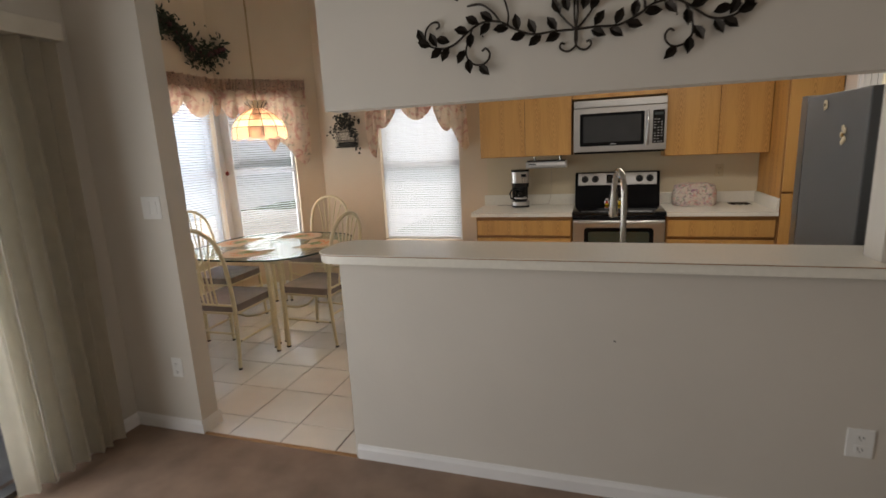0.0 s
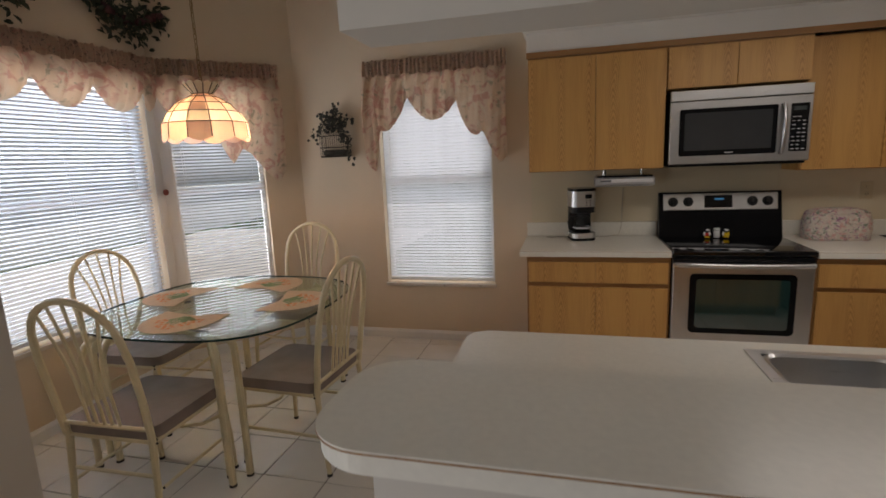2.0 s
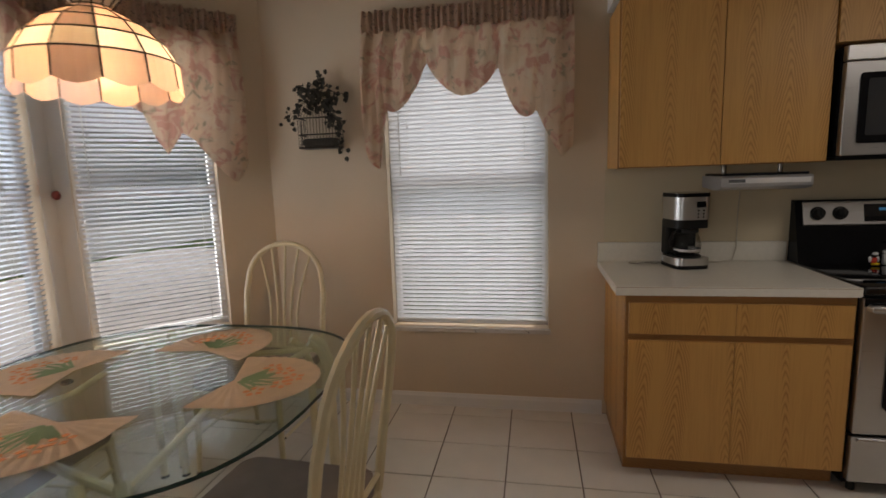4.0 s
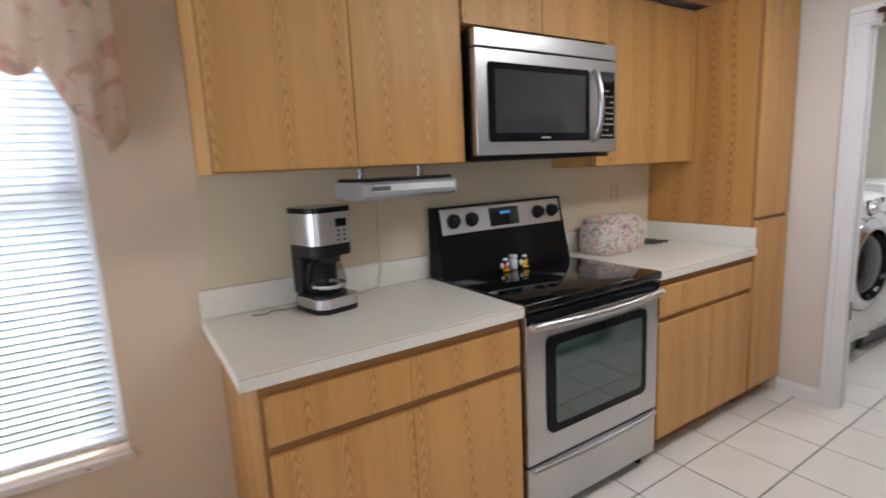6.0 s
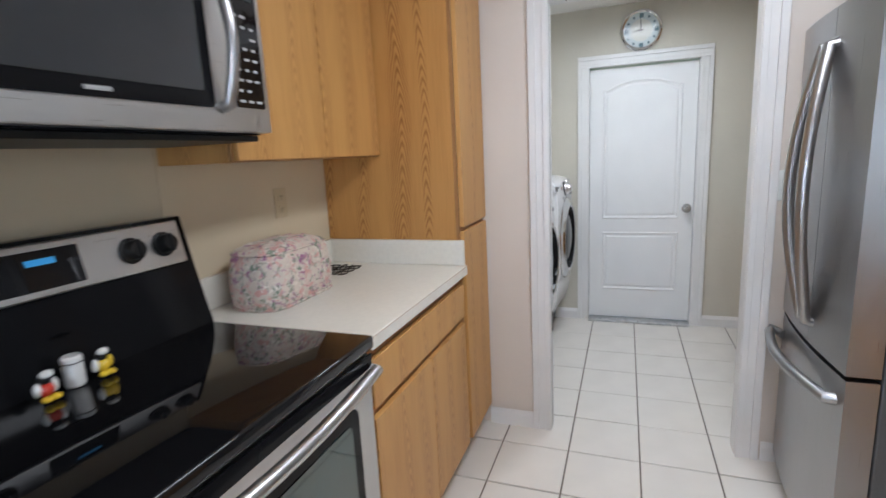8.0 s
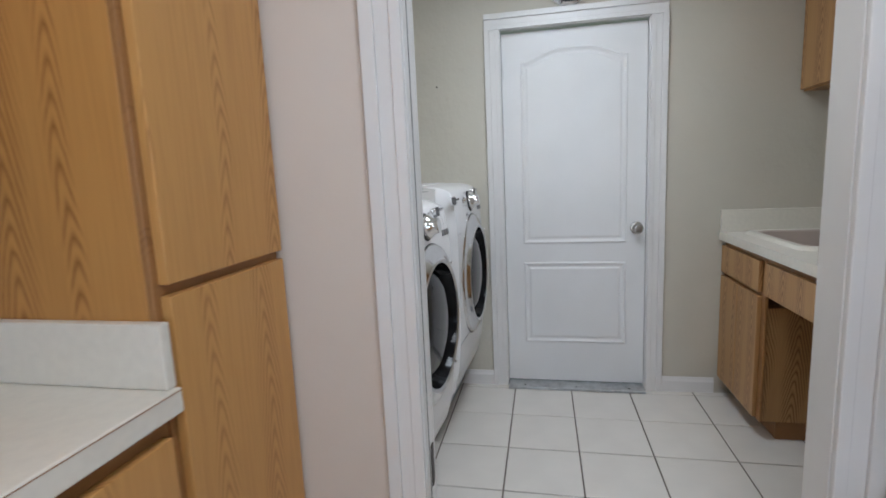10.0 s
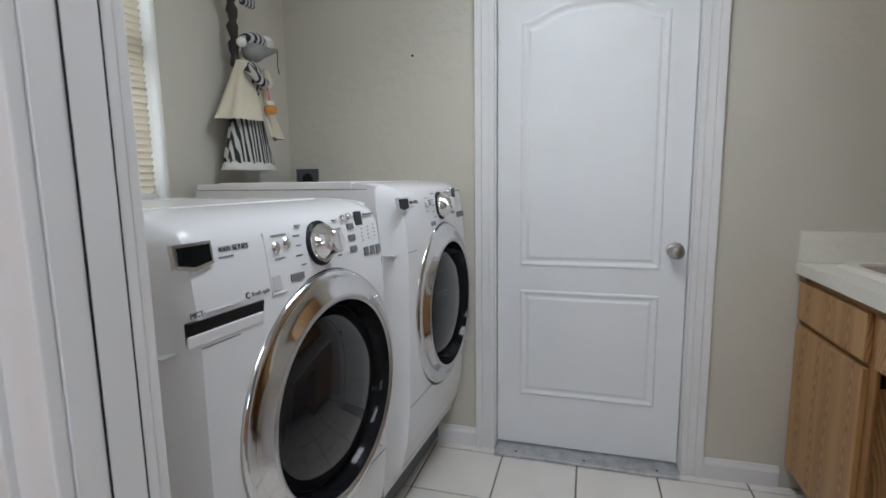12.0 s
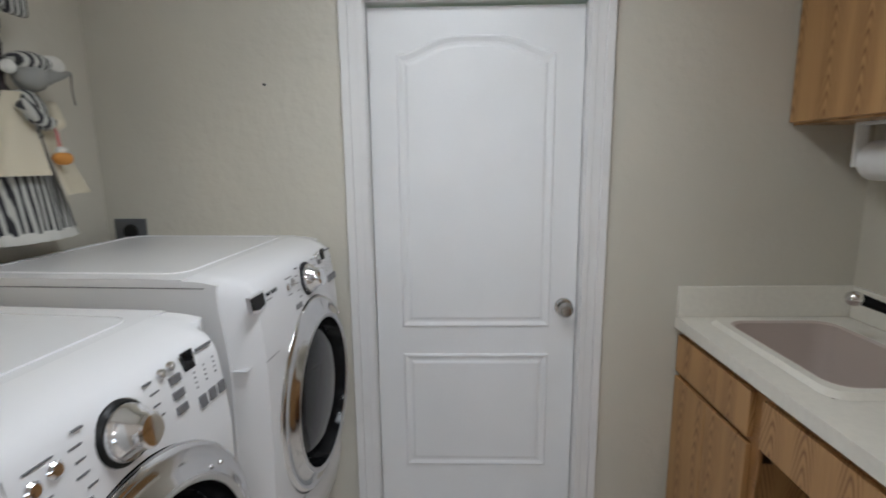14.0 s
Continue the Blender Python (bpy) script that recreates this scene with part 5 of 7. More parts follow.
for side in (1, -1):
    for st in STEMS + STEMS2:
        part("stem", tube(smooth_path(st, side), 0.0042, 6), IRON, art, smooth=True, world=True)
    for x, y, a in LEAVES + LEAVES2:
        p = spot(x, y, side)
        t = radians(a)
        bm = bmesh.new()
        leaf(bm, p + Vector((0, -0.003, 0)), (side * math.cos(t), -0.12, math.sin(t)), (0, -1, 0), 0.062, 0.036, 0.3)
        bmesh.ops.solidify(bm, geom=bm.faces[:], thickness=0.0015)
        part("leaf", bm, IRON, art, world=True)
for x in (-0.1, 0.256, 0.6):
    part("hanger", cyl((x, HW0 - 0.013, 1.985), (x, HW0 - 0.0003, 1.985), 0.003, seg=6), IRON, art, world=True)


def plate(name, m, w, h, kind, label, material=None):
    """A switch plate or socket plate, its back on the wall at the pose's origin, facing the pose's -y."""
    root = thing(name, (0, 0, 0), label, "switch" if kind == "switch" else "socket")
    root.matrix_world = m
    ORIGIN[root.name] = Vector()
    mm = material or WHITEP
    part("plate", box((-w / 2, -0.006, -h / 2), (w / 2, -0.0003, h / 2), 0.002), mm, root)
    dark = mat("slot_dark", (0.03, 0.03, 0.03), 0.6)
    if kind == "switch":
        n = max(1, round(w / 0.06))
        for k in range(n):
            x = (k - (n - 1) / 2) * 0.046
            part("rocker", box((x - 0.016, -0.009, -0.033), (x + 0.016, -0.0062, 0.033), 0.0012), mm, root)
    else:
        for z in (-0.024, 0.024):
            part("outlet_face", box((-0.017, -0.0085, z - 0.016), (0.017, -0.0062, z + 0.016), 0.001), mm, root)
            bm = box((-0.008, -0.0093, z - 0.004), (-0.0055, -0.0086, z + 0.006))
            box((0.0055, -0.0093, z - 0.004), (0.008, -0.0086, z + 0.006), bm=bm)
            cyl((0, -0.0093, z - 0.010), (0, -0.0086, z - 0.010), 0.0025, seg=8, bm=bm)
            part("slot", bm, dark, root)
    return root


plate("light_switch", pose(-1.927, HW0, 1.32), 0.125, 0.12, "switch", "white double rocker switch plate beside the dining opening")
plate("wall_socket", pose(-1.934, HW0, 0.405), 0.072, 0.116, "socket", "white wall socket low on the wall beside the opening")
plate("wall_socket", pose(1.30, HW0, 0.40), 0.088, 0.118, "socket", "white wall socket low on the pass-through wall")
plate("wall_socket", pose(1.432, BACK - 0.0043, 1.218), 0.072, 0.116, "socket", "almond wall socket above the kitchen worktop", ALMOND)
plate("light_switch", pose(LX0, 3.855, 1.187, 0, 0, -90), 0.072, 0.118, "switch", "white switch plate between laundry opening and refrigerator")
nail = thing("wall_nail", (0.4, HW0, 0.70), "tiny dark nail hole mark in the wall", "nail")
part("head", cyl((0.42, HW0 - 0.002, 0.74), (0.42, HW0 - 0.0002, 0.74), 0.004, seg=8), RUBBER, nail, world=True)

# ---- kitchen counter with sink ----
sc = thing("worktop", (0.2, 3.05, 0.875), "off-white laminate worktop with rounded end behind the ledge", "worktop")
SX0, SX1, SY0, SY1 = 0.03, 0.80, 3.045, 3.415
slabs = [prism(rounded(-0.865, HW1 + 0.001, SX0 + 0.02, 3.49, 0.09, "d", 8), 0.875, 0.915),
         prism([(SX1 - 0.02, HW1 + 0.001), (1.36, HW1 + 0.001), (1.36, 3.49), (SX1 - 0.02, 3.49)], 0.875, 0.915),
         prism([(SX0 + 0.0202, HW1 + 0.001), (SX1 - 0.0202, HW1 + 0.001), (SX1 - 0.0202, SY0 + 0.02), (SX0 + 0.0202, SY0 + 0.02)], 0.875, 0.915),
         prism([(SX0 + 0.0202, SY1 - 0.02), (SX1 - 0.0202, SY1 - 0.02), (SX1 - 0.0202, 3.49), (SX0 + 0.0202, 3.49)], 0.875, 0.915)]
for bm in slabs:
    part("slab", bm, LAMI, sc, world=True)



def bowl(x0, y0, x1, y1, ztop, depth, r=0.05, bm=None, t=0.004):
    """An open basin with rounded corners and a rolled lip."""
    bm = bm or bmesh.new()
    rings = []
    for inset, z in ((-0.006, ztop - 0.003), (0.0, ztop), (0.008, ztop - 0.006), (0.014, ztop - depth * 0.85), (0.035, ztop - depth), (0.1, ztop - depth - 0.004)):
        rings.append([bm.verts.new((a, b, z)) for a, b in rounded(x0 + inset, y0 + inset, x1 - inset, y1 - inset, max(0.02, r - inset * 0.3), seg=6)])
    for q, s in zip(rings, rings[1:]):
        for k in range(len(q)):
            bm.faces.new((q[k], q[(k + 1) % len(q)], s[(k + 1) % len(s)], s[k]))
    bm.faces.new(rings[-1])
    return bm


sink = thing("kitchen_sink", ((SX0 + SX1) / 2, 3.23, 0.72), "stainless steel double-bowl sink set in the worktop", "sink")
midx = SX0 + (SX1 - SX0) * 0.52
bm = bmesh.new()
for a, b in (((SX0, SY0), (SX0 + 0.035, SY1)), ((SX1 - 0.035, SY0), (SX1, SY1)), ((midx - 0.02, SY0), (midx + 0.02, SY1))):
    box((*a, 0.9155), (*b, 0.9195), bm=bm)
for x0, x1 in ((SX0 + 0.035, midx - 0.02), (midx + 0.02, SX1 - 0.035)):
    box((x0, SY0, 0.9155), (x1, SY0 + 0.035, 0.9195), bm=bm)
    box((x0, SY1 - 0.035, 0.9155), (x1, SY1, 0.9195), bm=bm)
part("rim", bm, STEEL, sink, "polished steel rim", world=True)
for x0, x1 in ((SX0 + 0.036, midx - 0.021), (midx + 0.021, SX1 - 0.036)):
    part("bowl", bowl(x0, SY0 + 0.036, x1, SY1 - 0.036, 0.922, 0.17), STEEL, sink, smooth=True, world=True)
    part("drain", cyl(((x0 + x1) / 2, 3.23, 0.749), ((x0 + x1) / 2, 3.23, 0.752), 0.04), CHROME, sink, world=True)
fa = thing("kitchen_faucet", (0.43, 2.98, 0.9155), "tall brushed nickel gooseneck faucet with pull-down head", "faucet")
part("base", lathe([(0.03, 0.9158), (0.03, 0.925), (0.024, 0.935), (0.02, 0.99), (0.016, 1.0), (0, 1.0)], (0.43, 2.98, 0), seg=20), NICKEL, fa, smooth=True, world=True)
neck = [(0.43, 2.98, 0.99), (0.43, 2.98, 1.29)] + [(0.43 - 0.04 * (1 - math.cos(t)) / 2 * 1.0, 2.98 + 0.2 * (1 - math.cos(t)) / 2, 1.29 + 0.115 * math.sin(t)) for t in (math.pi * k / 12 for k in range(1, 12))] + [(0.39, 3.18, 1.285)]
part("neck", tube(neck, 0.0145, 12), NICKEL, fa, smooth=True, world=True)
part("spray_head", tube([(0.39, 3.18, 1.287), (0.389, 3.186, 1.25), (0.388, 3.19, 1.17), (0.388, 3.19, 1.155)], [0.0165, 0.019, 0.0235, 0.021], 12), NICKEL, fa, smooth=True, world=True)
part("lever", tube([(0.455, 2.98, 0.965), (0.50, 2.985, 0.975), (0.52, 3.0, 1.05)], [0.009, 0.009, 0.006], 8), NICKEL, fa, smooth=True, world=True)
part("nozzle", cyl((0.388, 3.19, 1.150), (0.388, 3.19, 1.1555), 0.017), BLACKM, fa, world=True)

# ---- coffee maker ----
cm = thing("coffee_maker", (-0.42, 5.53, 0.915), "black and steel drip coffee maker with glass carafe beside the backsplash", "coffee maker")
cmx, cmy = -0.425, 5.535
T0 = Matrix.Translation((cmx, cmy + 0.012, 0.0275)) @ Matrix.Diagonal((0.93, 0.90, 0.97, 1))


def cmpart(name, bm, material, label="", smooth=False):
    bmesh.ops.transform(bm, matrix=T0 @ pose(0, 0, 0, 0, 0, 12), verts=bm.verts)
    return part(name, bm, material, cm, label, smooth, world=True)


bm = prism(rounded(-0.092, -0.12, 0.092, 0.11, 0.05), 0.9155, 0.935)
cmpart("base_plate", bm, BLACKM, smooth=True)
bm = prism(rounded(-0.094, -0.122, 0.094, 0.10, 0.055), 0.9352, 0.972)
cmpart("base_band", bm, STEEL, "steel base band", True)
cmpart("warming_plate", cyl((0, -0.03, 0.9722), (0, -0.03, 0.980), 0.07, seg=24), BLACKM)
cmpart("column", box((-0.085, 0.03, 0.9722), (0.085, 0.105, 1.17), 0.015), BLACKM)
bm = prism(rounded(-0.09, -0.10, 0.09, 0.108, 0.045), 1.125, 1.168)
cmpart("filter_housing", bm, BLACKM, smooth=True)
bm = prism(rounded(-0.094, -0.105, 0.094, 0.11, 0.05), 1.169, 1.285)
soften(bm, 0.003)
cmpart("water_tank", bm, STEEL, "brushed steel upper housing", True)
bm = prism(rounded(-0.096, -0.107, 0.096, 0.112, 0.05), 1.2855, 1.305)
soften(bm, 0.006)
cmpart("lid", bm, BLACK, "black lid", True)
cmpart("display", box((0.005, -0.1065, 1.232), (0.055, -0.1052, 1.262), 0.001), BGLASS)
bm = bmesh.new()
for r in range(3):
    for c in range(2):
        cyl((0.016 + c * 0.028, -0.1066, 1.183 + r * 0.017), (0.016 + c * 0.028, -0.105, 1.183 + r * 0.017), 0.005, seg=8, bm=bm)
cmpart("button", bm, BLACKM)
cmpart("carafe", lathe([(0, 0.981), (0.055, 0.981), (0.068, 1.0), (0.070, 1.035), (0.058, 1.085), (0.05, 1.10)], (0, -0.03, 0), seg=24), CARAFE, "clear glass carafe", True)
cmpart("carafe_collar", lathe([(0.052, 1.098), (0.055, 1.10), (0.055, 1.118), (0, 1.121)], (0, -0.03, 0), seg=24), BLACKM, smooth=True)
cmpart("carafe_band", lathe([(0.0705, 1.002), (0.0715, 1.004), (0.0715, 1.014), (0.0705, 1.016)], (0, -0.03, 0), seg=24), STEEL, smooth=True)
cmpart("carafe_handle", tube([(-0.05, -0.05, 1.108), (-0.10, -0.075, 1.10), (-0.118, -0.08, 1.06), (-0.105, -0.075, 1.01), (-0.07, -0.06, 1.0)], 0.0085, 8), BLACKM, smooth=True)
cord = thing("power_cord", (-0.55, 5.62, 0.9155), "thin grey appliance cord lying on the worktop", "cord")
part("wire", tube([(-0.50, 5.62, 0.92), (-0.55, 5.61, 0.918), (-0.60, 5.63, 0.918), (-0.64, 5.60, 0.918), (-0.68, 5.62, 0.918)], 0.003, 6), mat("grey_cord", (0.32, 0.28, 0.24), 0.6), cord, smooth=True, world=True)
part("wire", tube([(-0.12, 5.69, 1.33), (-0.125, 5.695, 1.15), (-0.13, 5.68, 0.99), (-0.15, 5.67, 0.925), (-0.24, 5.64, 0.918), (-0.33, 5.63, 0.918)], 0.0028, 6), mat("pale_cord", (0.55, 0.5, 0.42), 0.6), cord, smooth=True, world=True)

# under-cabinet unit
ud = thing("under_cabinet_radio", (-0.15, 5.48, 1.31), "silver wedge-shaped radio hung under the wall cabinet", "radio")
bm = prism([(5.335, 1.325), (5.345, 1.316), (5.42, 1.305), (5.60, 1.318), (5.60, 1.372), (5.345, 1.372), (5.335, 1.365)], -0.335, 0.045, plane="yz")
soften(bm, 0.003)
part("case", bm, mat("silver_plastic", (0.45, 0.45, 0.46), 0.32, 0.5), ud, world=True)
part("top_plate", box((-0.325, 5.35, 1.3725), (0.035, 5.595, 1.385), 0.004), BLACK, ud, "glossy black top", world=True)
part("front_strip", box((-0.30, 5.3325, 1.338), (0.035, 5.3348, 1.361), 0.0005), mat("pale_silver", (0.7, 0.7, 0.7), 0.35), ud, world=True)
part("display", box((-0.305, 5.3308, 1.342), (-0.235, 5.3324, 1.357)), GREYP, ud, world=True)
for x in (-0.27, -0.02):
    part("mount", cyl((x, 5.50, 1.385), (x, 5.50, 1.4295), 0.012), NICKEL, ud, world=True)

# toaster under its quilted cover
tc = thing("toaster_cover", (1.20, 5.54, 0.9155), "quilted rose floral toaster cover standing on the worktop", "toaster cover")
bm = bmesh.new()
out = rounded(-0.175, -0.10, 0.175, 0.10, 0.075, seg=8)
rings = []
n = len(out)
for j, (s, z) in enumerate(((0.98, 0.9158), (1.05, 0.935), (1.07, 0.98), (1.05, 1.035), (0.99, 1.078), (0.88, 1.104), (0.6, 1.118), (0.0, 1.122))):
    ring = []
    for k, (a, b) in enumerate(out):
        q = 1 + 0.012 * math.sin(k * 1.9 + j * 2.2) * (1 if 0 < j < 6 else 0)
        ring.append(bm.verts.new((1.20 + a * s * q, 5.54 + b * s * q, z + 0.003 * math.sin(k * 1.3 + j))))
    rings.append(ring)
for q, s in zip(rings, rings[1:]):
    for k in range(n):
        bm.faces.new((q[k], q[(k + 1) % n], s[(k + 1) % n], s[k]))
bm.faces.new(rings[0])
bmesh.ops.remove_doubles(bm, verts=bm.verts, dist=1e-4)
part("cover", bm, QUILT, tc, smooth=True, world=True)
part("piping", tube([(1.20 + a * 0.955, 5.54 + b * 0.955, 1.092) for a, b in out], 0.0045, 6, closed=True), QUILT, tc, smooth=True, world=True)
part("hem", tube([(1.20 + a * 1.03, 5.54 + b * 1.03, 0.9205) for a, b in out], 0.0045, 6, closed=True), QUILT, tc, smooth=True, world=True)

tv = thing("wire_trivet", (1.59, 5.57, 0.9155), "dark woven wire trivet on the worktop", "trivet")
for k in range(9):
    y = 5.50 + k * 0.017
    part("wire", tube([(1.50 + 0.012 * j + 0.002 * math.sin(k), y + 0.006 * math.sin(j * 1.5 + (k % 2) * 3.1), 0.9195 + 0.0026 * math.cos(j * 1.5 + k)) for j in range(15)], 0.0027, 5), IRON, tv, smooth=True, world=True)

# shakers on the range
YEL, REDP, WHT = mat("yellow_glaze", (0.80, 0.55, 0.03), 0.2), mat("red_glaze", (0.55, 0.05, 0.03), 0.2), mat("white_glaze", (0.78, 0.77, 0.75), 0.18)
zc = 0.9235
jar = thing("spice_jar", (0.49, 5.54, zc), "small white ceramic jar with black bands on the cooktop", "jar")
part("jar_body", lathe([(0, zc), (0.017, zc), (0.020, zc + 0.005), (0.020, zc + 0.048), (0.018, zc + 0.052)], (0.49, 5.54, 0), seg=20), WHT, jar, smooth=True, world=True)
part("lid", lathe([(0.0195, zc + 0.053), (0.0205, zc + 0.055), (0.0205, zc + 0.064), (0.017, zc + 0.068), (0, zc + 0.068)], (0.49, 5.54, 0), seg=20), WHT, jar, smooth=True, world=True)
part("band", lathe([(0.0203, zc + 0.0525), (0.0212, zc + 0.0527), (0.0212, zc + 0.0545), (0.0203, zc + 0.0548)], (0.49, 5.54, 0), seg=20), BLACKM, jar, smooth=True, world=True)
for x, y, up in ((0.425, 5.525, 0), (0.545, 5.53, 1)):
    bm = bmesh.new()
    names = [WHT, REDP, YEL, BLACKM]
    def blob(at, r, idx, **k):
        seen = set(bm.faces)
        ball(at, r, bm, u=10, v=7, **k)
        for f in bm.faces:
            if f not in seen:
                f.material_index = idx
    blob((x - 0.008, y - 0.012, zc + 0.007), 0.009, 2, sx=1.1, sy=1.3, sz=0.75)
    blob((x + 0.009, y - 0.012, zc + 0.007), 0.009, 2, sx=1.1, sy=1.3, sz=0.75)
    blob((x, y, zc + 0.024), 0.015, 1 if not up else 2, sz=1.0)
    blob((x - 0.016, y, zc + 0.028), 0.008, 0, sz=1.9)
    blob((x + 0.016, y, zc + 0.028), 0.008, 0 if not up else 2, sz=1.9)
    blob((x, y, zc + 0.046), 0.012, 3)
    blob((x + 0.003, y - 0.003, zc + 0.055), 0.011, 0, sx=1.25, sz=0.8)
    for f in bm.faces:
        f.smooth = True
    ob = part("figurine_shaker", bm, names, None)
    tagged(ob, "small plain red, yellow and white ceramic figurine on the cooktop" if not up else "small plain yellow and white ceramic figurine on the cooktop", "figurine", "figurines on the range")

# fridge magnets
for k, (y, z, r) in enumerate(((3.50, 1.68, 0.02), (3.27, 1.53, 0.026))):
    ob = thing("fridge_magnet", (FX0 - 0.004, y, z), "small pale flower-shaped magnet on the refrigerator side", "magnet", "refrigerator magnets")
    bm = bmesh.new()
    for j in range(5):
        t = j * 1.2566
        ball((FX0 - 0.006, y + r * 0.6 * math.cos(t), z + r * (0.8 + k * 0.5) * math.sin(t)), r * 0.6, bm, sx=0.3, u=8, v=6)
    part("petals", bm, ALMOND, ob, smooth=True, world=True)
    part("centre", ball((FX0 - 0.009, y, z), r * 0.4, sx=0.6, u=8, v=6), BRASS if k else IRON, ob, smooth=True, world=True)

# ---- laundry ----
LAY = Vector((0.05, -0.05, 0))
FAR -= 0.05
fa.location.x += 0.035
BEFORE = set(bpy.data.objects)
ld = thing("door_1", (FAR, 4.385, 0), "white two-panel moulded door with arched upper panel, shut", "door", kind="structure")
DX = FAR + 0.032
part("leaf", box((DX, 4.018, 0.022), (DX + 0.035, 4.752, 1.936), 0.002), DOORW, ld, world=True)


def panel_outline(y0, y1, z0, z1, arch, inset=0.0):
    y0, y1, z0, z1 = y0 + inset, y1 - inset, z0 + inset, z1 - inset
    pts = [(y0, z0), (y1, z0), (y1, z1)]
    if arch:
        n = 20
        for k in range(1, n):
            u = k / n
            s = math.sin(math.pi * u)
            pts.append((y1 - (y1 - y0) * u, z1 + arch * (s * s * (3 - 2 * s) if u < 1 else 0)))
    pts.append((y0, z1))
    return pts


for y0, y1, z0, z1, arch in ((4.112, 4.658, 0.816, 1.785, 0.060), (4.114, 4.656, 0.250, 0.712, 0)):
    bm = bmesh.new()
    rings = []
    for inset, proud in ((0.0, -0.0003), (0.003, 0.005), (0.008, 0.0068), (0.013, 0.005), (0.021, 0.0012), (0.029, 0.001), (0.036, 0.0042), (0.040, 0.005)):
        rings.append([bm.verts.new((DX - proud, a, b)) for a, b in panel_outline(y0, y1, z0, z1, arch, inset)])
    for q, r in zip(rings, rings[1:]):
        for k in range(len(q)):
            bm.faces.new((q[k], q[(k + 1) % len(q)], r[(k + 1) % len(q)], r[k]))
    bm.faces.new(rings[-1])
    part("door_panel", bm, DOORW, ld, world=True)
part("door_knob", lathe([(0, -0.062), (0.018, -0.060), (0.027, -0.048), (0.027, -0.040), (0.015, -0.028), (0.011, -0.022), (0.012, -0.010), (0.031, -0.007), (0.033, 0.0)], (DX, 4.062, 0.893), "x", 24), NICKEL, ld, "round satin nickel knob", smooth=True, world=True)
for z in (0.25, 1.0, 1.75):
    part("hinge", cyl((DX - 0.005, 4.7475, z - 0.045), (DX - 0.005, 4.7475, z + 0.045), 0.004, seg=8), TRIM, ld, world=True)
solid("door_sill", box((3.742, 4.018, 0.0005), (FAR + 0.066, 4.752, 0.016), 0.004), mat("worn_aluminium", (0.55, 0.56, 0.56), 0.45, 0.8, scale=25, vary=0.25), "scuffed aluminium door sill", "sill")
for y in (4.10, 4.38, 4.66):
    solid("sill_screw", cyl((3.768, y, 0.016), (3.768, y, 0.0175), 0.005, seg=8), RUBBER, "dark sill screw", "screw")

clock = thing("wall_clock", (FAR - 0.01, 4.405, 2.03), "round chrome-rimmed wall clock above the laundry door", "clock")
cc = (FAR - 0.001, 4.405, 2.168)
part("rim", lathe([(0.118, -0.030), (0.128, -0.038), (0.138, -0.030), (0.142, -0.012), (0.140, 0.0)], cc, "x", 48), CHROME, clock, "chrome rim", smooth=True, world=True)
part("dial", lathe([(0, -0.016), (0.122, -0.016), (0.122, -0.002)], cc, "x", 48), mat("pale_blue_dial", (0.62, 0.70, 0.72), 0.5, vary=0.1), clock, "pale blue dial", world=True)
part("dial_centre", lathe([(0, -0.0175), (0.075, -0.0175), (0.075, -0.0165)], cc, "x", 40), mat("cream_dial", (0.74, 0.75, 0.70), 0.5), clock, "cream dial centre", world=True)
BLUEM = mat("blue_grey_marks", (0.12, 0.20, 0.24), 0.6)
for k in range(12):
    t = 2 * math.pi * k / 12
    c = Vector((cc[0] - 0.0172, cc[1] + 0.099 * math.sin(t), cc[2] + 0.099 * math.cos(t)))
    big = 0.016 if k % 3 == 0 else 0.008
    part("hour_mark", box(c - Vector((0.0006, big, big)), c + Vector((0.0006, big * 0.7, big * 0.8)), 0), BLUEM, clock, world=True)
for ang, ln, w in ((-3, 0.085, 0.0045), (-98, 0.062, 0.006)):
    t = radians(ang)
    a = Vector((cc[0] - 0.0195, cc[1], cc[2]))
    d = Vector((0, -math.sin(t), math.cos(t)))
    part("hand", tube([a - d * 0.015, a + d * ln], [w, w * 0.4], 4), BLACKM, clock, world=True)
part("clock_glass", lathe([(0, -0.0285), (0.1175, -0.027)], cc, "x", 40), PANE, clock, world=True)


def letters(text, size, m, material, parent, name="lettering", label=""):
    """Raised words in the built-in font, as one mesh."""
    cu = bpy.data.curves.new(name, "FONT")
    cu.body, cu.size, cu.extrude, cu.resolution_u = text, size, 0.0004, 2
    tmp = bpy.data.objects.new(name, cu)
    me = bpy.data.meshes.new_from_object(tmp)
    bpy.data.objects.remove(tmp)
    me.transform(m)
    me.materials.clear()
    me.materials.append(material)
    ob = new(name, me)
    ob.parent = parent
    return tagged(ob, label)


RINGM = mat("polished_door_ring", (0.70, 0.70, 0.71), 0.09, 1.0)
DGLASS = mat("dark_door_glass", (0.012, 0.012, 0.014), 0.05)
DGREY = mat("dark_grey_button", (0.18, 0.18, 0.19), 0.4)
SIDEW = mat("grey_white_side_panel", (0.60, 0.60, 0.61), 0.35)


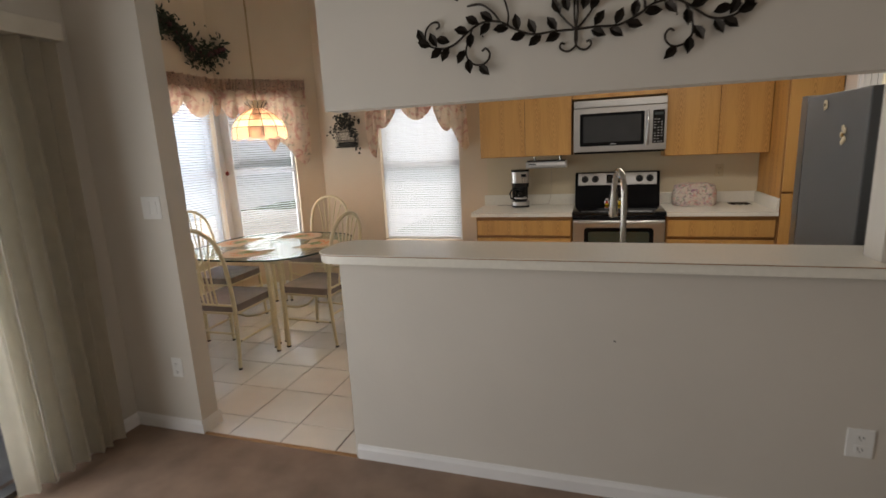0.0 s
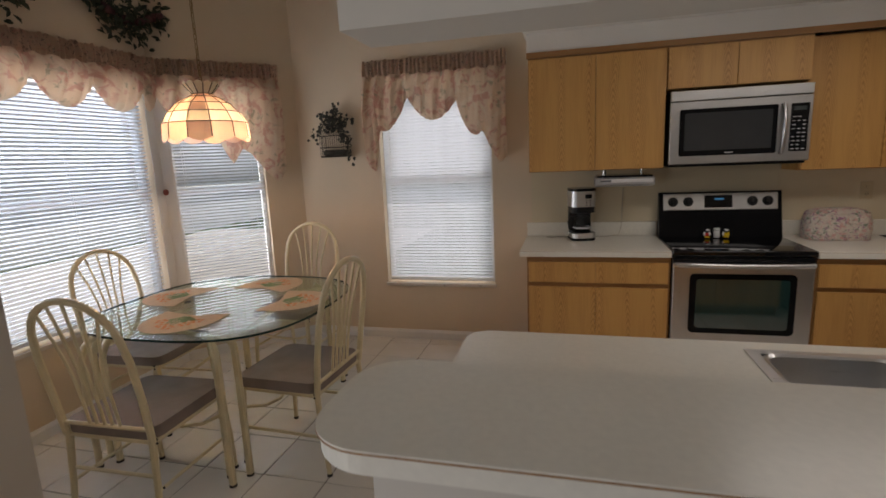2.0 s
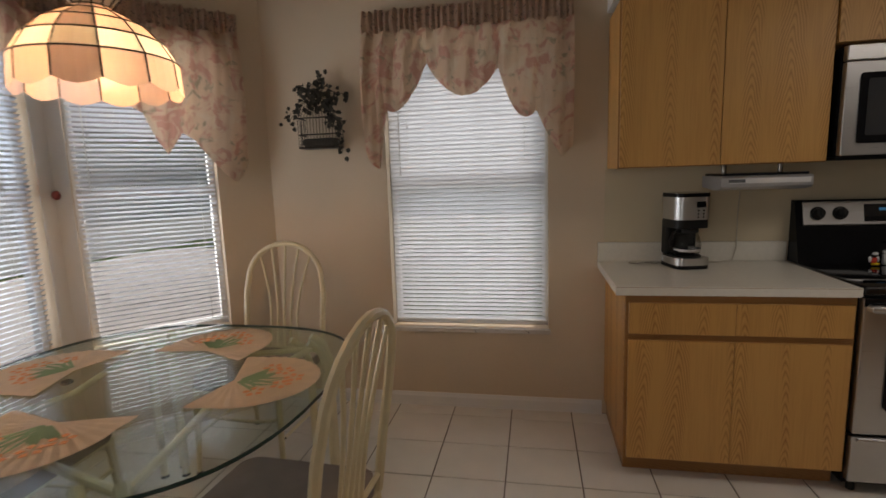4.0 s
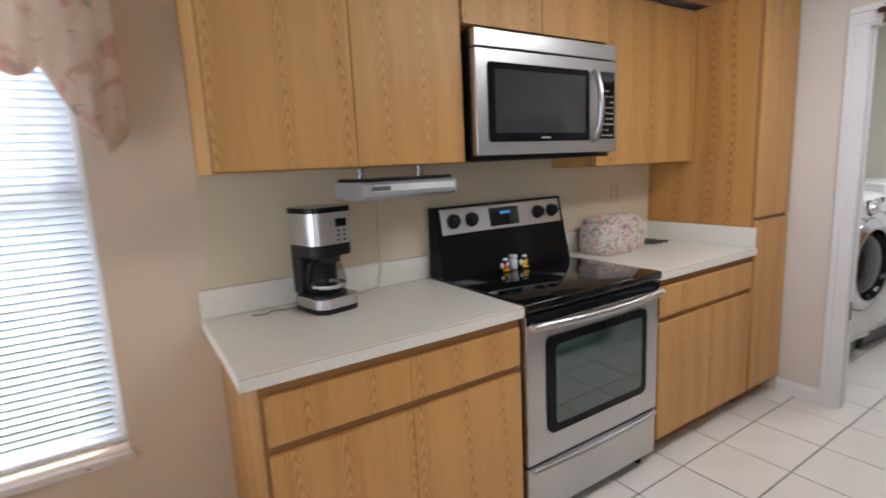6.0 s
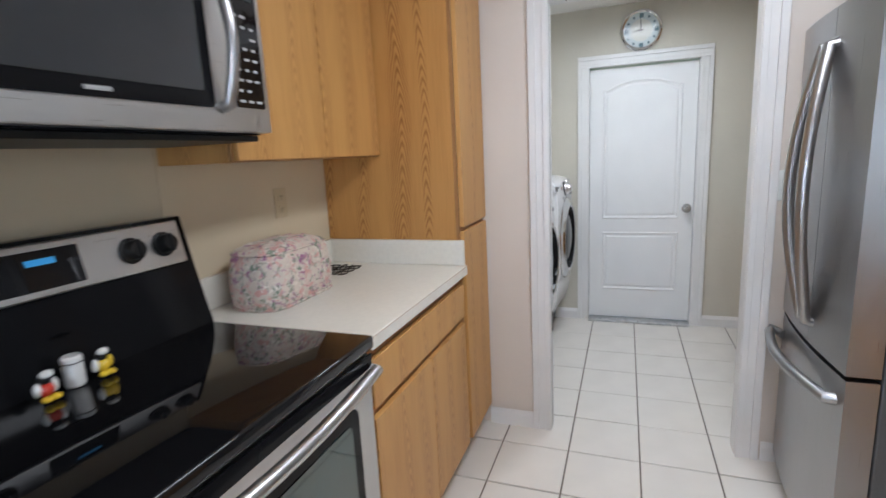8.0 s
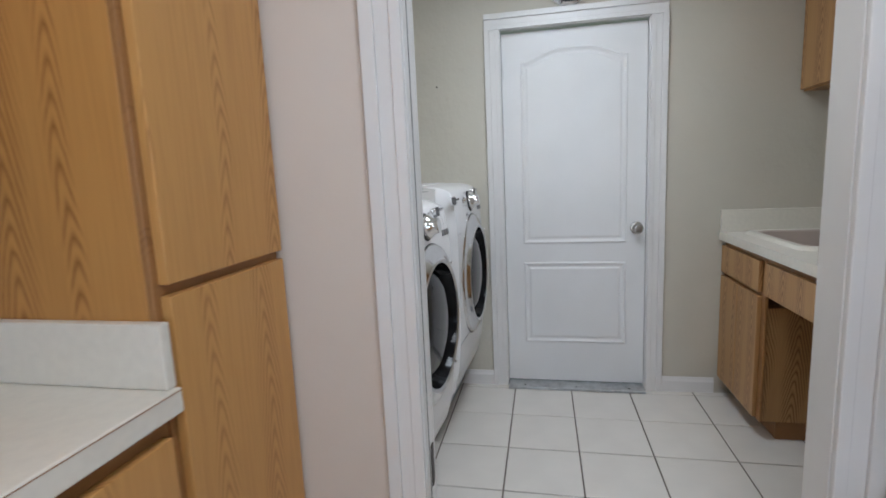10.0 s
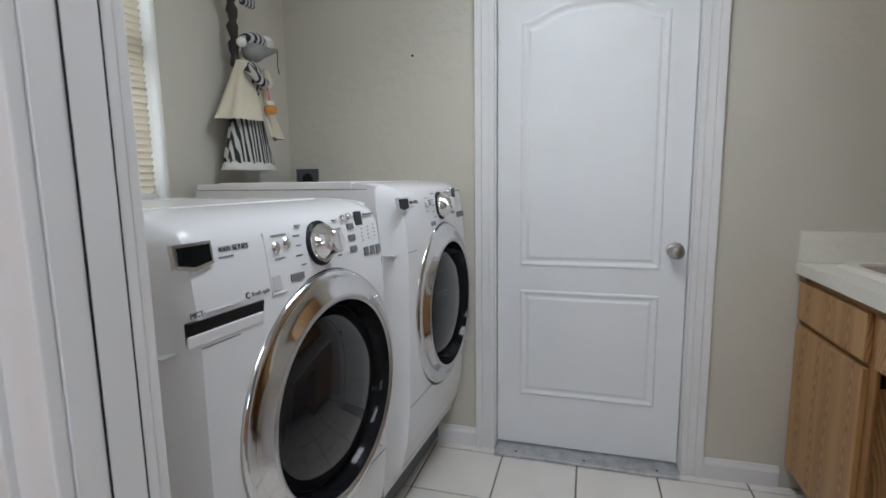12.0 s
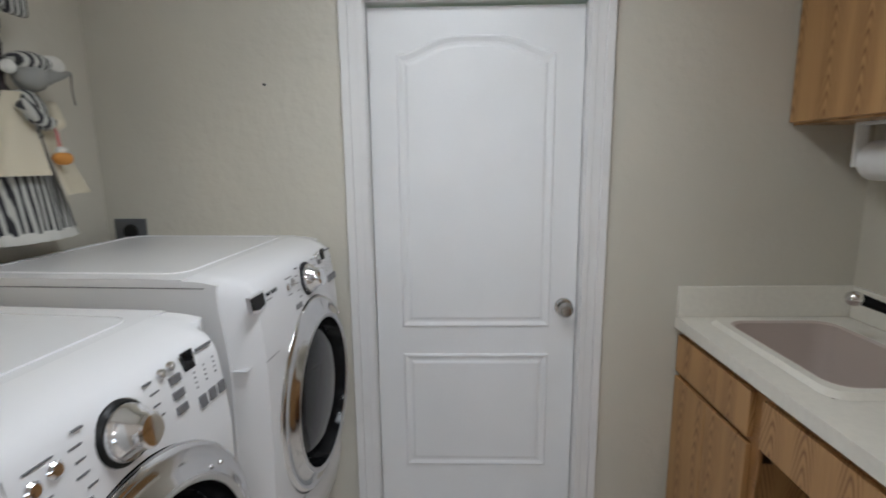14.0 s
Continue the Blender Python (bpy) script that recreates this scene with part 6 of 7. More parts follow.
def machine(name, label, w, washer):
    """A front loader; its origin is on the floor under the middle of its front, which faces -y."""
    root = thing(name, (0, 0, 0), label, "washing machine" if washer else "dryer")
    h = w / 2
    part("body", prism([(0.024, 0.16), (0.70, 0.16), (0.70, 1.109), (0.024, 1.109)], -h, h, plane="yz"), WHITEA, root, "white side panels")
    front = bmesh.new()
    shell = [(0.10, 1.1290), (0.060, 1.1265), (0.020, 1.1195), (-0.006, 1.110), (-0.022, 1.100), (-0.034, 1.082), (-0.040, 1.065), (-0.049, 1.000), (-0.055, 0.935), (-0.056, 0.920), (-0.054, 0.60), (-0.050, 0.45), (-0.038, 0.32), (-0.012, 0.22), (0.040, 0.17), (0.09, 0.16)]

    def reach(z):
        for (a, za), (b, zb) in zip(shell, shell[1:]):
            if zb <= z <= za:
                return a + (b - a) * (za - z) / max(1e-6, za - zb)
        return shell[-1][0]

    cols = []
    fine = [(reach(z), z) for z in (0.90 - 0.0325 * k for k in range(21))]
    shell = [p for p in shell if p[1] > 0.91] + fine + [p for p in shell if p[1] < 0.245]
    dx, dz, dy = 0.050, 0.696, -0.052
    xs = [-h, -h + 0.006, -h + 0.045, -h + 0.056] + [-h + 0.056 + (w - 0.112) * k / 24 for k in range(1, 24)] + [h - 0.056, h - 0.045, h - 0.006, h]
    for x in (-h + 0.0004, h - 0.0004):
        cols.append([front.verts.new((x, max(a, 0.026), min(b, 1.105))) for a, b in shell])
    last = cols.pop()
    for x in xs:
        e = min(1, max(0, abs(x) - (h - 0.056)) / 0.05)
        cols.append([front.verts.new((x, min(a + 0.062 * e * (1 if a < 0.0 else 0), max(a, 0.023)), b - 0.004 * e)) for a, b in shell])
    cols.append(last)
    for a, b in zip(cols, cols[1:]):
        for k in range(len(a) - 1):
            if min(math.hypot(v.co.x - dx, v.co.z - dz) for v in (a[k], a[k + 1], b[k], b[k + 1])) < 0.235:
                continue
            front.faces.new((a[k], a[k + 1], b[k + 1], b[k]))
    part("front_shell", front, WHITEA, root, "white enamel front", smooth=True)
    topm = prism(rounded(-h, 0.101, h, 0.70, 0.012, "cd"), 1.110, 1.1285)
    soften(topm, 0.003, 2)
    part("top", topm, WHITEA, root, "white top panel", smooth=True)
    ridge = [(a, b, 1.1295) for a, b in rounded(-h + 0.05, 0.13, h - 0.05, 0.67, 0.05)]
    part("top_ridge", tube(ridge, 0.0028, 6, closed=True, flat=0.7), WHITEA, root, "low raised ridge", smooth=True)
    part("side_seam", box((-h - 0.0008, 0.05, 1.1075), (-h + 0.001, 0.69, 1.1095)), DGREY, root, "thin dark joint")
    part("plinth", box((-h + 0.03, 0.08, 0.03), (h - 0.03, 0.66, 0.16), 0.004), GREYP, root, "dark recessed plinth")
    for x in (-h + 0.06, h - 0.06):
        for y in (0.12, 0.62):
            part("foot", cyl((x, y, 0), (x, y, 0.031), 0.02), RUBBER, root)
    # the control face leans back from its foot
    cf = pose(0, -0.0465, 1.022, -8.5)

    def on(bm):
        bmesh.ops.transform(bm, matrix=cf, verts=bm.verts)
        return bm

    def flat(x0, z0, x1, z1, proud=0.0008, bev=0.0):
        return on(box((x0, -proud, z0), (x1, 0.003, z1), bev))

    kx, kz = 0.042, 0.022
    part("seam", box((-h + 0.056, -0.0564, 0.9195), (-0.215, -0.0520, 0.9215)), DGREY, root, "thin dark joint")
    part("seam", box((-h + 0.004, -0.030, 0.9155), (-h + 0.052, 0.020, 0.9175)), SIDEW, root)
    ring = part("dial_ring", on(lathe([(0.0, -0.004), (0.045, -0.006), (0.049, -0.001), (0.049, 0.004)], (kx, 0, kz), "y", 32)), BLACKM, root, "black dial surround", smooth=True)
    part("dial", on(lathe([(0, -0.050), (0.022, -0.0495), (0.026, -0.046), (0.028, -0.030), (0.039, -0.018), (0.042, -0.010), (0.042, -0.004)], (kx, 0, kz), "y", 32)), CHROME, ring, "chrome programme dial", smooth=True)
    for k, (bx, bz) in enumerate(((-0.100, 0.030), (-0.068, 0.036), (0.142, 0.068), (0.166, 0.071))):
        r = 0.0115 if k < 2 else 0.008
        part("push_button", on(lathe([(0, -0.007), (r * 0.7, -0.0065), (r, -0.003), (r, 0.003)], (bx, 0, bz), "y", 16)), CHROME, root, "small chrome button", smooth=True)
    part("small_window", flat(-0.070, -0.041, -0.030, -0.027, 0.001), DGREY, root)
    part("display", flat(0.196, 0.046, 0.226, 0.080, 0.001), BGLASS, root, "dark display")
    for k in range(3):
        part("option_button", flat(0.154, 0.040 - k * 0.027, 0.182, 0.054 - k * 0.027, 0.003, 0.001), DGREY, root, "grey oblong button")
    for k in range(3):
        part("option_button", flat(0.214 + k * 0.030, -0.032, 0.234 + k * 0.030, -0.010, 0.003, 0.001), DGREY, root, "grey oblong button")
    for side in (-1, 1):
        for k in range(5):
            z = kz + 0.044 - k * 0.020
            a = 0.058 if abs(k - 2) == 2 else 0.066
            ln = 0.016 + 0.004 * (k % 2)
            x0 = kx + a if side > 0 else kx - a - ln
            part("cycle_name", flat(x0, z - 0.0015, x0 + ln, z + 0.0015), DGREY, root)
    bm = bmesh.new()
    for k in range(3):
        for j in range(4):
            x, z = 0.216 + k * 0.030, 0.006 + j * 0.0095 + k * 0.003
            on_box = box((x, -0.0008, z), (x + 0.004, 0.002, z + 0.003))
            bmesh.ops.transform(on_box, matrix=cf, verts=on_box.verts)
            me = bpy.data.meshes.new("indicator")
            on_box.to_mesh(me)
            on_box.free()
            bm.from_mesh(me)
            bpy.data.meshes.remove(me)
    part("panel_print", bm, DGREY, root, "fine rows of grey marks", kind="stuff")
    part("panel_print", flat(0.238, 0.068, 0.285, 0.073), DGREY, root)
    part("panel_print", flat(-0.105, 0.052, -0.065, 0.054), DGREY, root)
    part("panel_print", flat(-0.105, 0.008, -0.078, 0.010), DGREY, root)
    badge = [(-0.324, 0.026), (-0.289, 0.018), (-0.252, 0.026), (-0.252, 0.062), (-0.324, 0.062)]
    badge_rim = part("badge", on(prism(badge, -0.006, 0.003, plane="xz")), CHROME, root, "chrome-rimmed maker's badge without words")
    part("badge_plate", on(prism([(-0.319, 0.030), (-0.289, 0.024), (-0.257, 0.030), (-0.257, 0.057), (-0.319, 0.057)], -0.0075, -0.0061, plane="xz")), BLACK, badge_rim, "black badge plate")
    letters("4000 SERIES", 0.0135, cf @ Matrix.Translation((-0.236, -0.0010, 0.040)) @ pose(0, 0, 0, 90), BLACKM, root, "lettering", "small black series lettering")
    part("panel_print", flat(-0.236, 0.030, -0.205, 0.0325), DGREY, root)
    if washer:
        letters("fresh spin", 0.0115, cf @ Matrix.Translation((-0.180, -0.0010, -0.046)) @ pose(0, 0, 0, 90), BLACKM, root, "lettering", "small black feature lettering")
        part("feature_mark", on(tube([(-0.189 + 0.005 * math.cos(t), -0.0008, -0.042 + 0.005 * math.sin(t)) for t in (0.9 + 4.6 * k / 10 for k in range(11))], 0.0012, 4)), BLACKM, root)
        part("panel_line", flat(-0.128, -0.055, -0.1268, 0.060, 0.0006), SIDEW, root)
        part("panel_line", flat(-0.128, -0.0562, -0.086, -0.055, 0.0006), SIDEW, root)
        part("rating_mark", flat(-0.122, -0.048, -0.100, -0.022, 0.0006), SIDEW, root, "pale grey square mark")
        letters("MCT", 0.0125, cf @ Matrix.Translation((-0.312, -0.0010, -0.052)) @ pose(0, 0, 0, 90), BLACKM, root, "lettering", "small black feature lettering")
        part("panel_print", flat(-0.284, -0.050, -0.205, -0.0475), SIDEW, root)
        # no hollow here: the grip's shade is a black piece on the front
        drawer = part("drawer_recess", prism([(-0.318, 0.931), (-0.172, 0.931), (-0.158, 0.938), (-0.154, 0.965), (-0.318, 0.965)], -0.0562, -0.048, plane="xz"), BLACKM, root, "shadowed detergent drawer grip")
        lipm = prism([(-0.058, 0.928), (-0.0585, 0.944), (-0.0570, 0.946), (-0.0540, 0.935), (-0.052, 0.928)], -0.322, -0.160, plane="yz")
        part("drawer_lip", lipm, WHITEA, drawer, "white rolled lip")
    # door
    turned = lambda prof, seg=64: lathe(prof, (dx, dy, dz), "y", seg)
    door = part("door", turned([(0.286, 0.012), (0.286, -0.002), (0.282, -0.009), (0.276, -0.012)]), RINGM, root, "polished outer door rim", smooth=True)
    part("door_gasket", turned([(0.294, 0.018), (0.294, 0.004), (0.2865, 0.0)]), BLACK, door, "black gasket round the door", smooth=True)
    part("door_band", turned([(0.2758, -0.012), (0.268, -0.012), (0.250, -0.021), (0.234, -0.031)]), RINGM, door, "mirror-like door band", smooth=True)
    part("door_collar", turned([(0.2338, -0.0312), (0.230, -0.034), (0.224, -0.033), (0.2202, -0.029)]), STEEL, door, "silver inner collar", smooth=True)
    part("door_seal", turned([(0.2200, -0.0288), (0.216, -0.014), (0.209, 0.004), (0.202, 0.014)]), BLACK, door, "black recessed wall", smooth=True)
    part("door_glass", turned([(0.2018, 0.014), (0.185, -0.004), (0.14, -0.020), (0.08, -0.029), (0, -0.032)], 48), DGLASS, door, "dark domed glass", smooth=True)
    for t in (0.9, -0.9):
        part("rivet", ball((dx + 0.250 * math.cos(t), dy - 0.032, dz + 0.250 * math.sin(t)), 0.005, u=8, v=6), CHROME, door, smooth=True)
    part("lower_seam", box((-h + 0.056, -0.0505, 0.437), (h - 0.056, -0.045, 0.4388)), DGREY, root)
    return root


wm = machine("washing_machine", "white front-loading washing machine with chrome door ring under the window", 0.705, True)
wm.matrix_world = pose(2.680, 4.990, 0, 0, 0, -5)
dm = machine("clothes_dryer", "white front-loading dryer with chrome door ring beside the washer", 0.686, False)
dm.matrix_world = pose(3.470, 4.952, 0, 0, 0, -3.4) @ Matrix.Diagonal((1, 1, 1.038, 1))

so = thing("dryer_socket", (FAR - 0.01, 5.62, 1.14), "dark grey heavy-duty socket on the wall behind the dryer", "socket")
part("plate", box((FAR - 0.006, 5.565, 1.14), (FAR - 0.0003, 5.68, 1.235), 0.003), GREYP, so, world=True)
part("outlet_face", lathe([(0, -0.012), (0.024, -0.011), (0.028, -0.006)], (FAR - 0.0005, 5.622, 1.188), "x", 20), BLACKM, so, world=True)
nl = thing("wall_nail", (FAR, 5.10, 1.685), "tiny dark nail in the laundry wall", "nail")
part("head", cyl((FAR - 0.006, 5.103, 1.688), (FAR, 5.103, 1.688), 0.005, seg=8), RUBBER, nl, world=True)

# pocket door edge in the jamb
pk = thing("pocket_door_edge", (2.18, 4.705, 0), "white pocket door edge slid into the jamb with dark latch", "door")
part("edge", box((2.1005, 4.8115, 0.01), (2.1345, 4.8128, 1.985)), TRIM, pk, world=True)
for x in (2.098, 2.135):
    part("slot", box((x, 4.8120, 0.0), (x + 0.002, 4.8129, 1.988)), BLACKM, pk, "dark gap", world=True)
part("latch", box((2.105, 4.8095, 0.50), (2.127, 4.8114, 0.60)), IRON, pk, "dark bronze latch plate", world=True)

# utility sink cabinet
uc = thing("utility_cabinet", (3.15, 3.35, 0), "oak laminate utility cabinet with kneehole under the laundry sink", "cabinet")
board("body", (3.32, 3.06, 0.09), (3.80, 3.625, 0.60), OAKU, uc)
board("toe_kick", (3.34, 3.06, 0), (3.80, 3.56, 0.09), OAKD, uc)
board("face_frame", (3.312, 3.626, 0.09), (3.80, 3.638, 0.826), OAKD, uc, "darker oak frame")
board("drawer_front", (3.345, 3.6385, 0.665), (3.795, 3.656, 0.80), OAKU, uc)
board("door", (3.345, 3.6385, 0.10), (3.568, 3.656, 0.645), OAKU, uc)
board("door", (3.572, 3.6385, 0.10), (3.795, 3.656, 0.645), OAKU, uc)
board("kneehole_rail", (2.56, 3.62, 0.66), (3.311, 3.638, 0.826), OAKD, uc)
board("drawer_front", (2.58, 3.6385, 0.665), (3.29, 3.656, 0.80), OAKU, uc)
board("end_panel", (2.54, 3.06, 0), (2.558, 3.64, 0.826), OAKU, uc)
board("back_panel", (2.559, 3.055, 0.0), (3.319, 3.065, 0.826), OAKD, uc)
uw = thing("utility_worktop", (3.17, 3.36, 0.828), "cream laminate worktop with upstand in the laundry", "worktop")
UX0, UX1, UY0, UY1 = 3.17, 3.735, 3.17, 3.575
for lo, hi in (((2.53, 3.052), (UX0, 3.668)), ((UX1, 3.052), (3.803, 3.668)), ((UX0, 3.052), (UX1, UY0)), ((UX0, UY1), (UX1, 3.668))):
    board("slab", (*lo, 0.828), (*hi, 0.868), LAMI, uw, bev=0)
board("backsplash", (2.53, 3.0505, 0.8685), (3.782, 3.07, 0.98), LAMI, uw, bev=0.003)
board("side_splash", (3.783, 3.0505, 0.8685), (3.803, 3.666, 0.98), LAMI, uw, bev=0.003)
us = thing("utility_sink", (3.45, 3.37, 0.62), "deep beige moulded utility sink set in the worktop", "sink")
BEI = mat("beige_sink", (0.56, 0.48, 0.43), 0.3, scale=5, vary=0.04)
part("bowl", bowl(UX0 + 0.03, UY0 + 0.03, UX1 - 0.03, UY1 - 0.03, 0.882, 0.24, 0.06), BEI, us, "pinkish beige basin", smooth=True, world=True)
bm = bmesh.new()
outer, inner = rounded(UX0 - 0.012, UY0 - 0.012, UX1 + 0.012, UY1 + 0.012, 0.05), rounded(UX0 + 0.03, UY0 + 0.03, UX1 - 0.03, UY1 - 0.03, 0.06)
lo = [bm.verts.new((a, b, 0.869)) for a, b in outer]
mi = [bm.verts.new((a + (c - a) * 0.3, b + (d - b) * 0.3, 0.883)) for (a, b), (c, d) in zip(outer, inner)]
hi = [bm.verts.new((a, b, 0.881)) for a, b in inner]
for q, s in ((lo, mi), (mi, hi)):
    for k in range(len(q)):
        bm.faces.new((q[k], q[(k + 1) % len(q)], s[(k + 1) % len(q)], s[k]))
part("rim", bm, LAMI, us, "cream rim", smooth=True, world=True)
uf = thing("utility_faucet", (3.42, 3.13, 0.869), "black laundry faucet with chrome spray tip", "faucet")
part("base", cyl((3.42, 3.125, 0.869), (3.42, 3.125, 0.93), 0.022, 0.017), BLACK, uf, smooth=True, world=True)
part("spout", tube([(3.42, 3.125, 0.93), (3.43, 3.15, 0.965), (3.47, 3.22, 0.995), (3.50, 3.27, 1.015)], [0.014, 0.014, 0.015, 0.017], 10), BLACK, uf, smooth=True, world=True)
part("tip", ball((3.507, 3.282, 1.015), 0.025, sz=0.9), CHROME, uf, "chrome spray tip", smooth=True, world=True)
part("lever", tube([(3.42, 3.125, 0.94), (3.39, 3.11, 0.99)], [0.008, 0.006], 8), BLACK, uf, smooth=True, world=True)
uu = thing("wall_cabinet", (3.4, 3.2, 1.53), "oak wall cabinet above the laundry sink", "cabinet")
board("body", (2.70, 3.052, 1.532), (3.802, 3.325, 2.30), OAKU, uu)
board("door", (2.71, 3.3255, 1.54), (3.245, 3.343, 2.29), OAKU, uu)
board("door", (3.25, 3.3255, 1.54), (3.795, 3.343, 2.29), OAKU, uu)
pt = thing("paper_towel_holder", (3.5, 3.2, 1.33), "white under-cabinet holder with a paper towel roll", "paper towel holder")
part("roll", cyl((3.40, 3.15, 1.415), (3.66, 3.15, 1.415), 0.062, seg=28), mat("paper_towel", (0.80, 0.80, 0.80), 0.95, scale=30, vary=0.03, bump=0.4, bump_scale=200), pt, "white paper roll", smooth=True, world=True)
for x in (3.388, 3.662):
    part("bracket", box((x, 3.18, 1.395), (x + 0.008, 3.222, 1.5315), 0.003), WHITEP, pt, world=True)
part("mounting_bar", box((3.3965, 3.18, 1.522), (3.6615, 3.222, 1.5315), 0.002), WHITEP, pt, world=True)

# dried leaf sprig over the laundry opening
sp = thing("leaf_sprig", (LX0 - 0.03, 4.5, 2.0), "brown dried leaf sprig resting on the casing above the laundry opening", "wall decoration")
bm = bmesh.new()
rr = random.Random(21)
tube([(LX0 - 0.03, 4.63, 2.03), (LX0 - 0.035, 4.56, 2.08), (LX0 - 0.035, 4.40, 2.10), (LX0 - 0.03, 4.2, 2.11)], 0.006, 6, bm)
for k in range(90):
    t = rr.random() ** 1.3
    y, z = 4.635 - 0.42 * t, 2.02 + 0.085 * min(1, t * 4)
    leaf(bm, (LX0 - 0.035, y, z), (rr.gauss(-0.3, 0.3), rr.gauss(0.2, 0.9), rr.gauss(-0.3, 0.7)), (-1, 0, 0.2), rr.uniform(0.04, 0.085), rr.uniform(0.012, 0.026))
part("leaves", bm, mat("russet_leaf", (0.14, 0.055, 0.035), 0.7, scale=20, vary=0.5), sp, kind="stuff", world=True)

# hanging cloth figure: one plain mesh
STRIPE = mat("black_white_stripe_cloth", (0.6, 0.6, 0.56), 0.9)
n, l = STRIPE.node_tree.nodes, STRIPE.node_tree.links
wv, tcn, rp = n.new("ShaderNodeTexWave"), n.new("ShaderNodeTexCoord"), n.new("ShaderNodeValToRGB")
wv.inputs["Scale"].default_value, wv.inputs["Distortion"].default_value = 17, 0.4
rp.color_ramp.elements[0].position, rp.color_ramp.elements[1].position = 0.45, 0.52
rp.color_ramp.elements[0].color, rp.color_ramp.elements[1].color = (0.03, 0.03, 0.035, 1), (0.52, 0.52, 0.48, 1)
l.new(tcn.outputs["Object"], wv.inputs["Vector"])
l.new(wv.outputs["Fac"], rp.inputs["Fac"])
l.new(rp.outputs[0], n["Principled BSDF"].inputs["Base Color"])
MUSLIN, GREYC, ORNG, LACE = mat("cream_muslin", (0.66, 0.60, 0.46), 0.95, bump=0.5, bump_scale=200), mat("grey_cloth", (0.30, 0.30, 0.28), 0.95), mat("orange_basket", (0.60, 0.26, 0.05), 0.7), mat("white_lace", (0.70, 0.69, 0.64), 0.95)
bm = bmesh.new()
fx, fy = 3.43, 5.63


def stamp(make, idx):
    seen = set(bm.faces)
    make()
    for f in bm.faces:
        if f not in seen:
            f.material_index = idx
            f.smooth = True


def cone_skirt(z0, z1, r0, r1, cx, idx, folds=12, amp=0.06, flat=0.45, a0=0, a1=360):
    def make():
        rows = []
        m = 48
        for j in range(7):
            t = j / 6
            r = r0 + (r1 - r0) * t
            rows.append([bm.verts.new((cx + r * (1 + amp * t * math.sin(folds * q)) * math.cos(q), fy + r * flat * (1 + amp * t * math.sin(folds * q)) * math.sin(q), z0 + (z1 - z0) * t)) for q in (radians(a0 + (a1 - a0) * k / m) for k in range(m + 1))])
        for p, s in zip(rows, rows[1:]):
            for k in range(m):
                bm.faces.new((p[k], p[k + 1], s[k + 1], s[k]))
    stamp(make, idx)


cone_skirt(1.50, 1.245, 0.06, 0.125, fx - 0.02, 1)
cone_skirt(1.25, 1.222, 0.126, 0.134, fx - 0.02, 4, 20, 0.08)
cone_skirt(1.62, 1.40, 0.045, 0.150, fx - 0.01, 0, 7, 0.10, 0.52, 165, 262)
cone_skirt(1.62, 1.345, 0.045, 0.165, fx - 0.01, 0, 7, 0.10, 0.52, 270, 372)
stamp(lambda: ball((fx, fy - 0.005, 1.56), 0.052, bm, sz=1.35), 1)
stamp(lambda: ball((fx + 0.015, fy - 0.02, 1.665), 0.042, bm, sx=1.05), 2)
stamp(lambda: cyl((fx + 0.03, fy - 0.03, 1.665), (fx + 0.13, fy - 0.045, 1.690), 0.03, 0.006, 12, bm), 2)
stamp(lambda: ball((fx + 0.02, fy - 0.015, 1.70), 0.05, bm, sx=1.15, sz=0.6), 1)
stamp(lambda: ball((fx + 0.075, fy - 0.035, 1.705), 0.028, bm, sx=1.3, sz=0.9), 4)
stamp(lambda: ball((fx - 0.05, fy - 0.02, 1.68), 0.018, bm), 4)
stamp(lambda: tube([(fx + 0.045, fy - 0.04, 1.59), (fx + 0.02, fy - 0.075, 1.54), (fx - 0.01, fy - 0.08, 1.53)], 0.018, 8, bm), 0)
stamp(lambda: tube([(fx - 0.05, fy - 0.04, 1.59), (fx - 0.04, fy - 0.075, 1.55), (fx - 0.01, fy - 0.08, 1.535)], 0.018, 8, bm), 1)
stamp(lambda: tube([(fx - 0.005, fy - 0.085, 1.53), (fx - 0.003, fy - 0.09, 1.46)], 0.004, 6, bm), 5)
stamp(lambda: ball((fx, fy - 0.09, 1.445), 0.025, bm, sz=0.75), 3)
stamp(lambda: ball((fx, fy - 0.09, 1.465), 0.016, bm, sz=0.8), 4)
stamp(lambda: tube([(fx - 0.040 + 0.004 * math.sin(k * 1.6), fy + 0.02, 1.60 + 0.02 * k) for k in range(15)], [0.017 + 0.005 * math.sin(k * 2.1) for k in range(15)], 10, bm), 6)
stamp(lambda: box((fx - 0.09, fy - 0.025, 1.83), (fx - 0.03, fy + 0.0, 1.90), 0.008, bm), 1)
stamp(lambda: box((fx - 0.035, fy - 0.03, 1.815), (fx + 0.035, fy - 0.005, 1.875), 0.01, bm), 1)
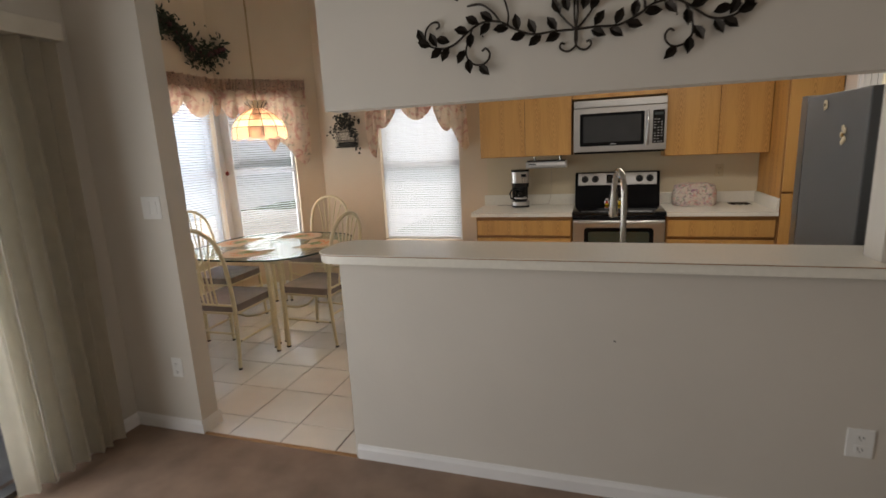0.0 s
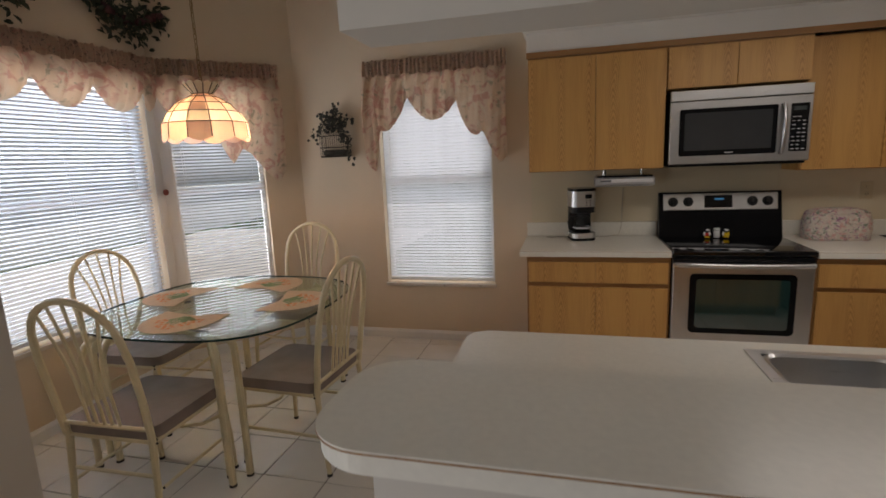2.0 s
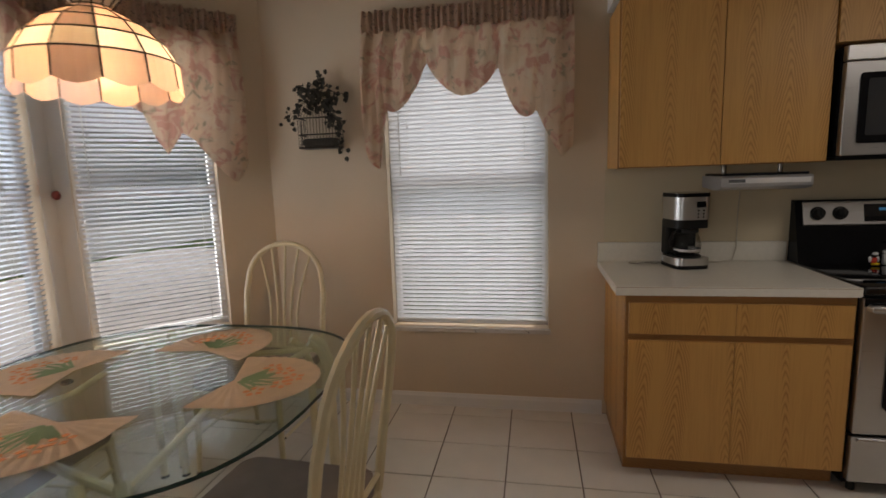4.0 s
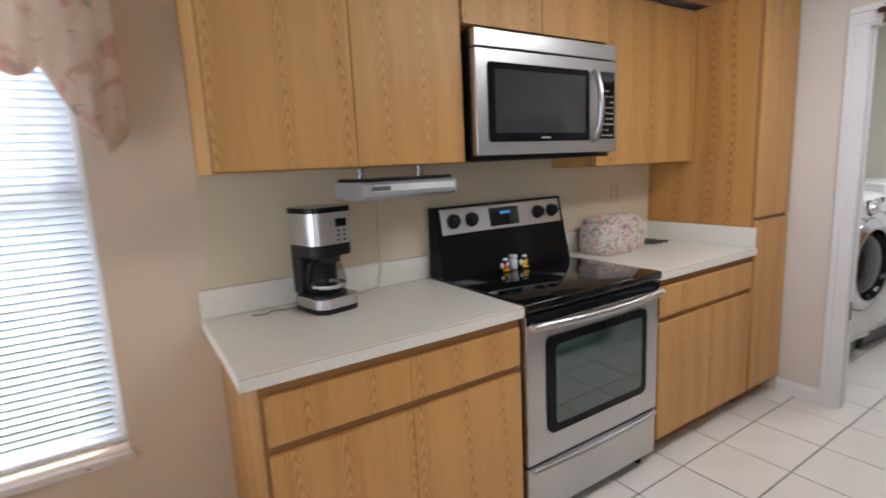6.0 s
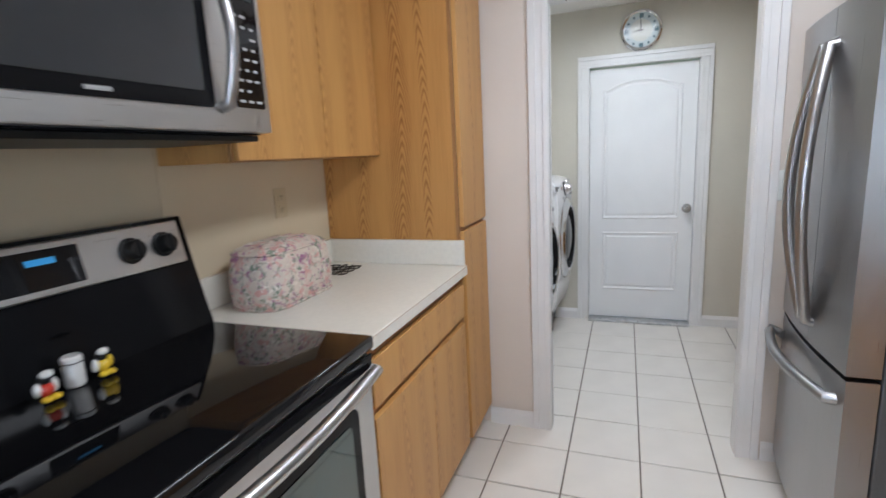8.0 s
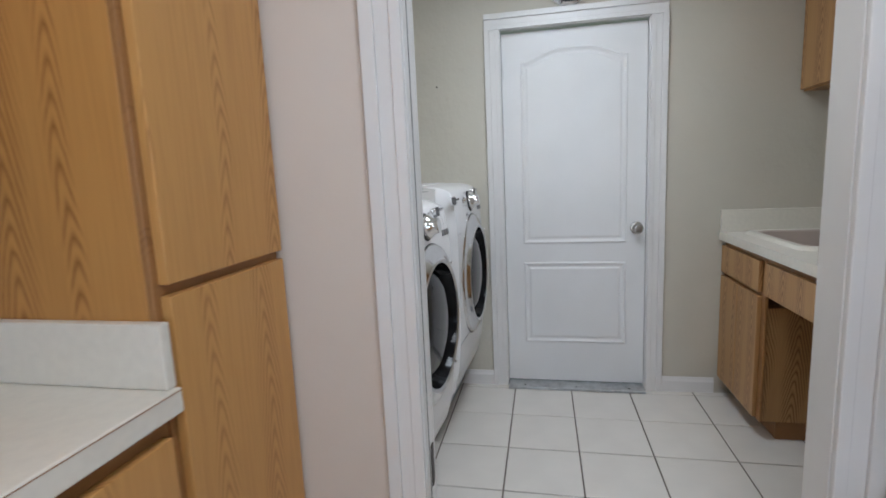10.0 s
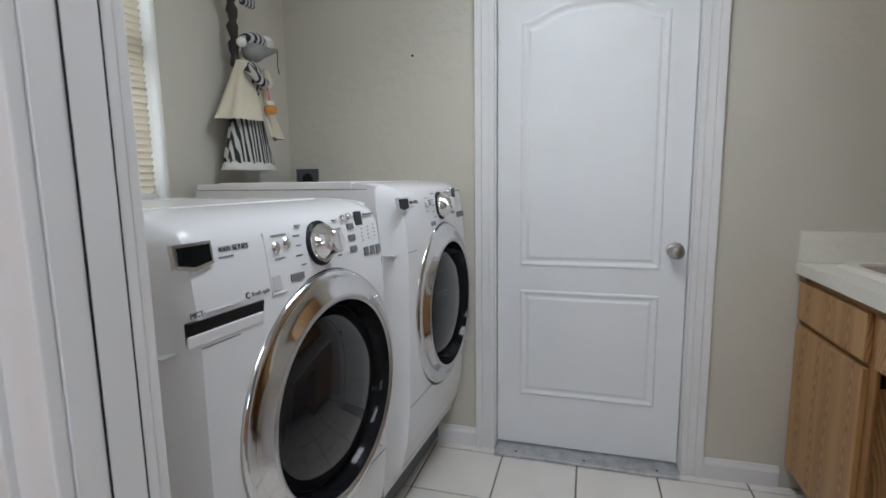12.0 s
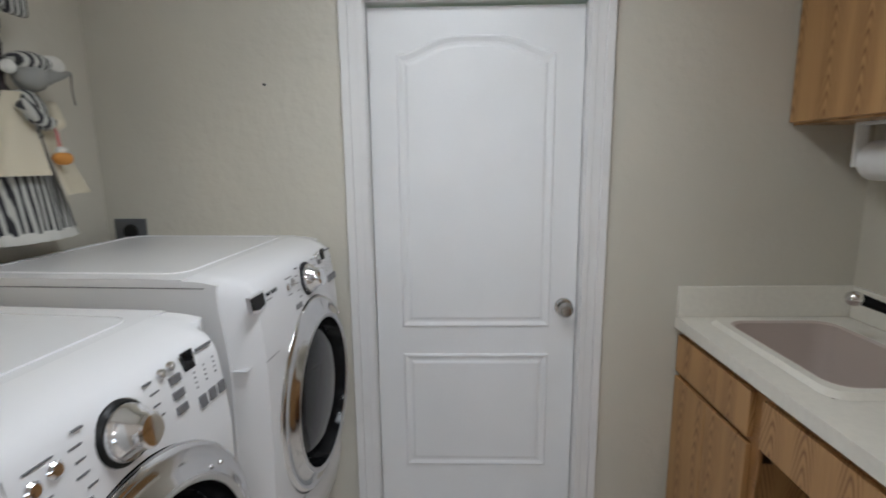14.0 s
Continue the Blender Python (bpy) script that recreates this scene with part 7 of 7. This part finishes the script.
stamp(lambda: tube([(fx + 0.125, fy - 0.05, 1.685), (fx + 0.118, fy - 0.052, 1.64), (fx + 0.128, fy - 0.05, 1.60)], 0.0018, 4, bm), 6)
ob = part("cloth_figure", bm, [MUSLIN, STRIPE, GREYC, ORNG, LACE, mat("pink_ribbon", (0.6, 0.2, 0.2), 0.7), mat("dark_braid", (0.04, 0.03, 0.03), 0.8)], None)
tagged(ob, "cloth doll in striped dress and muslin apron on the wall", "doll")

for o in set(bpy.data.objects) - BEFORE:
    if o.parent is None and o is not sp and o.type in ("MESH", "EMPTY"):
        o.location += LAY
FAR += 0.05
sp.location.y += 0.05

# ---- floor tiles ----
def joints(*runs):
    """Joint lines from runs of (start, end, tiles)."""
    out = [runs[0][0]]
    for a, b, n in runs:
        out += [a + (b - a) * (k + 1) / n for k in range(n)]
    return out


XJ = joints((-3.77, -0.975, 8), (-0.975, 1.65, 8), (1.65, 4.11, 8))
YJ = joints((2.336, 3.396, 3), (3.396, 4.05, 2), (4.05, 5.895, 6))
rnd = random.Random(5)
tile_root = bpy.data.objects["floor"]


def tile_mesh(w, d):
    bm = box((-w / 2, -d / 2, -0.006), (w / 2, d / 2, 0.0), 0.002, seg=1)
    me = bpy.data.meshes.new("tile")
    bm.to_mesh(me)
    bm.free()
    me.materials.append(TILE)
    return me


shared = {}
for xa, xb in zip(XJ, XJ[1:]):
    for ya, yb in zip(YJ, YJ[1:]):
        x0, x1, y0, y1 = xa, xb, ya, yb
        x0, x1, y0, y1 = max(x0, SIDE - 0.1), min(x1, FAR), max(y0, HW0 + 0.012), min(y1, BACK)
        if x1 - x0 < 0.02 or y1 - y0 < 0.02 or (-0.78 < x0 and x1 < 1.3 and y1 < 3.35) or (x0 > FX0 and x1 < 3.8 and y1 < 3.05):
            continue
        w, d = round(x1 - x0 - 0.006, 4), round(y1 - y0 - 0.006, 4)
        if (w, d) not in shared:
            shared[w, d] = tile_mesh(w, d)
        ob = new("tile", shared[w, d])
        ob.parent = tile_root
        ob.location = ((x0 + x1) / 2, (y0 + y1) / 2, rnd.uniform(-0.0006, 0.0006))
        ob["kind"] = "structure"
